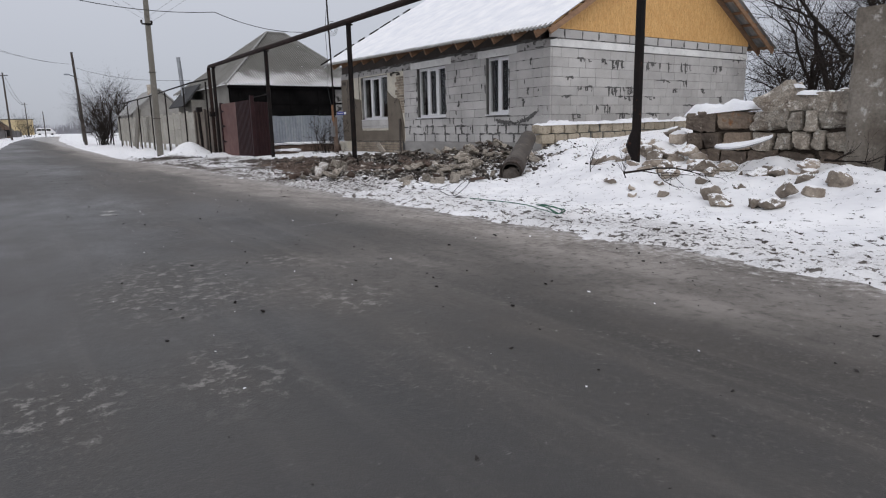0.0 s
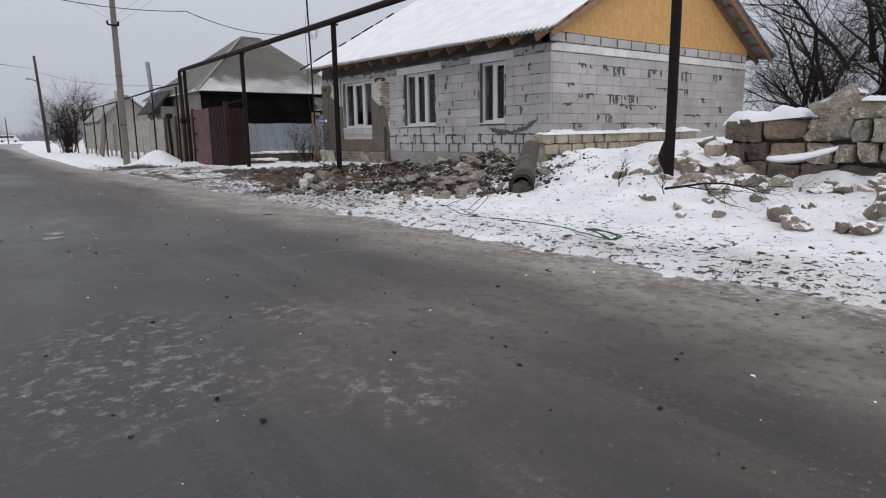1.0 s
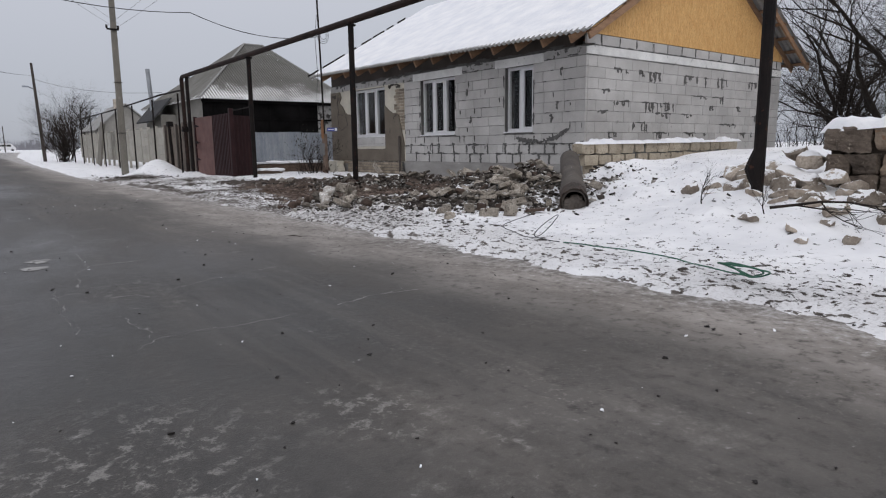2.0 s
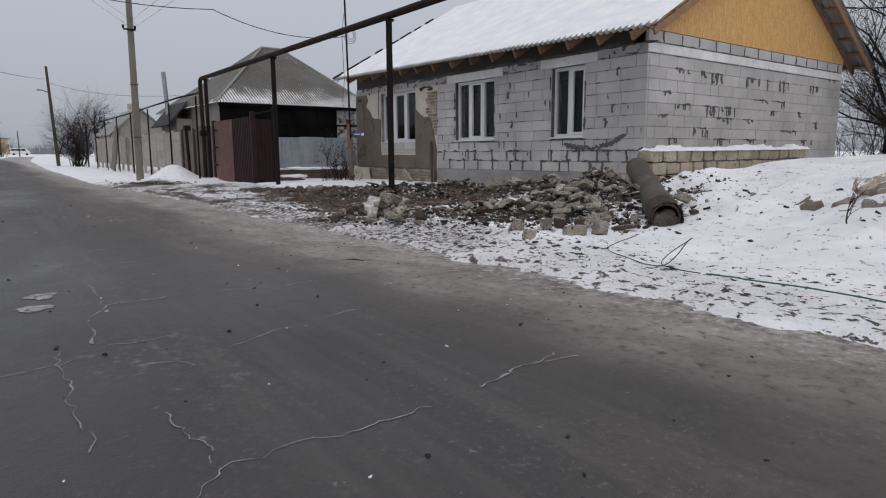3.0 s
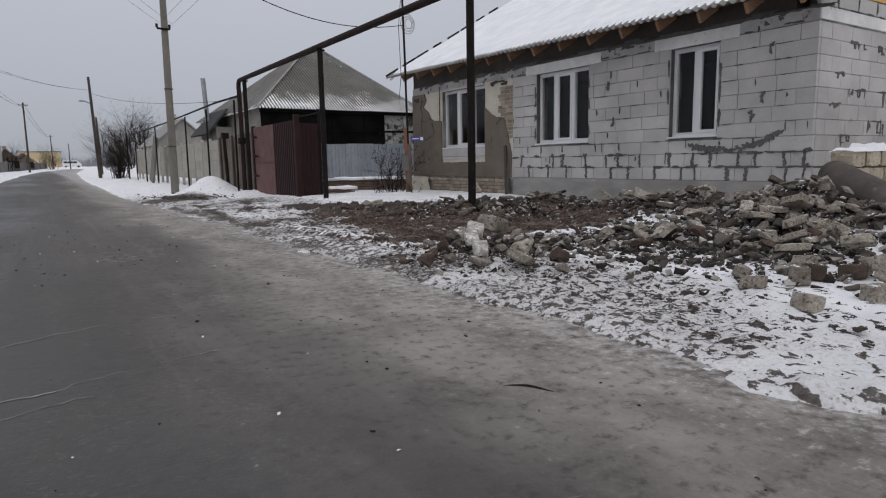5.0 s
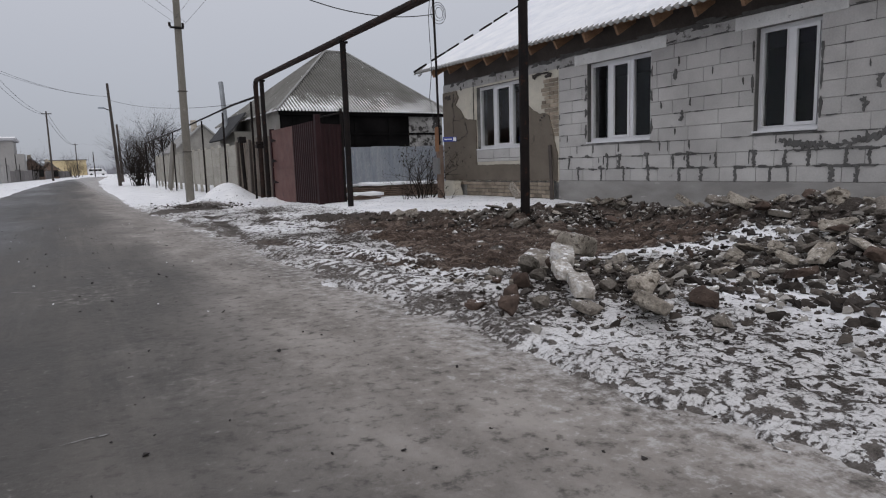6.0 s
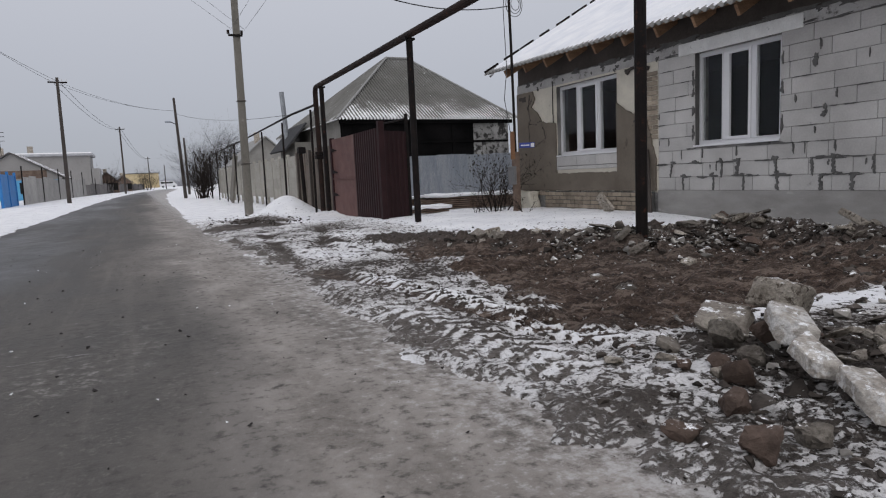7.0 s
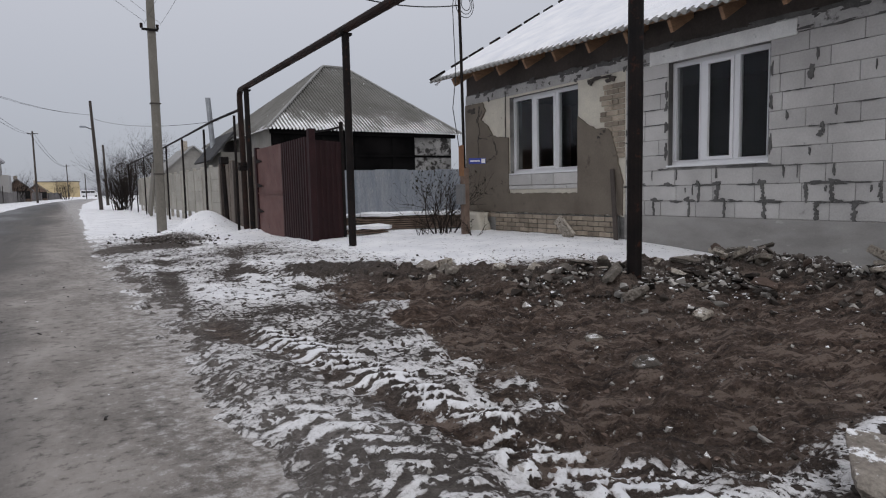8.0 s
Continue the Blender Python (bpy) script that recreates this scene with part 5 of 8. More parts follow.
def hip_face(a, b, p, q):
    """A corrugated face over the eave a-b that narrows to the ridge p-q."""
    a, b, p, q = (Vector(v) for v in (a, b, p, q))
    along = (b - a).normalized()
    width = (b - a).length
    sp, sq = (p - a).dot(along), (q - a).dot(along)
    foot = a + along * sp
    up = (p - foot).normalized()
    high = (p - foot).length
    out = along.cross(up).normalized()
    if out.z < 0:
        out = -out

    def reach(s):
        if s < sp:
            return (0, max(0.01, high * s / sp))
        if s > sq:
            return (0, max(0.01, high * (width - s) / (width - sq)))
        return (0, high)
    vs, fs = corrugated(int(width / 0.15), reach, a, along, up, out, amp=0.044, per=6, rows=5)
    return solid(vs, fs, 0.008)


ba = [(E0, F0, EZ), (E1, F0, EZ), (E1, F1, EZ), (E0, F1, EZ)]
r0, r1 = (PKX0, PKY, PZ), (PKX1, PKY, PZ)
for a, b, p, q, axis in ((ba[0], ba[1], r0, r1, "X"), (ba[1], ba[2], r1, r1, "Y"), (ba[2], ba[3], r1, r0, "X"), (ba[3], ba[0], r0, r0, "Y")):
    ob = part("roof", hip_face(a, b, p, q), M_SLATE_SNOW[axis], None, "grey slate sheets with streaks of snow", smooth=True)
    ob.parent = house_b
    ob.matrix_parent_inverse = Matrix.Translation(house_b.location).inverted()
for a, b in ((ba[0], r0), (ba[1], r1), (ba[2], r1), (ba[3], r0), (r0, r1)):
    ob = part("ridge_cap", bar([Vector(a) + Vector((0, 0, 0.03)), Vector(b) + Vector((0, 0, 0.03))], 0.055, 6), M_SLATE, None)
    ob.parent = house_b
    ob.matrix_parent_inverse = Matrix.Translation(house_b.location).inverted()

# lean-to shed and stove pipe behind
shed = thing("shed", "grey rendered lean-to shed with a dark tar-paper roof", "shed", at=(9.75, 39.3, 0))
part("wall", boxes((-0.12, 0.7, 0, 3.3, -0.3, 2.75)), M_DULL_WALL, shed)
bm = bmesh.new()
vv = [bm.verts.new(p) for p in ((-0.6, -0.12, 2.35), (0.5, -0.12, 3.62), (0.5, 3.5, 3.62), (-0.6, 3.5, 2.35))]
bm.faces.new(vv)
bm.normal_update()
bmesh.ops.solidify(bm, geom=list(bm.faces), thickness=-0.08)
part("roof", bm, mat("tar_paper", (0.03, 0.03, 0.032), (0.05, 0.05, 0.052), scale=3, bump=0.3, snow=1.05), shed, "dark tar-paper roof")
stack = part("stove_pipe", bar([(9.8, 41.5, 2.2), (9.65, 41.5, 5.38)], 0.12, 10), mat("zinc_pipe", (0.34, 0.36, 0.38), (0.26, 0.27, 0.29), scale=3, rough=0.5, metal=0.4, bump=0.1))
tagged(stack, "tall grey zinc stove pipe rising from the shed", "stove pipe")


# ---- concrete panel fence along the street ----
panel_fence = thing("concrete_fence", "pale beige concrete panel fence with snow along its foot", "fence", at=(8.02, 32.3, 0))
slab_mesh, post_mesh = None, None
for k in range(16):
    y = 1.5 * k
    zb = float(rise(32.3 + y)) + 0.3
    for j in range(4):
        if slab_mesh is None:
            bm = boxes((-0.03, 0.03, 0.05, 1.45, 0.0, 0.4), bevel=0.01)
            slab_mesh = part("panel", bm, M_FENCE_PANEL, panel_fence).data
            bpy.data.objects["panel"].matrix_basis = pose(0, y, zb)
        else:
            share("panel", slab_mesh, pose(random.uniform(-0.008, 0.008), y, zb + 0.403 * j), panel_fence)
    if post_mesh is None:
        post_mesh = part("fence_post", boxes((-0.06, 0.06, -0.05, 0.05, -0.5, 1.7), bevel=0.012), M_FENCE_PANEL, panel_fence).data
    else:
        share("fence_post", post_mesh, pose(0, y, zb), panel_fence)
# boarded stretch between the panel fence and the gate
yard_boards = thing("board_fence", "dull brown weathered boards between the panel fence and the gate", "fence", at=(7.95, 26.1, 0))
M_BROWN_BOARD = mat("brown_weathered_board", (0.13, 0.105, 0.085), (0.19, 0.16, 0.132), (0.05, 0.038, 0.03), scale=1.6, fine=35, stretch=(1, 2.5, 0.4), bump=0.3, vary=0.2, spots=0.55)
for k in range(13):
    b = part("board", boxes((-0.02, 0.02, 0.01 + 0.47 * k, 0.455 + 0.47 * k, -0.2, 1.88 + 0.06 * math.sin(2.3 * k)), bevel=0.006), M_BROWN_BOARD, yard_boards)
    b.location.x = 0.012 * math.sin(3.1 * k)
for k in range(4):
    part("fence_post", boxes((-0.1, -0.022, 0.3 + 1.75 * k, 0.38 + 1.75 * k, -0.2, 1.9), bevel=0.008), M_WOOD_POLE, yard_boards)
leaner = part("leaning_slab", boxes((-0.06, 0.06, -0.35, 0.35, 0, 2.5), bevel=0.02), M_POLE)
leaner.matrix_basis = pose(7.2, 44.2, 0.0, 12, 6, 4)
tagged(leaner, "grey concrete slab leaning against the fence", "slab")


# ---- ruined stone wall with its pillar ----
def stone_mesh(name, l, h, d, seed, material, jag=0.02):
    rnd = random.Random(seed)
    bm = boxes((-d / 2, d / 2, -l / 2, l / 2, -h / 2, h / 2))
    bmesh.ops.subdivide_edges(bm, edges=list(bm.edges), cuts=2, use_grid_fill=True)
    off = Vector((seed * 1.7, seed * 0.6, 0))
    for v in bm.verts:
        c = v.co
        rim = (abs(c.x) > d * 0.45) + (abs(c.y) > l * 0.45) + (abs(c.z) > h * 0.45)
        v.co = c * (1 - 0.055 * max(0, rim - 1)) + Vector((noise.noise(c * 6 + off), noise.noise(c * 6 - off), noise.noise(c * 6 + off * 2))) * jag
    bm.normal_update()
    me = bpy.data.meshes.new(name)
    bm.to_mesh(me)
    bm.free()
    me.materials.append(material)
    return me


def worn_block(name, d, l, h, seed, material, parent, m, jag=0.03):
    """One old wall stone with rounded corners and a pitted face."""
    bm = boxes((-d / 2, d / 2, -l / 2, l / 2, -h / 2, h / 2))
    bmesh.ops.subdivide_edges(bm, edges=list(bm.edges), cuts=9, use_grid_fill=True)
    off = Vector((seed * 1.7, seed * 0.6, 3.1))
    for v in bm.verts:
        c = v.co.copy()
        u = Vector((c.x / d, c.y / l, c.z / h)) * 2
        shrink = sum(max(0, abs(q) - 0.6) ** 2 for q in u) - max(max(0, abs(q) - 0.6) ** 2 for q in u)
        big, fine = noise.noise(c * 5 + off), noise.noise(c * 17 + off) + 0.6 * noise.noise(c * 37 + off)
        v.co = c * (1 - 0.24 * shrink + 0.16 * big * min(1, 6 * shrink)) + c.normalized() * jag * (1.1 * big + 0.75 * fine)
    ob = part(name, bm, material, parent)
    ob.matrix_basis = m
    return ob


ruin = thing("ruined_wall", "broken wall of large shell limestone blocks, snow on top", "stone wall", at=(8.05, 3.1, 0))
M_STONE_DARK = mat("soil_stained_limestone", (0.17, 0.135, 0.105), (0.09, 0.07, 0.056), (0.34, 0.29, 0.235), scale=6, fine=40, bump=1.0, depth=0.015, vary=0.2)
rnd = random.Random(4)
part("core", boxes((-0.12, 0.17, 0.02, 2.1, -0.1, 0.93), bevel=0.02), mat("dark_earth", (0.045, 0.036, 0.029), (0.07, 0.057, 0.047), scale=6, bump=0.8, spec=0.1), ruin, "dark joints and rubble core")
n_stone = 0
for z0, z1, cuts in ((0.05, 0.28, (0.0, 0.45, 0.8, 1.25, 1.7, 2.2)), (0.285, 0.51, (0.0, 0.42, 0.86, 1.22, 1.58, 1.95, 2.25)), (0.515, 0.745, (0.0, 0.33, 0.485, 0.69, 0.91, 1.19, 1.6, 1.87, 2.12)), (0.75, 1.0, (0.05, 0.415, 0.575, 0.745, 1.21, 1.7, 2.18))):
    for a, b in zip(cuts, cuts[1:]):
        n_stone += 1
        stuff = M_STONE_DARK if z0 < 0.4 else M_STONE_RUST if (a, z0) in ((1.19, 0.515), (1.21, 0.75)) else M_STONE_DARK if (a, z0) in ((1.7, 0.75), (1.6, 0.515), (1.87, 0.515)) else M_STONE
        worn_block("stone", 0.42, b - a - rnd.uniform(0.02, 0.04), z1 - z0 - rnd.uniform(0.008, 0.03), n_stone, stuff, ruin, pose(rnd.uniform(-0.035, 0.03), (a + b) / 2, (z0 + z1) / 2, rnd.uniform(-4, 4), rnd.uniform(-4, 4), rnd.uniform(-5, 5)))
worn_block("stone", 0.38, 0.44, 0.22, 41, M_STONE, ruin, pose(0.0, 0.96, 1.14, -30, 4, 8), 0.035)
worn_block("stone", 0.4, 0.3, 0.1, 44, M_STONE, ruin, pose(0.0, 0.9, 1.02, 4, 4, 3), 0.02)
worn_block("stone", 0.42, 0.47, 0.21, 42, M_STONE, ruin, pose(0.02, 0.53, 1.08, 3, 2, -5), 0.035)
worn_block("stone", 0.42, 0.33, 0.24, 43, M_STONE, ruin, pose(0.02, 0.14, 1.09, -2, 2, 4), 0.03)


def snow_cap(name, x0, x1, y0, y1, z, h, seed, parent=None, tilt=0.0, label="cap of snow", nx=8, ny=16):
    """A soft pillow of snow over a ledge."""
    vs, fs = [], []
    for i in range(nx + 1):
        for j in range(ny + 1):
            u, v = i / nx, j / ny
            e = min(1, 5 * min(u, 1 - u)) ** 0.5 * min(1, 7 * min(v, 1 - v)) ** 0.5
            wob = noise.noise(Vector((u * 2 + seed, v * 5, seed))) + 0.5 * noise.noise(Vector((u * 6, v * 13, seed)))
            vs.append((x0 + (x1 - x0) * u + 0.02 * wob, y0 + (y1 - y0) * v + 0.02 * wob, z + tilt * (v - 0.5) + h * e * (1 + 0.45 * wob) - 0.012))
    for i in range(nx):
        for j in range(ny):
            a = i * (ny + 1) + j
            fs.append((a, a + ny + 1, a + ny + 2, a + 1))
    return part(name, (vs, [], fs), M_SNOW, parent, label, smooth=True)


snow_cap("snow_cap", -0.16, 0.16, 0.74, 0.98, 1.27, 0.05, 12.0, ruin, 0.0)
snow_cap("snow_cap", -0.22, 0.24, 1.22, 2.2, 1.0, 0.12, 1.0, ruin, -0.07, nx=12, ny=30)
snow_cap("snow_cap", -0.18, 0.22, 0.0, 0.3, 1.2, 0.035, 2.0, ruin)
snow_cap("snow_cap", -0.2, 0.22, 0.34, 0.72, 1.175, 0.05, 3.0, ruin, 0.02)
pillar = thing("gate_pillar", "grey rendered stone gate pillar with a worn top", "pillar", at=(8.02, 2.97, 0))
M_PILLAR = mat("worn_render", (0.26, 0.235, 0.2), (0.13, 0.11, 0.088), (0.44, 0.42, 0.385), scale=2.6, fine=35, bump=0.9, depth=0.015, spots=0.6)
bm = boxes((-0.24, 0.24, -0.24, 0.24, -0.1, 2.05))
bmesh.ops.subdivide_edges(bm, edges=list(bm.edges), cuts=18, use_grid_fill=True)
for v in bm.verts:
    c = v.co.copy()
    rim = max(0, abs(c.x) - 0.19) * max(0, abs(c.y) - 0.19) * 300
    course = math.sin(2 * math.pi * c.z / 0.31) ** 8
    wear = noise.noise(c * 2.3) + 0.6 * noise.noise(c * 6.1) + 0.35 * noise.noise(c * 15)
    v.co = Vector((c.x * (1 - 0.12 * rim), c.y * (1 - 0.12 * rim), c.z)) + Vector((c.x, c.y, 0)).normalized() * (0.028 * wear - 0.012 * course * max(0, noise.noise(c * 1.7 + Vector((5, 0, 0))) + 0.3))
part("shaft", bm, M_PILLAR, pillar, "grey worn render over stone", smooth=True)
part("steel_post", boxes((-0.3, -0.22, -0.34, -0.22, -0.2, 2.2), bevel=0.008), M_PIPE, pillar, "dark rusty gate post")

# ---- low limestone wall before the gable ----
low_wall = thing("low_wall", "low wall of pale sawn limestone blocks capped with snow", "stone wall", at=(9.6, 9.9, 0))
LOW = [stone_mesh("limestone_block", 0.39, 0.19, 0.24, 50 + k, M_STONE_PALE, 0.022) for k in range(6)]
for row in range(4):
    x = 0.2 - 0.1 * (row % 2) + (0.3 if row < 2 else 0)
    while x < 5.6:
        share("limestone_block", LOW[rnd.randrange(6)], pose(x, 0.12 + rnd.uniform(-0.015, 0.015), 0.16 + 0.206 * row + 0.03 * x / 5, rnd.uniform(-2, 2), rnd.uniform(-2, 2), 90 + rnd.uniform(-3, 3)) @ Matrix.Diagonal((1, rnd.uniform(0.9, 1.02), 1, 1)), low_wall)
        x += 0.402
part("joints", boxes((0.35, 5.5, 0.04, 0.2, -0.2, 0.86)), M_MORTAR, low_wall, "dark earth joints")
x = -0.06
while x < 5.5:
    long = rnd.uniform(0.35, 1.0)
    snow_cap("snow_cap", x, min(x + long + 0.06, 5.7), -0.05 + rnd.uniform(-0.03, 0.04), 0.28, 0.875 + 0.006 * x, rnd.uniform(0.035, 0.1), 5.0 + x, low_wall, 0, "ragged cap of snow", 14, 6)
    x += long

# ---- old pipe lying on the rubble ----
big_tube = thing("old_pipe", "old dark grey asbestos pipe lying on the rubble heap", "pipe", at=(6.9, 7.83, 0.12))
d = Vector((9.25, 9.95, 0.6)) - Vector((6.9, 7.83, 0.12))
bm = bmesh.new()
n, sides, R = 14, 22, 0.168
rings = []
side, other = Vector((-d.y, d.x, 0)).normalized(), None
other = d.normalized().cross(side)
for k in range(n + 1):
    rad = R * (1.12 if k in (2, 3) else 1.0)
    rings.append([bm.verts.new(d * k / n + (side * math.cos(a) + other * math.sin(a)) * rad * (1 + 0.02 * noise.noise(Vector((k, math.cos(a), math.sin(a)))))) for a in (2 * math.pi * i / sides for i in range(sides))])
inner_ring = [[bm.verts.new(d * t + (side * math.cos(a) + other * math.sin(a)) * R * 0.83) for a in (2 * math.pi * i / sides for i in range(sides))] for t in (0.0, 0.25)]
for a, b in zip(rings, rings[1:]):
    for i in range(sides):
        bm.faces.new((a[i], a[(i + 1) % sides], b[(i + 1) % sides], b[i]))
for i in range(sides):
    j = (i + 1) % sides
    bm.faces.new((rings[0][j], rings[0][i], inner_ring[0][i], inner_ring[0][j]))
    bm.faces.new((inner_ring[0][j], inner_ring[0][i], inner_ring[1][i], inner_ring[1][j]))
bm.faces.new(inner_ring[1])
bm.faces.new(rings[-1])
bmesh.ops.recalc_face_normals(bm, faces=list(bm.faces))
part("pipe_body", bm, M_BIG_TUBE, big_tube, smooth=True)
# torn wrapping round the mouth
bm = bmesh.new()
lo, hi = [], []
for i in range(44):
    a = 2 * math.pi * i / 44
    rim = side * math.cos(a) + other * math.sin(a)
    lo.append(bm.verts.new(d * (-0.012 + 0.02 * noise.noise(Vector((3 * math.cos(a), 3 * math.sin(a), 1)))) + rim * R * (1.13 + 0.06 * noise.noise(Vector((2 * math.cos(a), 2 * math.sin(a), 5))))))
    hi.append(bm.verts.new(d * (0.17 + 0.09 * noise.noise(Vector((4 * math.cos(a), 4 * math.sin(a), 9)))) + rim * R * 1.05))
for i in range(44):
    j = (i + 1) % 44
    bm.faces.new((lo[i], lo[j], hi[j], hi[i]))
bm.normal_update()
bmesh.ops.solidify(bm, geom=list(bm.faces), thickness=0.012)
part("torn_wrapping", bm, mat("rotten_pipe_wrapping", (0.06, 0.042, 0.033), (0.03, 0.024, 0.02), (0.14, 0.11, 0.09), scale=7, fine=40, bump=0.9, depth=0.012), big_tube, "rotten brown wrapping at the mouth")
rag = bmesh.new()
bmesh.ops.create_icosphere(rag, subdivisions=4, radius=0.135)
for v in rag.verts:
    v.co *= 1 + 0.4 * noise.noise(v.co * 12) + 0.15 * noise.noise(v.co * 35)
    v.co.z *= 1.15 if v.co.z < 0 else 0.8
part("crumpled_filling", rag, M_BIG_TUBE, big_tube, "crumpled grey rags in the pipe mouth").location = d.normalized() * 0.05 + Vector((0, 0, -0.03))


# ---- the far side of the street ----
def fence_x(y):
    return float(-4.7 + 1.05 * bend(y))


blue_gate = thing("street_gate", "bright blue painted sheet-metal gate on the far street side", "gate", at=(-4.25, 52.6, 0.1))
M_BLUE = mat("blue_paint", (0.02, 0.16, 0.45), (0.03, 0.2, 0.5), (0.05, 0.25, 0.55), scale=1.5, fine=20, rough=0.5, bump=0.05)
M_PALE_BLUE = mat("pale_blue_paint", (0.1, 0.35, 0.6), (0.13, 0.4, 0.64), scale=1.5, fine=20, rough=0.7, bump=0.1)
for k in range(2):
    part("leaf", boxes((-0.02, 0.02, 0.05 + 2.5 * k, 2.45 + 2.5 * k, 0.05, 2.0), bevel=0.008), M_BLUE, blue_gate)
    part("brace", boxes((0.022, 0.05, 0.05 + 2.5 * k, 2.45 + 2.5 * k, 0.95, 1.05), bevel=0.006), M_BLUE, blue_gate)
for y in (0, 2.5, 5.05):
    part("gate_post", boxes((-0.07, 0.07, y - 0.06, y + 0.06, -0.2, 2.2), bevel=0.01), M_BLUE, blue_gate)
street_fence = thing("street_fence", "long pale grey sheet fence on the far street side", "fence", at=(0, 0, 0))
M_FENCE_FAR = mat("pale_grey_sheet", (0.3, 0.29, 0.28), (0.38, 0.37, 0.35), (0.24, 0.22, 0.2), scale=0.8, fine=15, bump=0.1, vary=0.12)
M_FENCE_DARK = mat("dark_plank_fence", (0.12, 0.11, 0.11), (0.18, 0.17, 0.16), (0.08, 0.07, 0.07), scale=0.8, fine=15, bump=0.1, vary=0.25)
y = 58.0
k = 0
while y < 172:
    ln = 2.5 if y < 90 else 4.0
    a, b = Vector((fence_x(y), y, float(rise(y)))), Vector((fence_x(y + ln), y + ln, float(rise(y + ln))))
    h = (1.95 if y < 90 else 1.45) * (1 + 0.06 * math.sin(k * 2.3))
    bm = ribbed((b - a).length, h, 0.4, 0.03)
    pn = part("fence_panel", bm, M_FENCE_FAR if y < 90 else M_FENCE_DARK, street_fence)
    pn.matrix_basis = pose(a.x, a.y, a.z, 0, 0, math.degrees(math.atan2(-(b.x - a.x), b.y - a.y)))
    if k % 3 == 0:
        part("fence_post", bar([a, a + Vector((0.05, 0, h + 0.7))], 0.045, 6), M_PIPE, street_fence)
    y += ln
    k += 1


def gable_house(label, x0, x1, y0, y1, eave, ridge, wall_mat, roof_mat, group="houses across the street"):
    """A plain house whose gable looks down the street."""
    ob = thing("house", label, "house", group, at=(x0, y0, 0))
    w, dp, mid = x1 - x0, y1 - y0, (x1 - x0) / 2
    bm = bmesh.new()
    prof = [(0, 0), (w, 0), (w, eave), (mid, ridge), (0, eave)]
    v0 = [bm.verts.new((a, 0, b)) for a, b in prof]
    v1 = [bm.verts.new((a, dp, b)) for a, b in prof]
    bm.faces.new(v0)
    bm.faces.new(v1[::-1])
    for i in range(5):
        j = (i + 1) % 5
        bm.faces.new((v0[j], v0[i], v1[i], v1[j]))
    part("wall", bm, wall_mat, ob)
    for sgn in (-1, 1):
        e = (-0.35 if sgn < 0 else w + 0.35, eave - 0.35 * (ridge - eave) / mid + 0.05)
        bm = bmesh.new()
        q = [bm.verts.new(p) for p in ((e[0], -0.4, e[1]), (mid, -0.4, ridge + 0.05), (mid, dp + 0.4, ridge + 0.05), (e[0], dp + 0.4, e[1]))]
        bm.faces.new(q)
        bm.normal_update()
        bmesh.ops.solidify(bm, geom=list(bm.faces), thickness=0.1 * sgn)
        part("roof", bm, roof_mat, ob)
    for a in (w * 0.62, w * 0.82):
        part("window", boxes((a - 0.5, a + 0.5, -0.04, -0.003, 0.9, 2.0), bevel=0.02), M_BLACK, ob, "dark window")
    part("chimney", boxes((mid * 0.7, mid * 0.7 + 0.5, 1.0, 1.5, eave, ridge + 0.6), bevel=0.02), M_STONE, ob)
    return ob


M_ROOF_SNOWY = mat("dark_roof_with_snow", (0.1, 0.09, 0.09), (0.16, 0.15, 0.145), scale=1.5, fine=15, bump=0.2, snow=0.82)
M_ROOF_WHITE = mat("roof_under_snow", (0.5, 0.5, 0.52), (0.4, 0.4, 0.42), scale=1.5, fine=15, bump=0.2, snow=0.35)
M_GREY_WALL = mat("grey_block_wall", (0.27, 0.26, 0.25), (0.32, 0.31, 0.3), (0.22, 0.21, 0.2), scale=0.7, fine=12, bump=0.1)
ga = gable_house("small pale blue house with a dark snowy gable roof", -11.5, -3.6, 80, 88, 2.4, 4.7, M_GREY_WALL, M_ROOF_SNOWY)
part("blue_wall", boxes((0.1, 7.8, -0.03, -0.003, 0.0, 2.2)), M_PALE_BLUE, ga, "pale blue painted lower wall")
part("gable_boards", boxes((1.2, 6.7, -0.05, -0.004, 2.35, 3.1)), M_OLD_WOOD, ga, "dark boarded gable")
part("antenna", bar([(3.2, 0.5, 4.5), (3.2, 0.5, 7.2)], 0.03, 5), M_PIPE, ga)
for z in (5.9, 6.3, 6.7):
    part("antenna_bar", boxes((2.8, 3.6, 0.48, 0.52, z, z + 0.05)), M_PIPE, ga)
gb = thing("house", "long grey block house with thick snow on the roof", "house", "houses across the street", at=(-12.0, 105, 0.3))
part("wall", boxes((0, 9.6, 0, 7, -0.3, 5.3)), M_GREY_WALL, gb)
part("roof", boxes((-0.4, 10.0, -0.5, 7.4, 5.3, 5.75), bevel=0.12), M_ROOF_WHITE, gb, "flat roof under snow")
part("chimney", boxes((2.6, 3.2, 1, 1.6, 5.7, 6.7), bevel=0.03), M_STONE, gb)
part("outshot", boxes((9.7, 10.6, 0.0, 6, -0.3, 3.6)), M_GREY_WALL, gb)
gable_house("low dark shed with snow on its roof", -2.6, 0.4, 118, 124, 2.2, 3.6, M_OLD_WOOD, M_ROOF_SNOWY)
gable_house("low dark shed with snow on its roof", -0.6, 2.2, 138, 143, 2.2, 3.4, M_OLD_WOOD, M_ROOF_SNOWY)
yellow = thing("house", "large ochre yellow building far down the street", "house", "houses across the street", at=(-1.5, 265, 0.8))
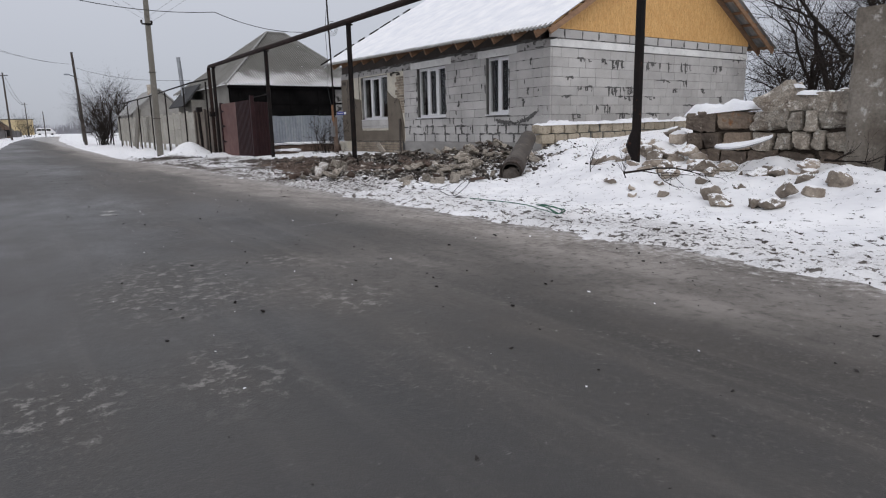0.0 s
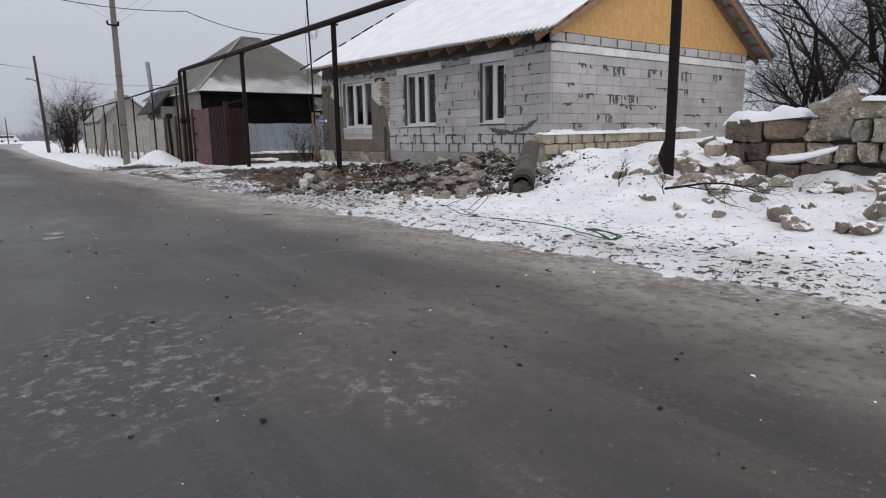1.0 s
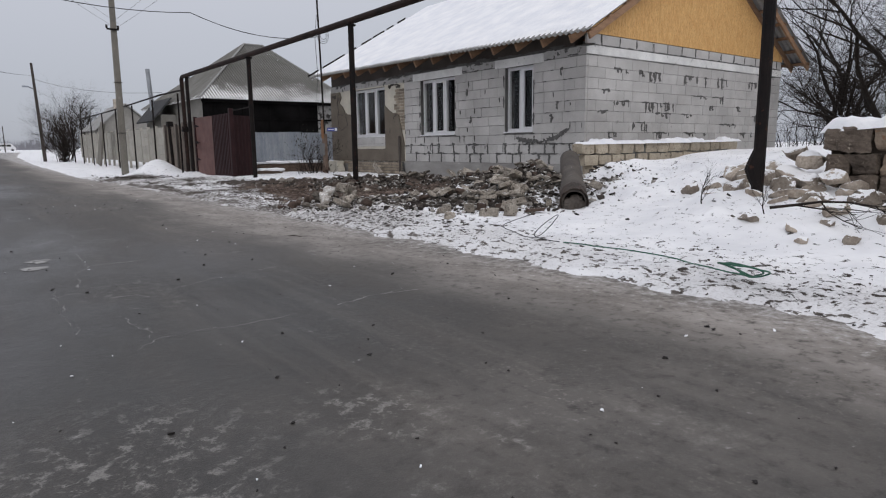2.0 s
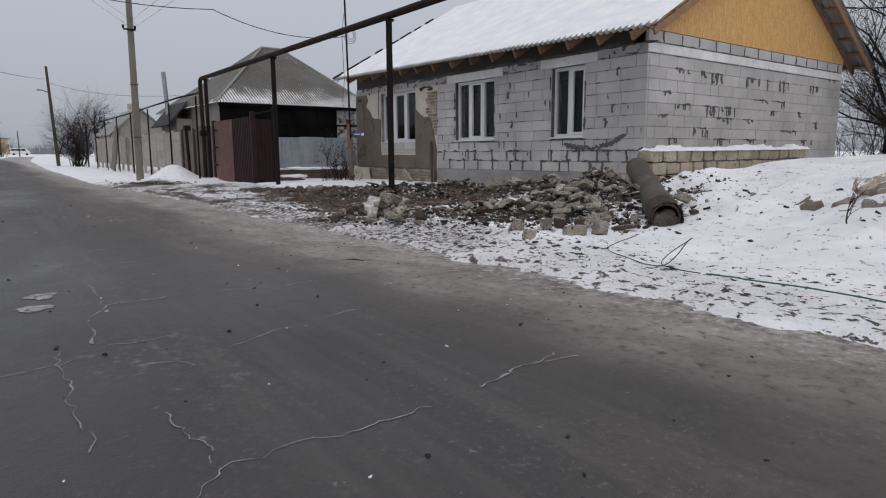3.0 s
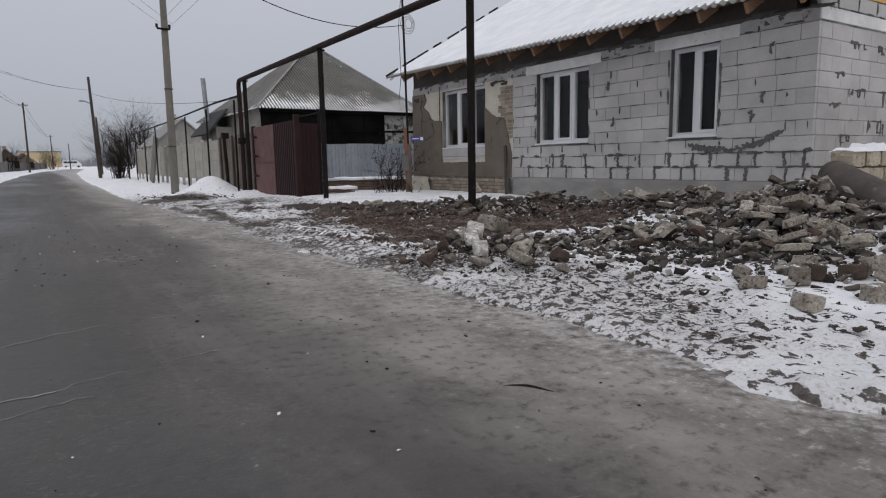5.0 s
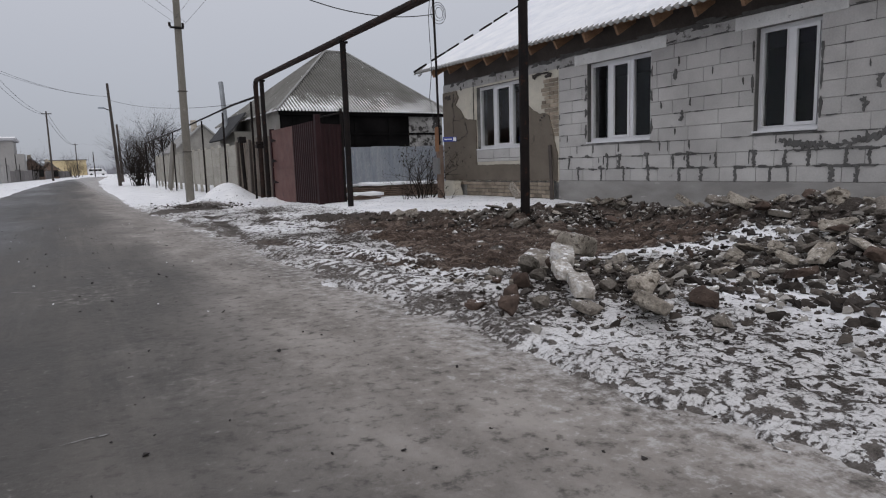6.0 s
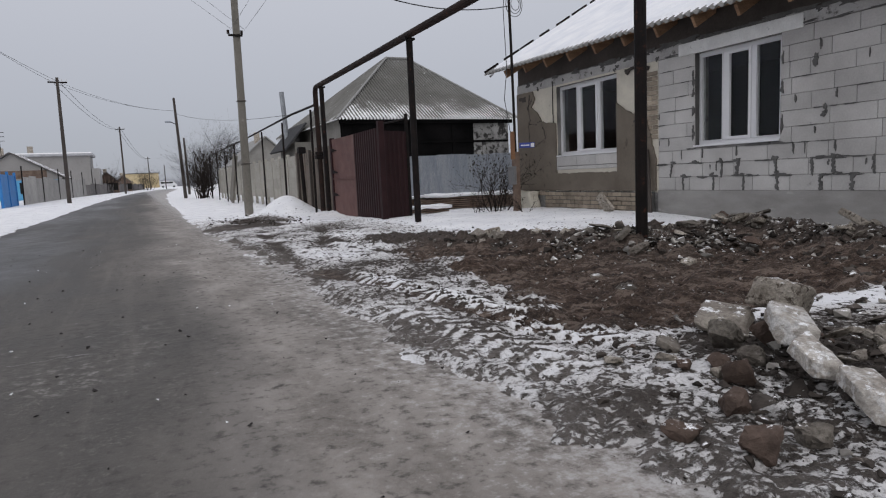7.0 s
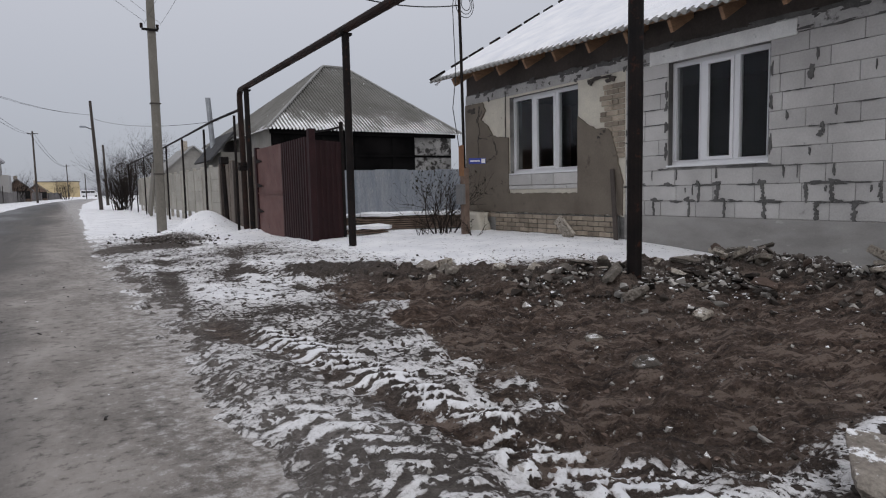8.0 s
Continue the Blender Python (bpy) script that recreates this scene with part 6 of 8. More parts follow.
part("wall", boxes((0, 12.5, 0, 8, -1, 5.6)), mat("ochre_render", (0.5, 0.4, 0.23), (0.55, 0.45, 0.28), scale=0.5, fine=8, bump=0.05), yellow)
part("roof", boxes((-0.4, 12.9, -0.4, 8.4, 5.6, 5.9), bevel=0.1), M_ROOF_SNOWY, yellow)
gable_house("grey-roofed house behind the concrete fence", 11.8, 17.0, 72, 80, 3.0, 5.3, M_DULL_WALL, M_SLATE, "houses beyond the fence")

# ---- van parked at the far bend ----
van = thing("van", "white passenger van parked at the far end of the street", "van", at=(12.6, 232, float(ground_z(12.6, 232))))
bm = bmesh.new()
prof = [(-2.6, 0.35), (2.5, 0.35), (2.6, 0.9), (2.2, 1.15), (1.55, 1.95), (1.2, 2.15), (-2.4, 2.2), (-2.6, 2.0)]
v0, v1 = [bm.verts.new((a, -0.95, b)) for a, b in prof], [bm.verts.new((a, 0.95, b)) for a, b in prof]
bm.faces.new(v0)
bm.faces.new(v1[::-1])
for i in range(len(prof)):
    j = (i + 1) % len(prof)
    bm.faces.new((v0[j], v0[i], v1[i], v1[j]))
bmesh.ops.bevel(bm, geom=list(bm.edges), offset=0.08, segments=2, affect="EDGES")
part("body", bm, M_PVC, van, "white painted body")
for a, b in ((-2.3, -1.2), (-1.1, 0.1), (0.2, 1.3)):
    part("side_window", boxes((a, b, -0.97, -0.93, 1.3, 1.9), bevel=0.015), M_BLACK, van)
for a in (-1.7, 1.6):
    for b in (-0.85, 0.85):
        part("wheel", bar([(a, b - 0.1, 0.33), (a, b + 0.1, 0.33)], 0.33, 14), M_BLACK, van)
shrub(6.95, 57.2, 3.3, 1.5, 26, 90, "dense bare reddish shrub by the street", "street shrubs", twig=0.013)
shrub(7.5, 60.2, 3.2, 1.5, 20, 91, "dense bare reddish shrub by the street", "street shrubs", twig=0.013)
shrub(5.1, 150, 4.0, 3.5, 16, 93, "bare brown shrub by the far fence", "street shrubs", twig=0.02)
shrub(-1.2, 112, 3.4, 3.5, 14, 94, "bare brown shrub by the far fence", "street shrubs", twig=0.02)
for n, (x, y, h) in enumerate(((13.5, 92, 8), (16, 110, 9), (11.8, 100, 7), (18, 140, 11), (15.5, 160, 10), (22, 170, 12))):
    bare_tree(x, y, h, 120 + n, group="bare trees down the street", depth=4)


def far_woods():
    """A low band of bare trees along the horizon."""
    rnd = random.Random(77)
    vs, fs = [], []
    for k in range(2600):
        x = rnd.uniform(-190, 260)
        y = 330 + 60 * rnd.random() + 0.2 * abs(x)
        h = rnd.uniform(3, 9) * (0.7 + 0.5 * noise.noise(Vector((x * 0.03, 1, 2))))
        z0 = float(rise(y))
        for j in range(2):
            dx, w = rnd.uniform(-2, 2), rnd.uniform(0.1, 0.45)
            i = len(vs)
            vs += [(x - w, y, z0 - 1), (x + w, y, z0 - 1), (x + dx, y + rnd.uniform(-1, 1), z0 + h)]
            fs.append((i, i + 1, i + 2))
    return (vs, [], fs)


woods = part("far_woods", far_woods(), mat("hazy_bare_woods", (0.2, 0.2, 0.22), (0.25, 0.25, 0.27), scale=0.05, fine=1, bump=0.0))
tagged(woods, "hazy band of bare woods on the horizon", "woods", kind="stuff")


# ---- rubble, stones and clods ----
def hull_rock(seed, flat=0.7, n=13, boxy=0.4):
    """Corners and faces of one angular broken stone, about one metre across."""
    rnd = random.Random(seed)
    bm = bmesh.new()
    for k in range(n):
        v = Vector((rnd.gauss(0, 1), rnd.gauss(0, 1), rnd.gauss(0, 1))).normalized()
        q = v / max(abs(v.x), abs(v.y), abs(v.z))
        v = v.lerp(q * 0.8, boxy) * 0.5 * rnd.uniform(0.85, 1.05)
        bm.verts.new((v.x, v.y * rnd.uniform(0.85, 1), v.z * flat))
    made = bmesh.ops.convex_hull(bm, input=list(bm.verts))
    junk = list({g for g in made["geom_interior"] + made["geom_unused"] if isinstance(g, bmesh.types.BMVert)})
    bmesh.ops.delete(bm, geom=junk, context="VERTS")
    return bm


def rock_mesh(seed, material, flat=0.7, boxy=0.4, rough=0.03):
    bm = hull_rock(seed, flat, 15, boxy)
    bmesh.ops.dissolve_limit(bm, angle_limit=radians(14), verts=list(bm.verts), edges=list(bm.edges))
    bmesh.ops.bevel(bm, geom=list(bm.edges), offset=0.02, segments=1, affect="EDGES", clamp_overlap=True)
    bmesh.ops.triangulate(bm, faces=list(bm.faces))
    for limit in (0.3, 0.16, 0.1):
        bmesh.ops.subdivide_edges(bm, edges=[e for e in bm.edges if e.calc_length() > limit], cuts=1)
        bmesh.ops.triangulate(bm, faces=list(bm.faces))
    for v in bm.verts:
        n = noise.noise(v.co * 3.5 + Vector((seed, 0, 0))) + 0.6 * noise.noise(v.co * 8) + 0.35 * noise.noise(v.co * 17)
        v.co += v.co.normalized() * rough * 2.9 * (n + 0.45 * noise.noise(v.co * 31))
    bm.normal_update()
    me = bpy.data.meshes.new("rubble_stone")
    bm.to_mesh(me)
    bm.free()
    me.materials.append(material)
    me.polygons.foreach_set("use_smooth", [True] * len(me.polygons))
    me.set_sharp_from_angle(angle=radians(32))
    return me


M_ROCK_SNOWY = mat("snow_covered_stone", (0.41, 0.355, 0.295), (0.23, 0.19, 0.155), (0.45, 0.41, 0.36), scale=7, fine=45, bump=1.0, depth=0.015, vary=0.4, snow=0.62, spec=0.1, drift=0.8)
GREY_ROCKS = [rock_mesh(200 + k, M_ROCK, 0.65) for k in range(8)]
PALE_ROCKS = [rock_mesh(220 + k, M_ROCK_PALE, 0.6, 0.7, 0.02) for k in range(6)]
SNOWY_ROCKS = [rock_mesh(260 + k, M_ROCK_SNOWY, 0.75, 0.6, 0.014) for k in range(6)]
BROWN_ROCKS = [rock_mesh(240 + k, M_ROCK_BROWN, 0.7, 0.75, 0.016) for k in range(4)]
rng = random.Random(12)


def stone(meshes, x, y, size, label, group, sink=0.3, stretch=(1, 1, 1), turn=None, lift=0.0):
    me = meshes[rng.randrange(len(meshes))]
    size *= 0.84 if group == NEAR else 1
    z = float(ground_z(x, y)) + size * 0.3 * stretch[2] - sink * size * 0.3 + lift
    rot = turn or (rng.uniform(-18, 18), rng.uniform(-18, 18), rng.uniform(0, 360))
    ob = share("rubble_stone", me, pose(x, y, z, *rot) @ Matrix.Diagonal((size * stretch[0], size * stretch[1], size * stretch[2], 1)))
    return tagged(ob, label, "stone", group)


def slab_rock(seed, material):
    """A broken slab with flat faces, chipped edges and split sides, about one metre long."""
    r = random.Random(seed)
    bm = boxes((-0.5, 0.5, -0.36, 0.36, -0.17, 0.17))
    bmesh.ops.subdivide_edges(bm, edges=list(bm.edges), cuts=8, use_grid_fill=True)
    skew, cut = (r.uniform(-0.3, 0.3), r.uniform(-0.25, 0.25)), Vector((r.uniform(-1, 1), r.uniform(-1, 1), r.uniform(0.2, 0.8))).normalized()
    off = Vector((seed * 1.3, seed * 0.7, 2.0))
    for v in bm.verts:
        c = v.co.copy()
        u = Vector((abs(c.x) / 0.5, abs(c.y) / 0.36, abs(c.z) / 0.17))
        rim = sorted(u)[1]
        chip = max(0, rim - 0.72) * (0.25 + 0.5 * max(0, noise.noise(c * 5 + off)))
        c = c * (1 - chip) + Vector((skew[0] * c.z, skew[1] * c.z, 0.06 * c.x * skew[0]))
        over = c.dot(cut) - 0.3
        if over > 0:
            c -= cut * over * 0.85
        v.co = c + c.normalized() * (0.03 * noise.noise(c * 4 + off) + 0.018 * noise.noise(c * 13 + off) + 0.012 * noise.noise(c * 29 + off))
    bm.normal_update()
    me = bpy.data.meshes.new("rubble_stone")
    bm.to_mesh(me)
    bm.free()
    me.materials.append(material)
    me.polygons.foreach_set("use_smooth", [True] * len(me.polygons))
    me.set_sharp_from_angle(angle=radians(30))
    return me


PALE_SLABS = [slab_rock(400 + k, M_ROCK_PALE) for k in range(4)]
M_SLAB_DUSTED = mat("snow_dusted_slab", (0.43, 0.4, 0.36), (0.26, 0.23, 0.2), (0.56, 0.545, 0.525), scale=6, fine=45, bump=1.0, depth=0.015, vary=0.15, spots=0.5, snow=1.03, spec=0.1, grit=0.4)
SNOWY_SLABS = [slab_rock(430 + k, M_SLAB_DUSTED) for k in range(3)]
GREY_SLABS = [slab_rock(410 + k, M_ROCK) for k in range(3)]
NEAR = "stones beside the road"
# the loose group of stones beside the road
stone(BROWN_ROCKS, 4.20, 10.59, 0.21, "red-brown broken stone with one clean face", NEAR, 0.1, (1, 1, 1.1))
stone(BROWN_ROCKS, 4.13, 10.82, 0.19, "red-brown stone with snow on its top", NEAR, 0.3, (1.2, 0.9, 0.7))
stone(BROWN_ROCKS, 4.39, 10.85, 0.18, "red-brown stone with snow on its top", NEAR, 0.3)
stone(BROWN_ROCKS, 4.61, 10.99, 0.22, "tall grey-brown stone standing in the rubble", NEAR, 0.3, (0.9, 0.9, 1.1))
stone(GREY_ROCKS, 4.37, 10.55, 0.17, "grey rounded stone dusted with snow", NEAR, 0.2)
stone(SNOWY_SLABS, 4.68, 10.55, 0.3, "long pale slab under snow", NEAR, 0.1, (1.2, 0.7, 0.8), (8, -8, 55), 0.03)
stone(SNOWY_SLABS, 4.81, 10.85, 0.28, "long pale slab under snow", NEAR, 0.0, (1.15, 0.75, 0.8), (10, -12, 60), 0.05)
stone(SNOWY_SLABS, 5.01, 11.07, 0.29, "pale snowy block on top of the heap", NEAR, 0.0, (1.0, 0.9, 1.1), (14, -12, 50), 0.06)
stone(GREY_SLABS, 4.53, 10.33, 0.22, "flat grey slab tipped on the heap", NEAR, 0.4, (1.1, 1.0, 0.8), (16, 10, 20))
stone(PALE_SLABS, 4.65, 10.01, 0.31, "large pale angular boulder with a flat face", NEAR, 0.0, (1.1, 1.0, 0.8), (24, 12, 40), 0.03)
stone(PALE_ROCKS, 4.93, 10.29, 0.3, "large grey-brown boulder in the rubble", NEAR, 0.2, (1, 1, 0.9), None, 0.03)
stone(BROWN_ROCKS, 5.03, 9.99, 0.24, "large grey-brown boulder in the rubble", NEAR, 0.1, (1, 1, 1.1))
stone(GREY_ROCKS, 4.79, 10.17, 0.2, "grey broken stone in trampled snow", NEAR, 0.1)
stone(BROWN_ROCKS, 4.55, 9.79, 0.3, "dark flat slab in trampled snow", NEAR, 1.2, (1.1, 0.8, 0.3), (4, 6, 10))
stone(GREY_ROCKS, 4.83, 9.72, 0.2, "dark stone in trampled snow", NEAR, 0.4)
stone(PALE_ROCKS, 5.35, 10.75, 0.12, "small pale cut stone on the rubble", NEAR, 0.0, (1, 1, 1))
stone(GREY_ROCKS, 5.23, 10.42, 0.24, "grey broken stone in trampled snow", NEAR, 0.2, (1.2, 0.9, 0.6))
stone(GREY_SLABS, 5.25, 11.59, 0.38, "broad grey-brown slab with a broken edge", NEAR, 0.3, (1.05, 1.0, 0.6), (6, -8, 30), 0.05)
stone(PALE_SLABS, 5.55, 11.49, 0.34, "white chalky block beside the slab", NEAR, 0.1, (1.0, 1.2, 1.6), (8, 14, 20), 0.04)
stone(GREY_ROCKS, 4.95, 11.35, 0.25, "large grey-brown boulder in the rubble", NEAR, 0.1, (1, 1, 1.2))
stone(BROWN_ROCKS, 5.13, 11.27, 0.26, "large grey-brown boulder in the rubble", NEAR, 0.1, (0.9, 1, 1.2))
stone(PALE_ROCKS, 4.49, 11.55, 0.18, "pale stone dusted with snow", NEAR, 0.4, (1.2, 0.8, 0.6))
stone(GREY_SLABS, 4.79, 11.52, 0.17, "dark tipped shard in the snow", NEAR, 0.2, (1.1, 1.0, 0.8), (25, 0, 40))
stone(PALE_ROCKS, 4.65, 11.39, 0.16, "pale stone dusted with snow", NEAR, 0.3, (1.2, 0.9, 0.6))
stone(BROWN_ROCKS, 4.59, 11.25, 0.11, "small red-brown stone with snow beside it", NEAR, 0.2)
stone(BROWN_ROCKS, 4.71, 11.17, 0.15, "small red-brown stone with snow beside it", NEAR, 0.2)
stone(PALE_ROCKS, 4.63, 11.09, 0.14, "pale stone dusted with snow", NEAR, 0.2)
stone(GREY_ROCKS, 4.85, 11.12, 0.17, "grey broken stone in trampled snow", NEAR, 0.2)
stone(GREY_SLABS, 5.9, 13.02, 0.18, "flat grey stone in the mud", NEAR, 0.4, (1.1, 1.0, 0.8))
stone(PALE_SLABS, 6.1, 13.6, 0.16, "flat pale stone in the mud", NEAR, 0.4, (1.1, 1.0, 0.8))
stone(PALE_ROCKS, 7.0, 10.98, 0.2, "pale angular stone on the rubble", NEAR, 0.1, (1, 1, 1))
stone(PALE_SLABS, 7.2, 13.6, 0.16, "flat pale stone in the mud", NEAR, 0.4, (1.1, 1.0, 0.8))
# cut blocks beside the pipe: place, long, deep and high, tilt, turn
CUT = [slab_rock(440 + k, M_ROCK_PALE) for k in range(4)]
CUT_DARK = slab_rock(450, M_ROCK_BROWN)
BY_PIPE = "blocks beside the pipe"
for x, y, lift, size, tilt, turn, kind in ((5.46, 7.9, 0.06, (0.3, 0.2, 0.14), 4, 140, 0), (5.62, 8.45, 0.08, (0.17, 0.15, 0.16), 3, 35, 1), (6.3, 8.85, 0.16, (0.3, 0.18, 0.07), 8, 130, 2), (5.02, 8.1, 0.04, (0.2, 0.14, 0.13), 12, 60, 3), (5.27, 8.55, 0.05, (0.2, 0.15, 0.11), 10, 110, 1),
                                           (6.25, 8.25, 0.14, (0.34, 0.15, 0.12), 22, 150, 3), (5.7, 7.78, 0.07, (0.16, 0.16, 0.2), 18, 80, 2), (6.78, 8.16, 0.1, (0.11, 0.1, 0.12), 6, 50, 0), (5.95, 8.1, 0.1, (0.2, 0.15, 0.13), 25, 20, 1), (6.0, 8.6, 0.12, (0.22, 0.15, 0.1), 15, 75, 0),
                                           (6.5, 8.5, 0.24, (0.26, 0.16, 0.1), 24, 100, 3), (6.75, 8.75, 0.26, (0.28, 0.18, 0.12), 28, 30, 2), (6.9, 9.15, 0.26, (0.24, 0.16, 0.1), 20, 160, 1), (6.45, 9.1, 0.2, (0.24, 0.2, 0.06), 16, 15, 0), (7.3, 9.35, 0.2, (0.34, 0.2, 0.1), 26, 70, 2), (5.5, 8.75, 0.06, (0.16, 0.13, 0.1), 14, 10, 3)):
    ob = share("cut_block", CUT[kind], pose(x, y, float(ground_z(x, y)) + lift * 0.8, tilt, tilt * 0.5, turn) @ Matrix.Diagonal((size[0] * 0.76, size[1] * 1.06, size[2] * 2.2, 1)))
    tagged(ob, "pale broken building block on the rubble heap", "block", BY_PIPE)
for x, y, lift, size, tilt, turn in ((6.2, 7.87, 0.04, (0.32, 0.2, 0.06), 6, 150), (5.85, 8.47, 0.07, (0.17, 0.15, 0.14), 8, 40), (6.1, 8.35, 0.06, (0.2, 0.16, 0.13), 12, 100)):
    ob = share("cut_block", CUT_DARK, pose(x, y, float(ground_z(x, y)) + lift * 0.8, tilt, tilt * 0.5, turn) @ Matrix.Diagonal((size[0] * 0.76, size[1] * 1.06, size[2] * 2.2, 1)))
    tagged(ob, "dark damp slab at the foot of the rubble heap", "block", BY_PIPE)
# stones at the foot of the ruined wall
WALLFOOT = "fallen stones before the ruined wall"
for x, y, s, high, sink, lift in ((6.2, 3.8, 0.29, 1.1, 0.8, 0), (5.99, 3.58, 0.3, 0.9, 0.8, 0), (5.9, 3.47, 0.2, 0.8, 0.6, 0), (6.06, 4.29, 0.16, 0.9, 0.7, 0), (6.23, 5.2, 0.2, 0.9, 0.6, 0), (6.17, 4.77, 0.17, 0.8, 0.7, 0), (6.7, 4.65, 0.26, 0.8, 0.7, 0), (6.33, 3.07, 0.22, 1.3, 0.3, 0), (6.85, 2.83, 0.22, 1.3, 0.5, 0), (5.97, 3.03, 0.26, 0.7, 0.3, 0), (5.94, 3.18, 0.15, 1.2, 0.3, 0),
                                  (7.35, 5.35, 0.42, 0.6, 0.5, 0.02), (7.6, 5.3, 0.3, 0.9, 0.5, 0.04), (7.75, 5.5, 0.36, 0.8, 0.4, 0.08), (7.85, 5.75, 0.38, 0.8, 0.5, 0.08), (7.95, 5.4, 0.32, 0.9, 0.3, 0.16), (8.05, 5.6, 0.32, 0.8, 0.3, 0.18), (7.7, 5.95, 0.32, 0.8, 0.6, 0.02), (7.95, 6.1, 0.34, 0.8, 0.6, 0.04), (7.3, 4.55, 0.36, 0.5, 0.3, 0.06), (7.5, 4.8, 0.28, 0.9, 0.4, 0.03), (7.65, 5.05, 0.32, 0.9, 0.3, 0.06), (7.2, 4.95, 0.24, 0.8, 0.5, 0.0), (7.4, 3.75, 0.26, 0.8, 0.4, 0.02), (7.55, 3.45, 0.26, 0.9, 0.4, 0.02), (7.3, 3.3, 0.2, 0.8, 0.5, 0)):
    stone(SNOWY_ROCKS, x, y, s * 1.1, "tan fallen stone with snow on its top", WALLFOOT, sink, (1, 1, high), None, lift)
for x, y, s, kind in ((7.35, 5.0, 0.34, 0), (7.2, 4.6, 0.3, 1), (7.45, 4.35, 0.32, 0), (7.3, 3.9, 0.26, 1), (7.55, 5.45, 0.36, 0), (7.75, 5.75, 0.42, 0), (7.45, 5.95, 0.3, 1), (7.9, 6.15, 0.36, 0), (7.1, 5.35, 0.24, 1), (6.9, 4.9, 0.2, 0), (7.5, 3.5, 0.28, 1),
                      (7.0, 3.2, 0.2, 0), (6.6, 3.7, 0.14, 1), (8.6, 9.3, 0.36, 1), (8.3, 8.8, 0.2, 0), (7.6, 6.6, 0.3, 0), (8.0, 6.9, 0.26, 1), (7.15, 5.05, 0.3, 1), (7.3, 5.65, 0.26, 0), (7.6, 5.2, 0.3, 1), (7.45, 4.85, 0.2, 0), (7.05, 4.35, 0.22, 0), (7.25, 4.15, 0.18, 1),
                      (7.55, 3.85, 0.22, 0), (6.8, 4.3, 0.16, 1), (6.4, 4.6, 0.14, 0), (7.7, 6.0, 0.3, 1), (7.55, 6.3, 0.24, 0), (7.2, 6.1, 0.2, 1), (6.0, 3.2, 0.14, 0), (5.9, 4.6, 0.12, 0), (6.5, 2.9, 0.22, 1), (6.9, 2.8, 0.3, 0)):
    stone(SNOWY_ROCKS, x, y, s * 1.15, "snow-dusted fallen stone before the ruined wall", WALLFOOT, 0.9)
scrap = thing("roof_sheet_piece", "curved scrap sheet covered with snow on the stones", "scrap", at=(7.4, 4.15, 0.58))
scrap.rotation_euler = (radians(-1), radians(-16), radians(6))
for piece_name, thick, lift, stuff in (("sheet", 0.012, 0.0, M_SLATE), ("snow_cap", 0.022, 0.013, M_SNOW)):
    bm = boxes((-0.12, 0.12, -0.34, 0.34, lift, lift + thick))
    bmesh.ops.subdivide_edges(bm, edges=list(bm.edges), cuts=9, use_grid_fill=True)
    for v in bm.verts:
        v.co.z += 0.3 * v.co.y ** 2 - 0.16 * v.co.y + (0.012 * noise.noise(v.co * 9) if stuff is M_SNOW else 0)
        v.co.x *= (1 - 6.5 * v.co.y ** 2) * (0.94 if stuff is M_SNOW else 1)
    part(piece_name, bm, stuff, scrap, smooth=True)

# heaps of broken stone along the house
HEAPS = ((7.3, 9.3, 0.8, 0.6, 76), (7.9, 10.2, 0.6, 0.5, 40), (8.7, 11.3, 0.6, 0.8, 36), (9.2, 12.9, 0.35, 0.8, 22), (8.9, 14.55, 0.7, 0.35, 26), (7.7, 14.7, 0.5, 0.35, 22), (6.7, 16.1, 0.4, 0.7, 14), (5.05, 10.75, 0.32, 0.4, 14), (6.5, 10.6, 0.9, 0.5, 26))
for cx, cy, sx, sy, n in HEAPS:
    for k in range(n):
        x, y = rng.gauss(cx, sx * 0.75), rng.gauss(cy, sy * 0.75)
        if x > 10.6 or x < 4.3:
            continue
        s = rng.uniform(0.08, 0.2) * (1.5 if rng.random() < 0.22 and cx > 6 else 1) * (1 if cx > 6 else 0.7)
        stone(rng.choice((GREY_ROCKS, GREY_SLABS, GREY_ROCKS, PALE_ROCKS, PALE_SLABS, PALE_SLABS, BROWN_ROCKS)), x, y, s, "broken building stone in the rubble heap", "rubble along the house", 0.2, (rng.uniform(0.9, 1.5), rng.uniform(0.7, 1), rng.uniform(0.35, 1.0)), (rng.uniform(-32, 32), rng.uniform(-32, 32), rng.uniform(0, 360)), rng.uniform(0, 0.09))


def scattered(count, place, sizes, seed, flat=(0.4, 1.0)):
    """Many small bits in one mesh; place() gives x, y or None."""
    protos = []
    for k in range(8):
        bm = hull_rock(300 + k, 0.7, 9)
        bmesh.ops.triangulate(bm, faces=list(bm.faces))
        protos.append((np.array([v.co for v in bm.verts]), [[v.index for v in f.verts] for f in bm.faces]))
        bm.free()
    r = random.Random(seed)
    vs, fs = [], []
    spots = [p for p in (place(r) for _ in range(count)) if p is not None]
    zs = ground_z(np.array([p[0] for p in spots]), np.array([p[1] for p in spots]))
    for (x, y), z in zip(spots, zs):
        v, f = protos[r.randrange(8)]
        s = sizes[0] * (sizes[1] / sizes[0]) ** (r.random() ** 1.6)
        m = np.array(Euler((r.uniform(-0.5, 0.5), r.uniform(-0.5, 0.5), r.uniform(0, 6.28))).to_matrix())
        i = len(vs)
        vs += ((v * (s, s * r.uniform(0.6, 1), s * r.uniform(*flat))) @ m.T + (x, y, z + s * 0.12)).tolist()
        fs += [[a + i for a in q] for q in f]
    return (vs, [], fs)


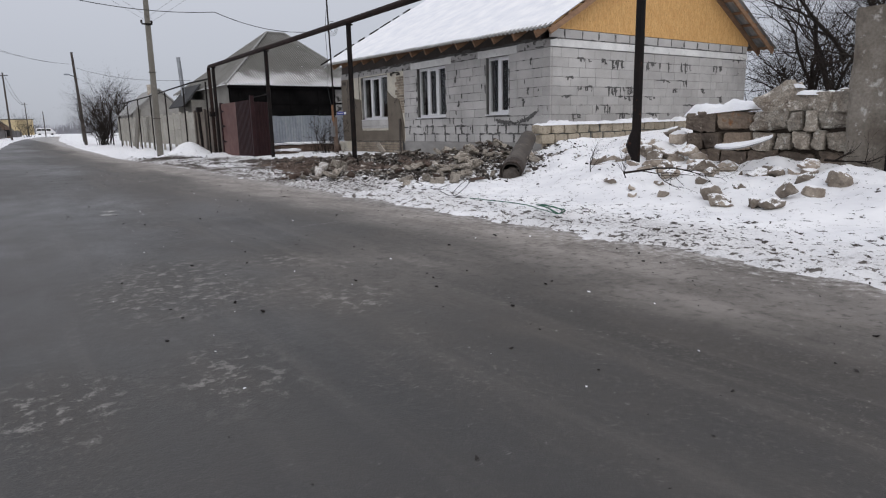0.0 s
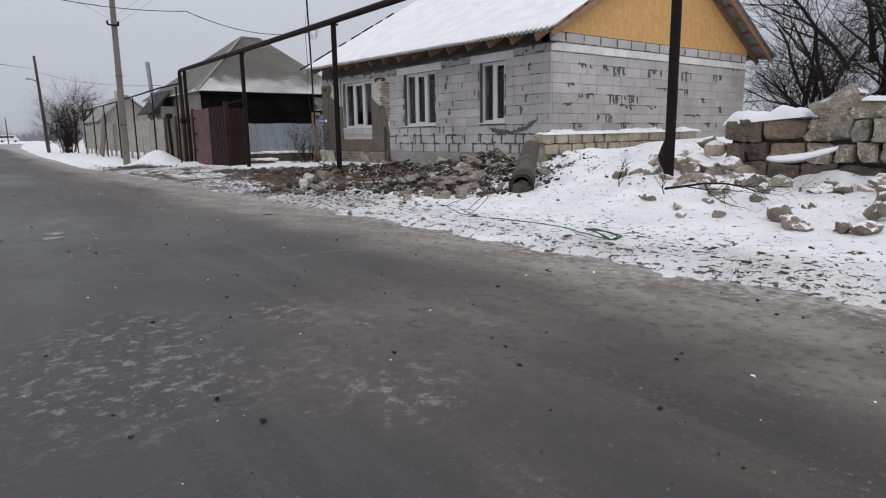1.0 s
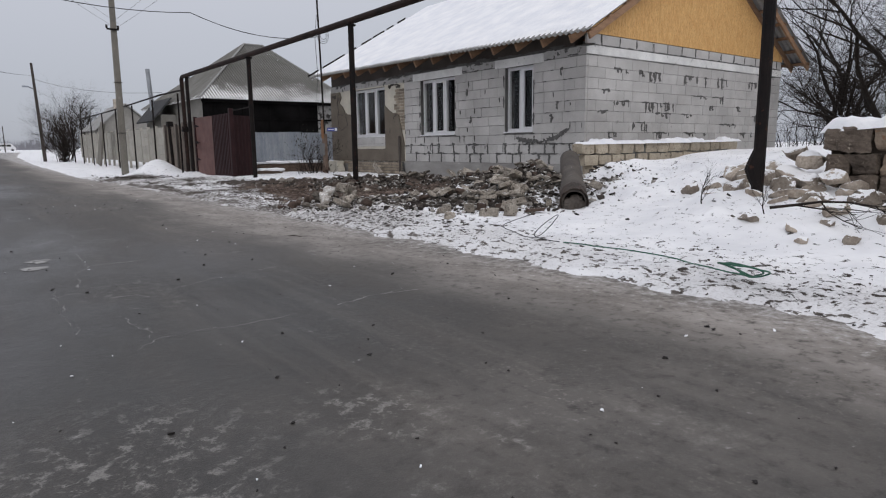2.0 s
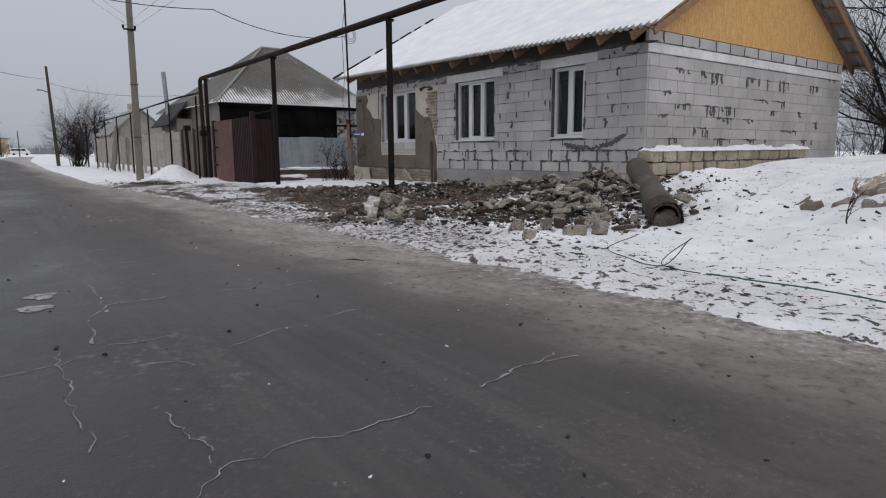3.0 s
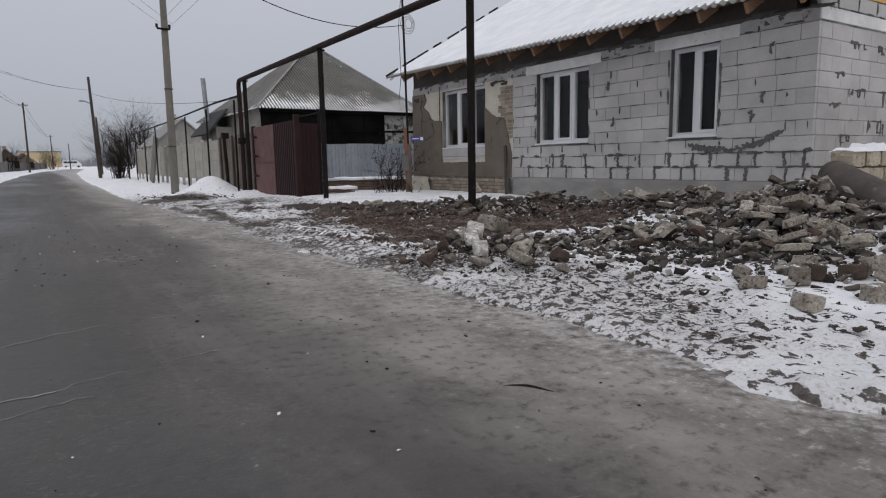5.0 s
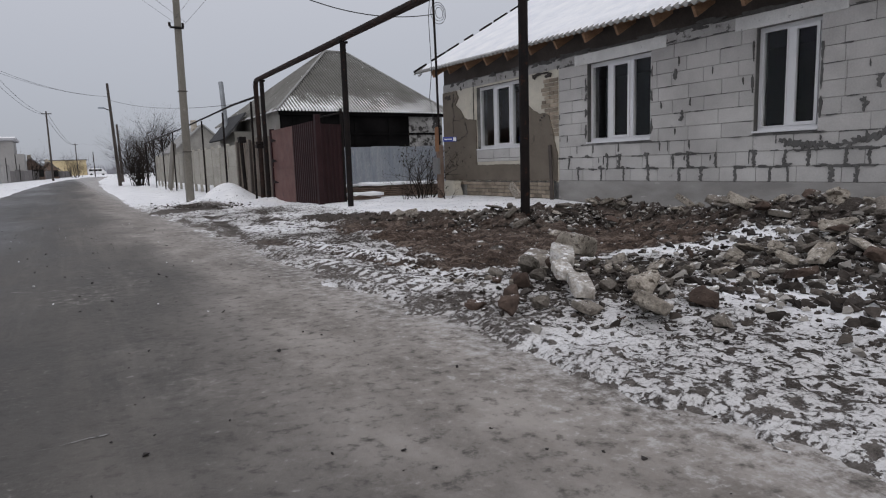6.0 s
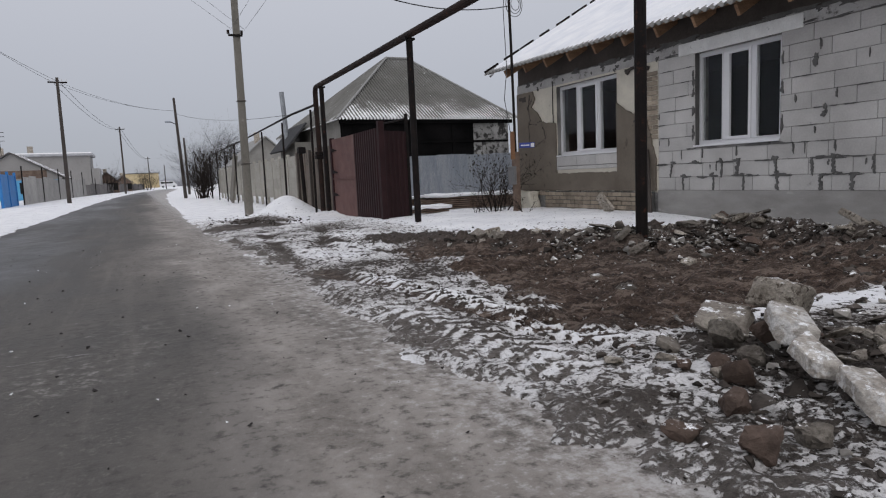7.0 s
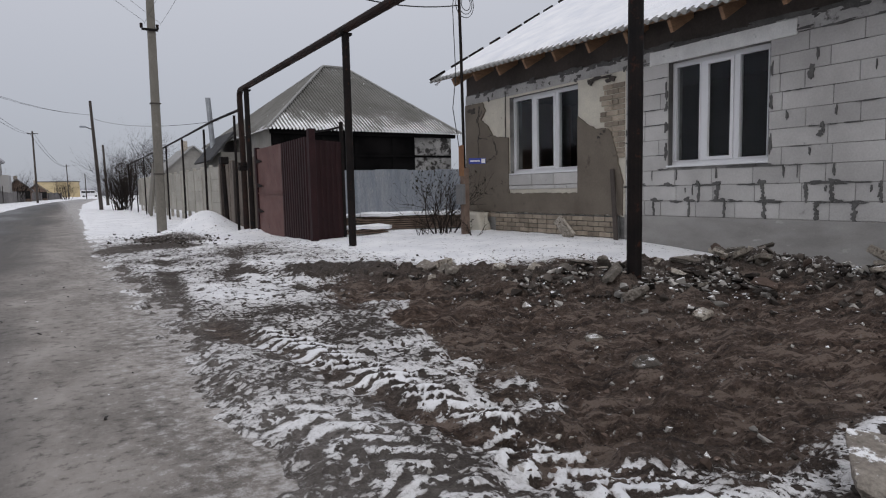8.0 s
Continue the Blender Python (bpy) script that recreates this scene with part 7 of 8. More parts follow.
M_MORTAR_BIT = mat("broken_mortar", (0.38, 0.36, 0.33), (0.22, 0.205, 0.185), (0.5, 0.48, 0.45), scale=5, fine=40, bump=0.7, vary=0.45, island=True, snow=0.95, spec=0.15)
M_MUD_CLOD = mat("frozen_brown_clods", (0.115, 0.082, 0.065), (0.055, 0.039, 0.031), (0.25, 0.195, 0.165), scale=4, fine=35, bump=0.9, depth=0.01, vary=0.5, island=True, spec=0.15)


def on_heaps(r):
    cx, cy, sx, sy, n = HEAPS[r.choices(range(len(HEAPS)), [h[4] * (h[0] > 6) for h in HEAPS])[0]]
    x, y = r.gauss(cx, sx * 1.05), r.gauss(cy, sy * 1.05)
    return (x, y) if 4.0 < x < 10.8 else None


def on_stones(r):
    return (r.gauss(4.95, 0.34), r.gauss(10.6, 0.45))


def on_yard(r):
    x, y = r.uniform(4.4, 9.8), r.uniform(10.0, 18.0)
    return (x, y) if r.random() < 0.12 + 0.88 * float(mud_zone(x, y)) else None


def on_verge(r):
    x, y = ROAD_R + 0.1 + abs(r.gauss(0, 0.9)), r.uniform(0.5, 12 if r.random() < 0.7 else 24)
    return (x, y)


def by_pole(r):
    return (r.gauss(5.4, 0.5), r.gauss(26.3, 1.4))


def on_bank(r):
    return (r.uniform(5.2, 9.5), r.uniform(1.5, 9.0))


for name, count, place, sizes, seed, material, label in (
        ("rubble_bits", 9500, on_heaps, (0.025, 0.17), 1, M_CLOD, "frozen broken mortar and stone bits in heaps"),
        ("mortar_bits", 3600, on_heaps, (0.025, 0.16), 11, M_MORTAR_BIT, "pale broken mortar and block chips in heaps"),
        ("snow_scraps", 1700, on_heaps, (0.02, 0.055), 12, M_SNOW, "scraps of snow lying between the rubble"),
        ("stone_chips", 1000, on_stones, (0.012, 0.075), 14, M_CLOD, "small broken stone chips between the roadside stones"),
        ("mud_clods", 5200, on_yard, (0.012, 0.06), 2, M_MUD_CLOD, "small frozen brown clods over the dug yard"),
        ("pale_chips", 3600, on_yard, (0.01, 0.05), 13, M_MORTAR_BIT, "pale stone chips scattered over the dug yard"),
        ("verge_crumbs", 2200, on_verge, (0.008, 0.024), 3, M_CLOD, "dark frozen crumbs in the trampled snow"),
        ("pole_clods", 420, by_pole, (0.03, 0.14), 4, M_CLOD, "dark frozen clods at the foot of the pole"),
        ("bank_crumbs", 160, on_bank, (0.015, 0.08), 5, M_CLOD, "dark crumbs on the snow bank")):
    tagged(part(name, scattered(count, place, sizes, seed), material), label, "rubble", kind="stuff")

M_GRIT = mat("dark_grit", (0.02, 0.018, 0.017), (0.035, 0.03, 0.028), scale=9, bump=0.0)


def road_z(x, y):
    mid = (ROAD_L + ROAD_R) / 2
    u = x - bend(y)
    return rise(y) + 0.012 - 0.006 * (u - mid) ** 2 + 0.012 * (fbm(u, y, 2.5, 2, 3) - 0.5)


def road_place(r):
    return (r.uniform(0.4, 3.6), r.uniform(0.8, 20))


def road_bits(count, sizes, seed):
    vs, es, fs = scattered(count, road_place, sizes, seed, (0.4, 0.8))
    p = np.array(vs)
    p[:, 2] += road_z(p[:, 0], p[:, 1]) - ground_z(p[:, 0], p[:, 1])
    return (p.tolist(), es, fs)


tagged(part("road_grit", road_bits(420, (0.01, 0.04), 6), M_GRIT), "dark crumbs lying on the asphalt", "grit", kind="stuff")
tagged(part("ice_crumbs", road_bits(90, (0.008, 0.028), 7), M_SNOW), "white ice crumbs lying on the asphalt", "ice", kind="stuff")


# frost-filled cracks in the asphalt
M_FROST = mat("frost_in_crack", (0.36, 0.355, 0.345), (0.2, 0.195, 0.19), (0.07, 0.068, 0.066), scale=9, fine=60, bump=0.3, spots=0.55)


def crack(pts, wide=0.014, seed=0):
    r = random.Random(seed)
    vs, fs, run = [], [], 0.0
    for (ax, ay), (bx, by) in zip(pts, pts[1:]):
        far = math.hypot(bx - ax, by - ay)
        d = ((bx - ax) / far, (by - ay) / far)
        n = max(2, int(far / 0.02))
        for k in range(n + 1):
            t, q = k / n, run + far * k / n
            pin = min(1.0, 6 * min(t, 1 - t))
            off = pin * (0.05 * (float(vnoise(q, seed * 3.0, 0.16, seed)) - 0.5) + 0.03 * (float(vnoise(q, seed * 5.0, 0.05, seed + 1)) - 0.5))
            x, y = ax + (bx - ax) * t - d[1] * off, ay + (by - ay) * t + d[0] * off
            w = 0.36 * wide * (0.3 + 1.1 * float(vnoise(q, seed * 7.0, 0.09, seed + 2)) ** 2) * r.uniform(0.6, 1.25) * (0.2 if float(vnoise(q, seed, 0.22, seed + 3)) < 0.36 else 1)
            z = float(road_z(x, y)) + 0.003
            vs += [(x - d[1] * w, y + d[0] * w, z), (x + d[1] * w, y - d[0] * w, z)]
            if len(vs) > 2:
                i = len(vs) - 2
                fs.append((i - 2, i - 1, i + 1, i))
        run += far
    part("frost_crack", (vs, [], fs), M_FROST, road, "crack in the asphalt filled with frost")


for n, (w, pts) in enumerate((
        (0.013, ((1.2, 9.9), (1.37, 9.85), (1.61, 10.01), (1.88, 10.11), (2.22, 10.13))),
        (0.016, ((1.22, 8.94), (1.41, 9.13), (1.62, 9.11), (1.83, 9.21), (2.04, 9.25), (2.31, 9.27))),
        (0.012, ((1.37, 9.82), (1.37, 9.42), (1.41, 9.13))),
        (0.024, ((1.16, 8.75), (1.24, 8.23), (1.22, 7.88), (1.23, 7.61))),
        (0.018, ((1.23, 7.61), (1.1, 7.3), (1.09, 7.04), (1.06, 6.85))),
        (0.013, ((0.7, 8.69), (0.9, 8.72), (1.09, 8.71), (1.4, 8.88), (1.75, 8.97))),
        (0.012, ((0.6, 6.6), (0.85, 6.62), (0.92, 6.62), (1.0, 6.67))),
        (0.01, ((1.13, 5.85), (1.15, 5.69), (1.14, 5.6), (1.17, 5.53), (1.15, 5.43), (1.16, 5.36))),
        (0.009, ((1.06, 5.25), (1.17, 5.37), (1.27, 5.35), (1.44, 5.38), (1.54, 5.35), (1.65, 5.36), (1.85, 5.35))),
        (0.01, ((0.93, 6.83), (0.9, 6.44), (0.89, 6.01), (0.89, 5.69))),
        (0.016, ((1.23, 7.62), (1.4, 7.62), (1.55, 7.65), (1.7, 7.64), (1.81, 7.63), (1.97, 7.57), (2.08, 7.56), (2.23, 7.49), (2.46, 7.55), (2.7, 7.48))),
        (0.01, ((2.78, 7.18), (2.77, 7.06), (2.77, 6.94))),
        (0.018, ((2.09, 5.39), (2.28, 5.43), (2.38, 5.47), (2.51, 5.48), (2.6, 5.52))),
        (0.014, ((2.38, 5.47), (2.53, 5.44), (2.65, 5.42))),
        (0.014, ((1.11, 6.8), (1.26, 6.77), (1.43, 6.81))),
        (0.013, ((1.42, 6.35), (1.65, 6.48), (1.95, 6.59), (2.22, 6.64))),
        (0.011, ((1.19, 6.41), (1.3, 6.37), (1.34, 6.27))),
        (0.012, ((2.09, 6.62), (2.17, 6.65), (2.29, 6.67))),
        (0.014, ((1.78, 13.36), (1.97, 13.18), (2.18, 13.23), (2.45, 13.17))),
        (0.02, ((-0.09, 8.91), (0.28, 9.89), (1.03, 11.38))),
        (0.02, ((0.84, 11.25), (1.11, 11.75))),)):
    crack(pts, w, n)


def frost_patch(x, y, sx, sy, seed):
    r = random.Random(seed)
    z = float(road_z(x, y)) + 0.004
    n = 14
    vs = [(x, y, z + 0.003)]
    for k in range(n):
        a, q = 2 * math.pi * k / n, r.uniform(0.55, 1.1)
        vs.append((x + sx * q * math.cos(a), y + sy * q * math.sin(a), z - 0.001))
    fs = [(0, 1 + k, 1 + (k + 1) % n) for k in range(n)]
    part("frost_patch", (vs, [], fs), M_FROST, road, "small frozen white patch")


for n, (x, y, sx, sy) in enumerate(((0.9, 7.8, 0.1, 0.1), (0.96, 8.12, 0.1, 0.12))):
    frost_patch(x, y, sx, sy, n)

# hose, wire and dead branches on the verge
def along_ground(pts, lift=0.02, n=6):
    """A smooth path over the ground through a few spots (x, y, extra height)."""
    out = []
    for k in range(len(pts) - 1):
        p0, p1, p2, p3 = (Vector(pts[min(max(k + i, 0), len(pts) - 1)]) for i in (-1, 0, 1, 2))
        for j in range(n):
            t = j / n
            q = 0.5 * (2 * p1 + (p2 - p0) * t + (2 * p0 - 5 * p1 + 4 * p2 - p3) * t * t + (3 * p1 - p0 - 3 * p2 + p3) * t**3)
            out.append((q.x, q.y, float(ground_z(q.x, q.y)) + lift + q.z))
    return out


wire = part("scrap_wire", bar(along_ground([(5.25, 7.0, 0.1), (4.9, 7.05, 0.02), (4.75, 6.75, 0), (4.66, 6.36, 0.0), (4.86, 6.3, 0.16), (4.72, 6.2, 0.2), (4.62, 6.35, 0.02), (4.62, 6.0, 0)]), 0.0038, 6), M_WIRE)
tagged(wire, "bent dark wire lying in the trampled snow", "wire")
hose_path = [(4.62, 6.0, 0), (4.7, 5.6, 0), (4.72, 5.1, 0), (4.44, 4.5, 0)]
for k in range(13):
    a = 1.05 * k
    rr = 0.1 + 0.03 * math.sin(1.7 * k)
    hose_path.append((4.24 + rr * math.cos(a), 4.24 + rr * 1.2 * math.sin(a), 0.01 + 0.1 * abs(math.sin(a * 0.5))))
hose = part("garden_hose", bar(along_ground(hose_path, 0.02, 4), 0.0055, 6), M_HOSE)
tagged(hose, "thin green hose in a loose coil on the snow", "hose")
twig = part("twig", bar(along_ground([(3.02, 8.22, 0.035), (3.1, 8.15, 0.045), (3.15, 8.04, 0.035)]), 0.005, 5), M_TWIG)
tagged(twig, "short curved twig lying on the asphalt", "twig")


def dead_branch(x, y, turn, long, seed):
    rnd = random.Random(seed)
    ob = thing("dead_branch", "dead branch with dark twigs lying on the stones", "branch", "dead branches before the wall", at=(x, y, float(ground_z(x, y)) + 0.12))
    ob.rotation_euler = (0, 0, radians(turn))
    limb, tw = bmesh.new(), bmesh.new()
    branching(limb, tw, (0, 0, 0), (1, 0, 0.02), long, 0.017, 2, 0.5, rnd, 6)
    part("limb", limb, M_BARK, ob)
    part("brushwood", tw, M_TWIG, ob)["kind"] = "stuff"


dead_branch(6.3, 5.05, -47, 0.8, 7)
dead_branch(7.6, 3.3, -60, 0.4, 9)


# ---- pieces of the house walls: blocks, smears of mortar, plaster and bricks ----
rb = random.Random(21)
COURSE = 0.225
piece_cache = {}


def piece(name, l, h, d, material, bevel, parent, m, along_y=True):
    """A block or brick: its length runs along y (or x), its face looks to -x (or -y)."""
    key = (name, round(l, 2), round(h, 3), along_y)
    if key not in piece_cache:
        bm = boxes((0, d, 0.0, l, 0.0, h) if along_y else (0.0, l, 0, d, 0.0, h), bevel=bevel)
        me = bpy.data.meshes.new(name)
        bm.to_mesh(me)
        bm.free()
        me.materials.append(material)
        piece_cache[key] = me
    ob = share(name, piece_cache[key], m)
    ob.parent = parent
    return ob


def lay(y0, y1, length, offset, holes, gap, low):
    """Cuts a course from y0 to y1 into pieces that keep clear of the openings."""
    spans, y = [], y0
    for a, b in sorted(holes):
        if a > y:
            spans.append((y, min(a, y1)))
        y = max(y, b)
    if y < y1:
        spans.append((y, y1))
    out = []
    for a, b in spans:
        cuts = [a]
        q = y0 + offset
        while q < b:
            if q > a + low and b - q > low:
                cuts.append(q)
            q += length * (1 if rb.random() > 0.12 else 0.5)
        cuts.append(b)
        out += [(p + gap / 2, q - gap / 2) for p, q in zip(cuts, cuts[1:]) if q - p > 0.04]
    return out


for row in range(10):
    z = HBASE + COURSE * row
    zt = z + COURSE - 0.01
    holes = [(a, b) for a, b, lo, hi in HOLES if lo < zt - 0.06 and hi > z + 0.05]
    for a, b in lay(HY0, OLD_Y, 0.6, (0.3 if row % 2 else 0.6) + rb.uniform(-0.05, 0.05), holes, 0.007, 0.12):
        piece("block", b - a, COURSE - 0.007, 0.06, M_BLOCK, 0.005, front_wall, pose(HX0 + rb.uniform(-0.003, 0.003), a, z + 0.0035))
    for a, b in lay(HX0 + 0.062, HX1, 0.6, (0.3 if row % 2 else 0.6) + rb.uniform(-0.05, 0.05), [], 0.007, 0.12):
        piece("block", b - a, COURSE - 0.007, 0.06, M_BLOCK, 0.005, gable_wall, pose(a, HY0 + rb.uniform(-0.003, 0.003), z + 0.0035), False)
for a, b in lay(HX0 + 0.0, HX1, 0.6, 0.5, [], 0.016, 0.12):
    piece("block", b - a, 0.2, 0.06, M_BLOCK, 0.005, gable_wall, pose(a, HY0 + rb.uniform(-0.003, 0.003), 2.922), False)
for y0, y1, z0, z1, n in WINDOWS[:2]:
    hpart("reveal", boxes((HX0 + 0.02, HX0 + 0.1, y0 - 0.015, y0 + 0.004, z0, z1)), M_MORTAR)
    hpart("reveal", boxes((HX0 + 0.02, HX0 + 0.1, y1 - 0.004, y1 + 0.015, z0, z1)), M_MORTAR)


def blot(vs, fs, u, v, ru, rv, place, r, n=22):
    """A flat, ragged smear of mortar, a few millimetres thick, with a torn outline."""
    i = len(vs)
    pts, p1, p2, p3 = [], r.uniform(0, 6.3), r.uniform(0, 6.3), r.uniform(0, 6.3)
    for k in range(n):
        a = 2 * math.pi * k / n
        q = 0.8 + 0.2 * math.sin(2 * a + p1) + 0.17 * math.sin(3 * a + p2) + 0.14 * math.sin(5 * a + p3) + r.uniform(-0.13, 0.13)
        c, s = math.cos(a), math.sin(a)
        pts.append((u + ru * q * (abs(c) ** 0.8) * (1 if c > 0 else -1), v + rv * q * (abs(s) ** 0.8) * (1 if s > 0 else -1)))
    o = r.uniform(0.003, 0.011)
    vs += [place(a, b, o) for a, b in pts] + [place(a, b, -0.012) for a, b in pts]
    fs.append([i + k for k in range(n)])
    fs += [[i + (k + 1) % n, i + k, i + n + k, i + n + (k + 1) % n] for k in range(n)]


def smears(jobs, place, seed):
    r = random.Random(seed)
    vs, fs = [], []
    for u, v, ru, rv in jobs:
        blot(vs, fs, u, v, ru, rv, place, r)
    bm = bmesh.new()
    bv = [bm.verts.new(p) for p in vs]
    for f in fs:
        bm.faces.new([bv[i] for i in f])
    bmesh.ops.recalc_face_normals(bm, faces=list(bm.faces))
    return bm


def clear(y, z):
    return not any(a - 0.05 < y < b + 0.05 and lo - 0.04 < z < hi + 0.04 for a, b, lo, hi in HOLES)


jobs = []
for row in (0, 1):
    z = HBASE + COURSE * row
    y = HY0 + 0.1
    while y < OLD_Y - 0.2:
        # a filled upright joint, widening upwards or downwards, with tails along the bed joint
        w, lean = rb.uniform(0.014, 0.036), rb.uniform(-0.02, 0.02)
        if rb.random() < 0.85:
            for k in range(4):
                jobs.append((y + lean * (k - 1.5) / 2 + rb.uniform(-0.008, 0.008), z + COURSE * (0.14 + 0.24 * k), w * rb.uniform(0.7, 1.3), 0.042))
        for k in range(rb.randint(1, 4)):
            jobs.append((y + rb.uniform(-0.2, 0.28), z + COURSE + rb.uniform(-0.012, 0.012), rb.uniform(0.05, 0.16), rb.uniform(0.007, 0.022)))
        if rb.random() < 0.4:
            jobs.append((y + rb.uniform(-0.05, 0.05), z + COURSE + 0.025, rb.uniform(0.03, 0.07), rb.uniform(0.02, 0.04)))
        y += rb.choice((0.3, 0.6, 0.45)) * rb.uniform(0.85, 1.1)
# a broad trowelled swoop beside the corner
for k in range(26):
    t = k / 25
    jobs.append((13.05 - 1.5 * t, 1.02 - 0.1 * math.sin(math.pi * t) + 0.16 * t ** 3 + rb.uniform(-0.02, 0.02), 0.05, 0.022 + 0.035 * abs(math.sin(5 * t + 0.6))))
for k in range(120):
    y, row = rb.uniform(HY0, OLD_Y), rb.randrange(2, 10)
    z = HBASE + COURSE * row
    if clear(y, z):
        if rb.random() < 0.72:
            jobs.append((y, z, rb.uniform(0.03, 0.15), rb.uniform(0.004, 0.011)))
        else:
            jobs.append((y, z - 0.07, rb.uniform(0.006, 0.016), rb.uniform(0.04, 0.1)))
for y, z in ((11.75, 2.42), (11.85, 1.72), (12.0, 1.45), (14.75, 1.52), (14.9, 2.2)):
    jobs += [(y + rb.uniform(-0.02, 0.02), z + 0.05 * k, rb.uniform(0.02, 0.04), 0.045) for k in (-1, 0, 1)]
for y0, y1, z0, z1, n in WINDOWS[:2]:
    jobs += [(rb.uniform(y0 - 0.1, y1 + 0.1), z0 - 0.05, rb.uniform(0.08, 0.2), rb.uniform(0.008, 0.02)) for k in range(4)]
    jobs += [(y0 - 0.03, z0 + rb.uniform(0.1, 1.3), rb.uniform(0.015, 0.03), rb.uniform(0.06, 0.15)) for k in range(5)]
    jobs += [(y1 + 0.03, z0 + rb.uniform(0.1, 1.3), rb.uniform(0.015, 0.03), rb.uniform(0.06, 0.15)) for k in range(5)]
jobs += [(HY0 + 0.4 * k, 2.9 + rb.uniform(-0.03, 0.02), rb.uniform(0.15, 0.4), rb.uniform(0.02, 0.05)) for k in range(17)]
jobs += [(rb.uniform(HY0, HY1), 2.87 + rb.uniform(-0.02, 0.03), rb.uniform(0.04, 0.2), rb.uniform(0.02, 0.06)) for k in range(34)]
jobs += [(rb.uniform(HY0, HY1), rb.uniform(2.72, 2.85), rb.uniform(0.015, 0.05), rb.uniform(0.02, 0.06)) for k in range(16)]
jobs += [(y, 2.71 + rb.uniform(-0.02, 0.02), rb.uniform(0.1, 0.25), rb.uniform(0.01, 0.02)) for y in (11.4, 12.1, 14.1, 14.6, 15.0, 17.4)]
front_smears = hpart("mortar_smear", smears(jobs, lambda u, v, o: (HX0 - 0.006 - o, u, v), 5), M_MORTAR, "squeezed-out dark mortar smears")
front_smears["kind"] = "stuff"
jobs = []
for cx, cz, wide, strokes, drop in ((12.28, 1.88, 0.42, 4, 0.1), (13.1, 1.9, 0.3, 5, 0.13), (13.85, 1.88, 0.55, 7, 0.12), (13.7, 1.66, 0.45, 3, 0.09), (13.45, 2.42, 0.34, 7, 0.15), (14.95, 2.38, 0.34, 6, 0.12),
                                   (15.35, 1.92, 0.3, 2, 0.05), (15.6, 2.4, 0.03, 2, 0.13), (16.35, 2.42, 0.26, 4, 0.16), (16.2, 2.1, 0.35, 3, 0.1), (12.9, 1.3, 0.3, 4, 0.14), (13.8, 1.2, 0.45, 4, 0.08), (14.85, 1.66, 0.2, 2, 0.06),
                                   (18.05, 2.42, 0.3, 4, 0.15), (19.0, 2.58, 0.25, 1, 0.05), (15.93, 1.7, 0.07, 2, 0.07), (18.25, 1.55, 0.06, 2, 0.1), (16.8, 1.34, 0.4, 3, 0.06), (12.2, 2.4, 0.3, 3, 0.05), (12.9, 2.55, 0.06, 1, 0.1), (17.3, 1.9, 0.2, 2, 0.08),
                                   (12.0, 1.2, 0.2, 2, 0.08), (15.2, 1.2, 0.5, 5, 0.07), (17.8, 1.2, 0.3, 3, 0.07), (11.5, 1.67, 0.2, 1, 0.05), (11.6, 2.1, 0.16, 1, 0.05)):
    z = HBASE + COURSE * round((cz - HBASE) / COURSE)
    for k in range(max(1, int(wide / 0.13))):
        jobs.append((cx + rb.uniform(-0.8, 0.8) * wide, z + rb.uniform(-0.006, 0.006), rb.uniform(0.09, 0.2), rb.uniform(0.012, 0.032)))
    for k in range(strokes + 1):
        h = drop * rb.uniform(0.4, 1.0)
        x = cx + rb.uniform(-1, 1) * wide
        jobs.append((x, z - h * rb.choice((0.7, 0.8, 0.9)), rb.uniform(0.016, 0.042), h))
        if rb.random() < 0.4:
            jobs.append((x + 0.05, z - h * 1.4, rb.uniform(0.03, 0.07), rb.uniform(0.01, 0.025)))
jobs += [(HX0 + 0.2 + 0.42 * k, 2.9 + rb.uniform(-0.01, 0.015), rb.uniform(0.1, 0.26), rb.uniform(0.012, 0.03)) for k in range(20)]
jobs += [(HX0 + 0.5 + 0.6 * k + rb.uniform(-0.04, 0.04), 3.02, rb.uniform(0.012, 0.03), 0.1) for k in range(14)]
gable_smears = hpart("mortar_smear", smears(jobs, lambda u, v, o: (u, HY0 - o, v), 6), M_MORTAR, "squeezed-out dark mortar smears")
gable_smears["kind"] = "stuff"

# the old plastered end
y0, y1, z0, z1, n = WINDOWS[2]
lime = slab([(OLD_Y, 0.4), (HY1, 0.4), (HY1, 2.7), (OLD_Y, 2.7)], [[(y0, z0 - 0.3), (y1, z0 - 0.3), (y1, z1), (y0, z1)]], 0.012)
hpart("limewash_coat", lime, M_LIME, "crumbling pale limewash").location = (0.002, 0, 0)
bpy.data.objects["limewash_coat"].matrix_parent_inverse = Matrix.Translation(house.location).inverted() @ Matrix.Translation((HX0, 0, 0))
edge = [(17.76, 0.43), (17.75, 0.95), (17.86, 1.3), (17.93, 1.56), (18.0, 1.78), (18.13, 1.84), (18.36, 1.86), (18.57, 1.97), (18.755, 2.1), (18.755, 0.8), (20.68, 0.8), (20.68, 1.9), (21.0, 1.93), (21.2, 1.98), (21.37, 2.2), (21.6, 2.33), (21.45, 2.5), (21.54, 2.69), (22.17, 2.69), (22.17, 0.43)]
ragged = []
for (ay, az), (by, bz) in zip(edge, edge[1:] + edge[:1]):
    m = max(1, int(math.hypot(by - ay, bz - az) / 0.05))
    straight = abs(by - ay) < 0.001 and ay in (18.755, 20.68, 22.17)
    for k in range(m):
        t, j = k / m, 0 if (k == 0 or straight) else 0.012
        ragged.append((ay + (by - ay) * t + rb.uniform(-j, j), az + (bz - az) * t + rb.uniform(-j, j)))
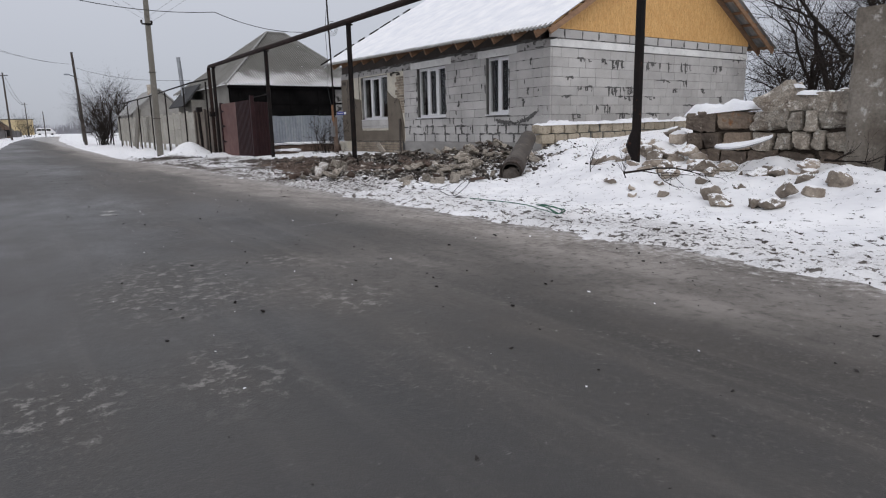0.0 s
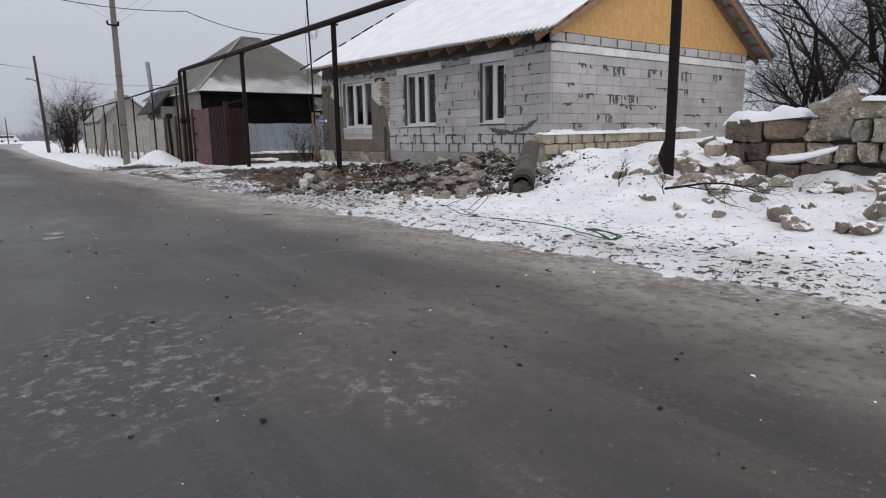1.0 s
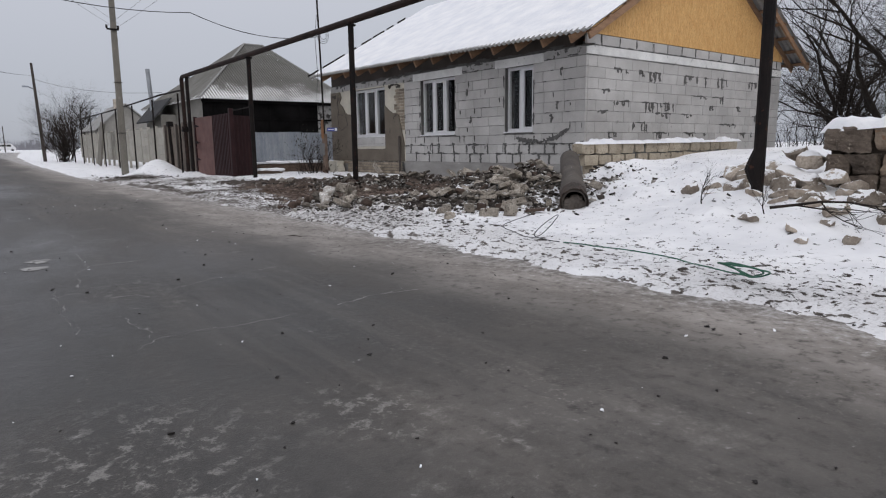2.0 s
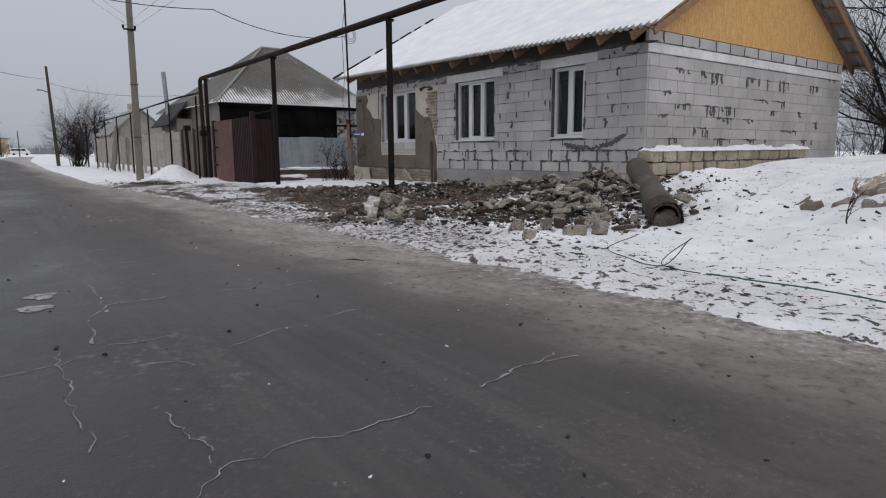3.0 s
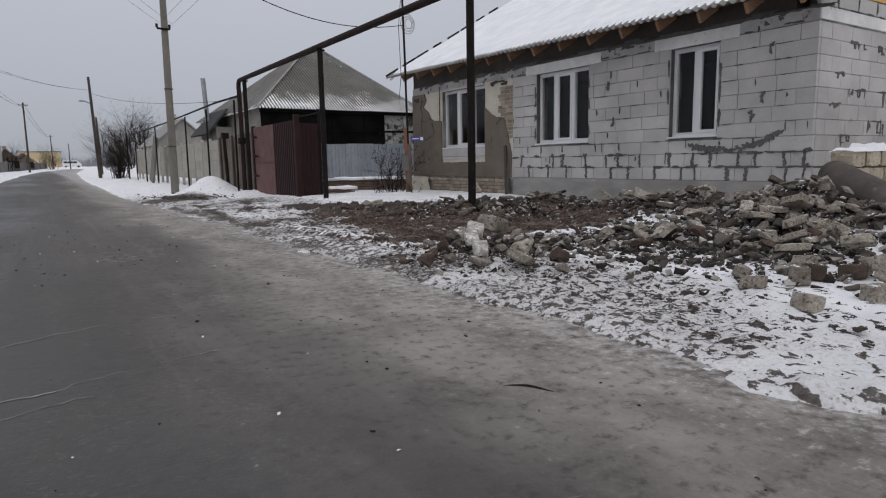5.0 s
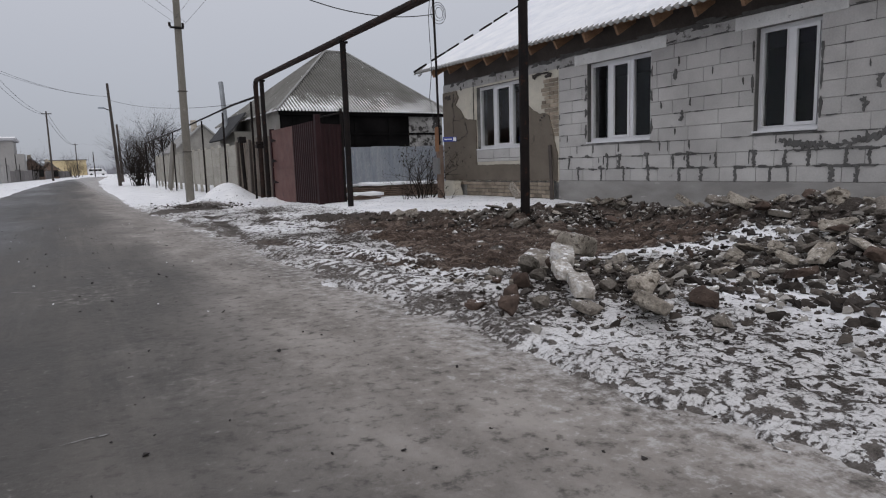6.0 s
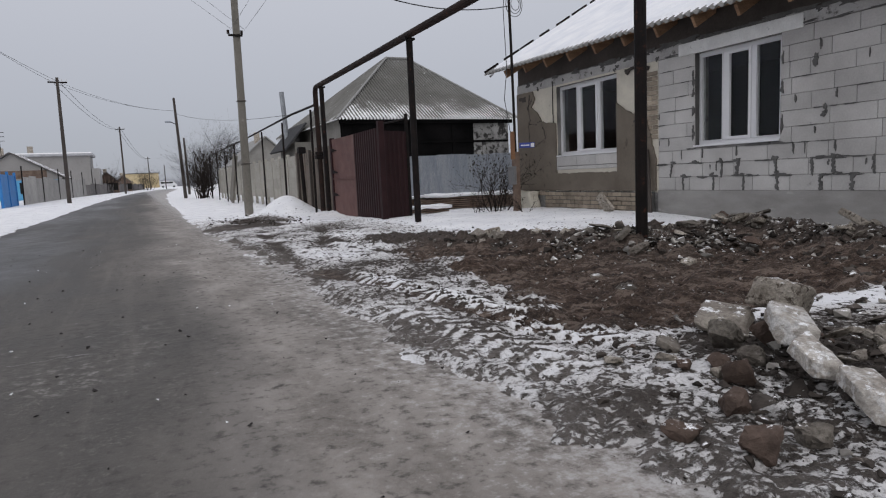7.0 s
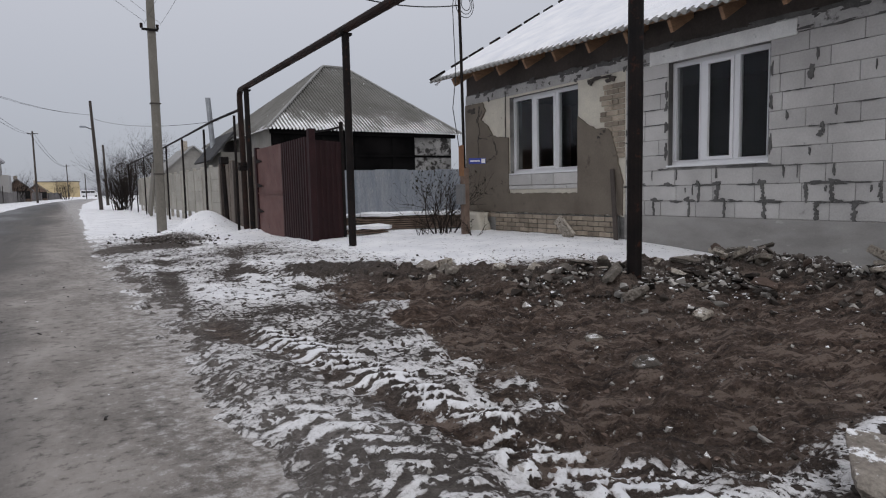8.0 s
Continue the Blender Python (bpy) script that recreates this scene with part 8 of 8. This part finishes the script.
plaster = hpart("plaster_coat", slab(ragged, (), 0.035), M_PLASTER, "brown-grey cement plaster, broken off above")
plaster.matrix_parent_inverse = Matrix.Translation(house.location).inverted() @ Matrix.Translation((HX0 - 0.032, 0, 0))
jobs = []
for path in (((21.64, 2.62), (21.7, 2.26), (21.62, 2.1), (21.7, 1.95), (21.67, 1.55), (21.46, 1.43), (21.03, 1.6), (21.12, 1.8), (21.2, 1.95)), ((21.7, 1.98), (21.45, 1.92), (21.2, 2.0)), ((21.55, 2.5), (21.75, 2.3)), ((18.1, 1.82), (18.3, 1.68))):
    for (ay, az), (by, bz) in zip(path, path[1:]):
        m = max(1, int(math.hypot(by - ay, bz - az) / 0.07))
        for k in range(m):
            t, up = (k + 0.5) / m, abs(bz - az) > abs(by - ay)
            jobs.append((ay + (by - ay) * t + rb.uniform(-0.012, 0.012), az + (bz - az) * t + rb.uniform(-0.012, 0.012), 0.014 * rb.uniform(0.5, 1.6) if up else 0.045, 0.045 if up else 0.014 * rb.uniform(0.5, 1.6)))
# flat dark patches painted as shade under the beam and beside the window
jobs += [(18.25, 2.66, 0.25, 0.035), (18.0, 2.6, 0.12, 0.05), (18.45, 2.62, 0.06, 0.06), (20.76, 2.3, 0.015, 0.4), (21.9, 2.55, 0.14, 0.08)]
hpart("plaster_crack_and_shade", smears(jobs, lambda u, v, o: (HX0 - 0.03 - o, u, v), 8), mat("dark_crack_and_shade", (0.04, 0.035, 0.03), (0.06, 0.05, 0.045), scale=8, bump=0.2), "dark cracks where plaster has come away, with painted shade")["kind"] = "stuff"
hpart("brick_bed", boxes((HX0 - 0.03, HX0 - 0.004, 17.82, 21.12, -0.2, 0.415)), M_MORTAR, "dark mortar bed of the brick plinth")
for row in range(6):
    z = -0.1 + 0.085 * row
    for a, b in lay(17.85, 21.1 if row < 5 else 21.6, 0.26, 0.13 * (row % 2) + 0.13, [], 0.012, 0.06):
        piece("brick", b - a, 0.073, 0.06, M_BRICK_PALE, 0.004, front_wall, pose(HX0 - 0.045 + rb.uniform(-0.006, 0.004), a, z))
for row in range(14):
    z = 1.35 + 0.085 * row
    lo = 17.73
    hi = 18.02 + 0.2 * step((z - 1.3), 0.1, 0.6) + 0.06 * math.sin(row * 1.9)
    for a, b in lay(lo, float(hi), 0.26, 0.13 * (row % 2) + 0.13, [], 0.012, 0.05):
        piece("brick", b - a, 0.073, 0.05, M_BRICK_PALE, 0.004, front_wall, pose(HX0 - 0.012 + rb.uniform(-0.004, 0.004), a, z))
for a, b in lay(y0 - 0.02, y1 + 0.02, 0.62, 0.62, [], 0.008, 0.1):
    piece("block", b - a, 0.2, 0.06, M_BLOCK, 0.005, front_wall, pose(HX0 - 0.02, a, z0 - 0.23))
for a, b in lay(y0 - 0.02, y1 + 0.02, 0.62, 0.3, [], 0.008, 0.1):
    piece("block", b - a, 0.07, 0.06, M_BLOCK, 0.005, front_wall, pose(HX0 - 0.018, a, z0 - 0.31))
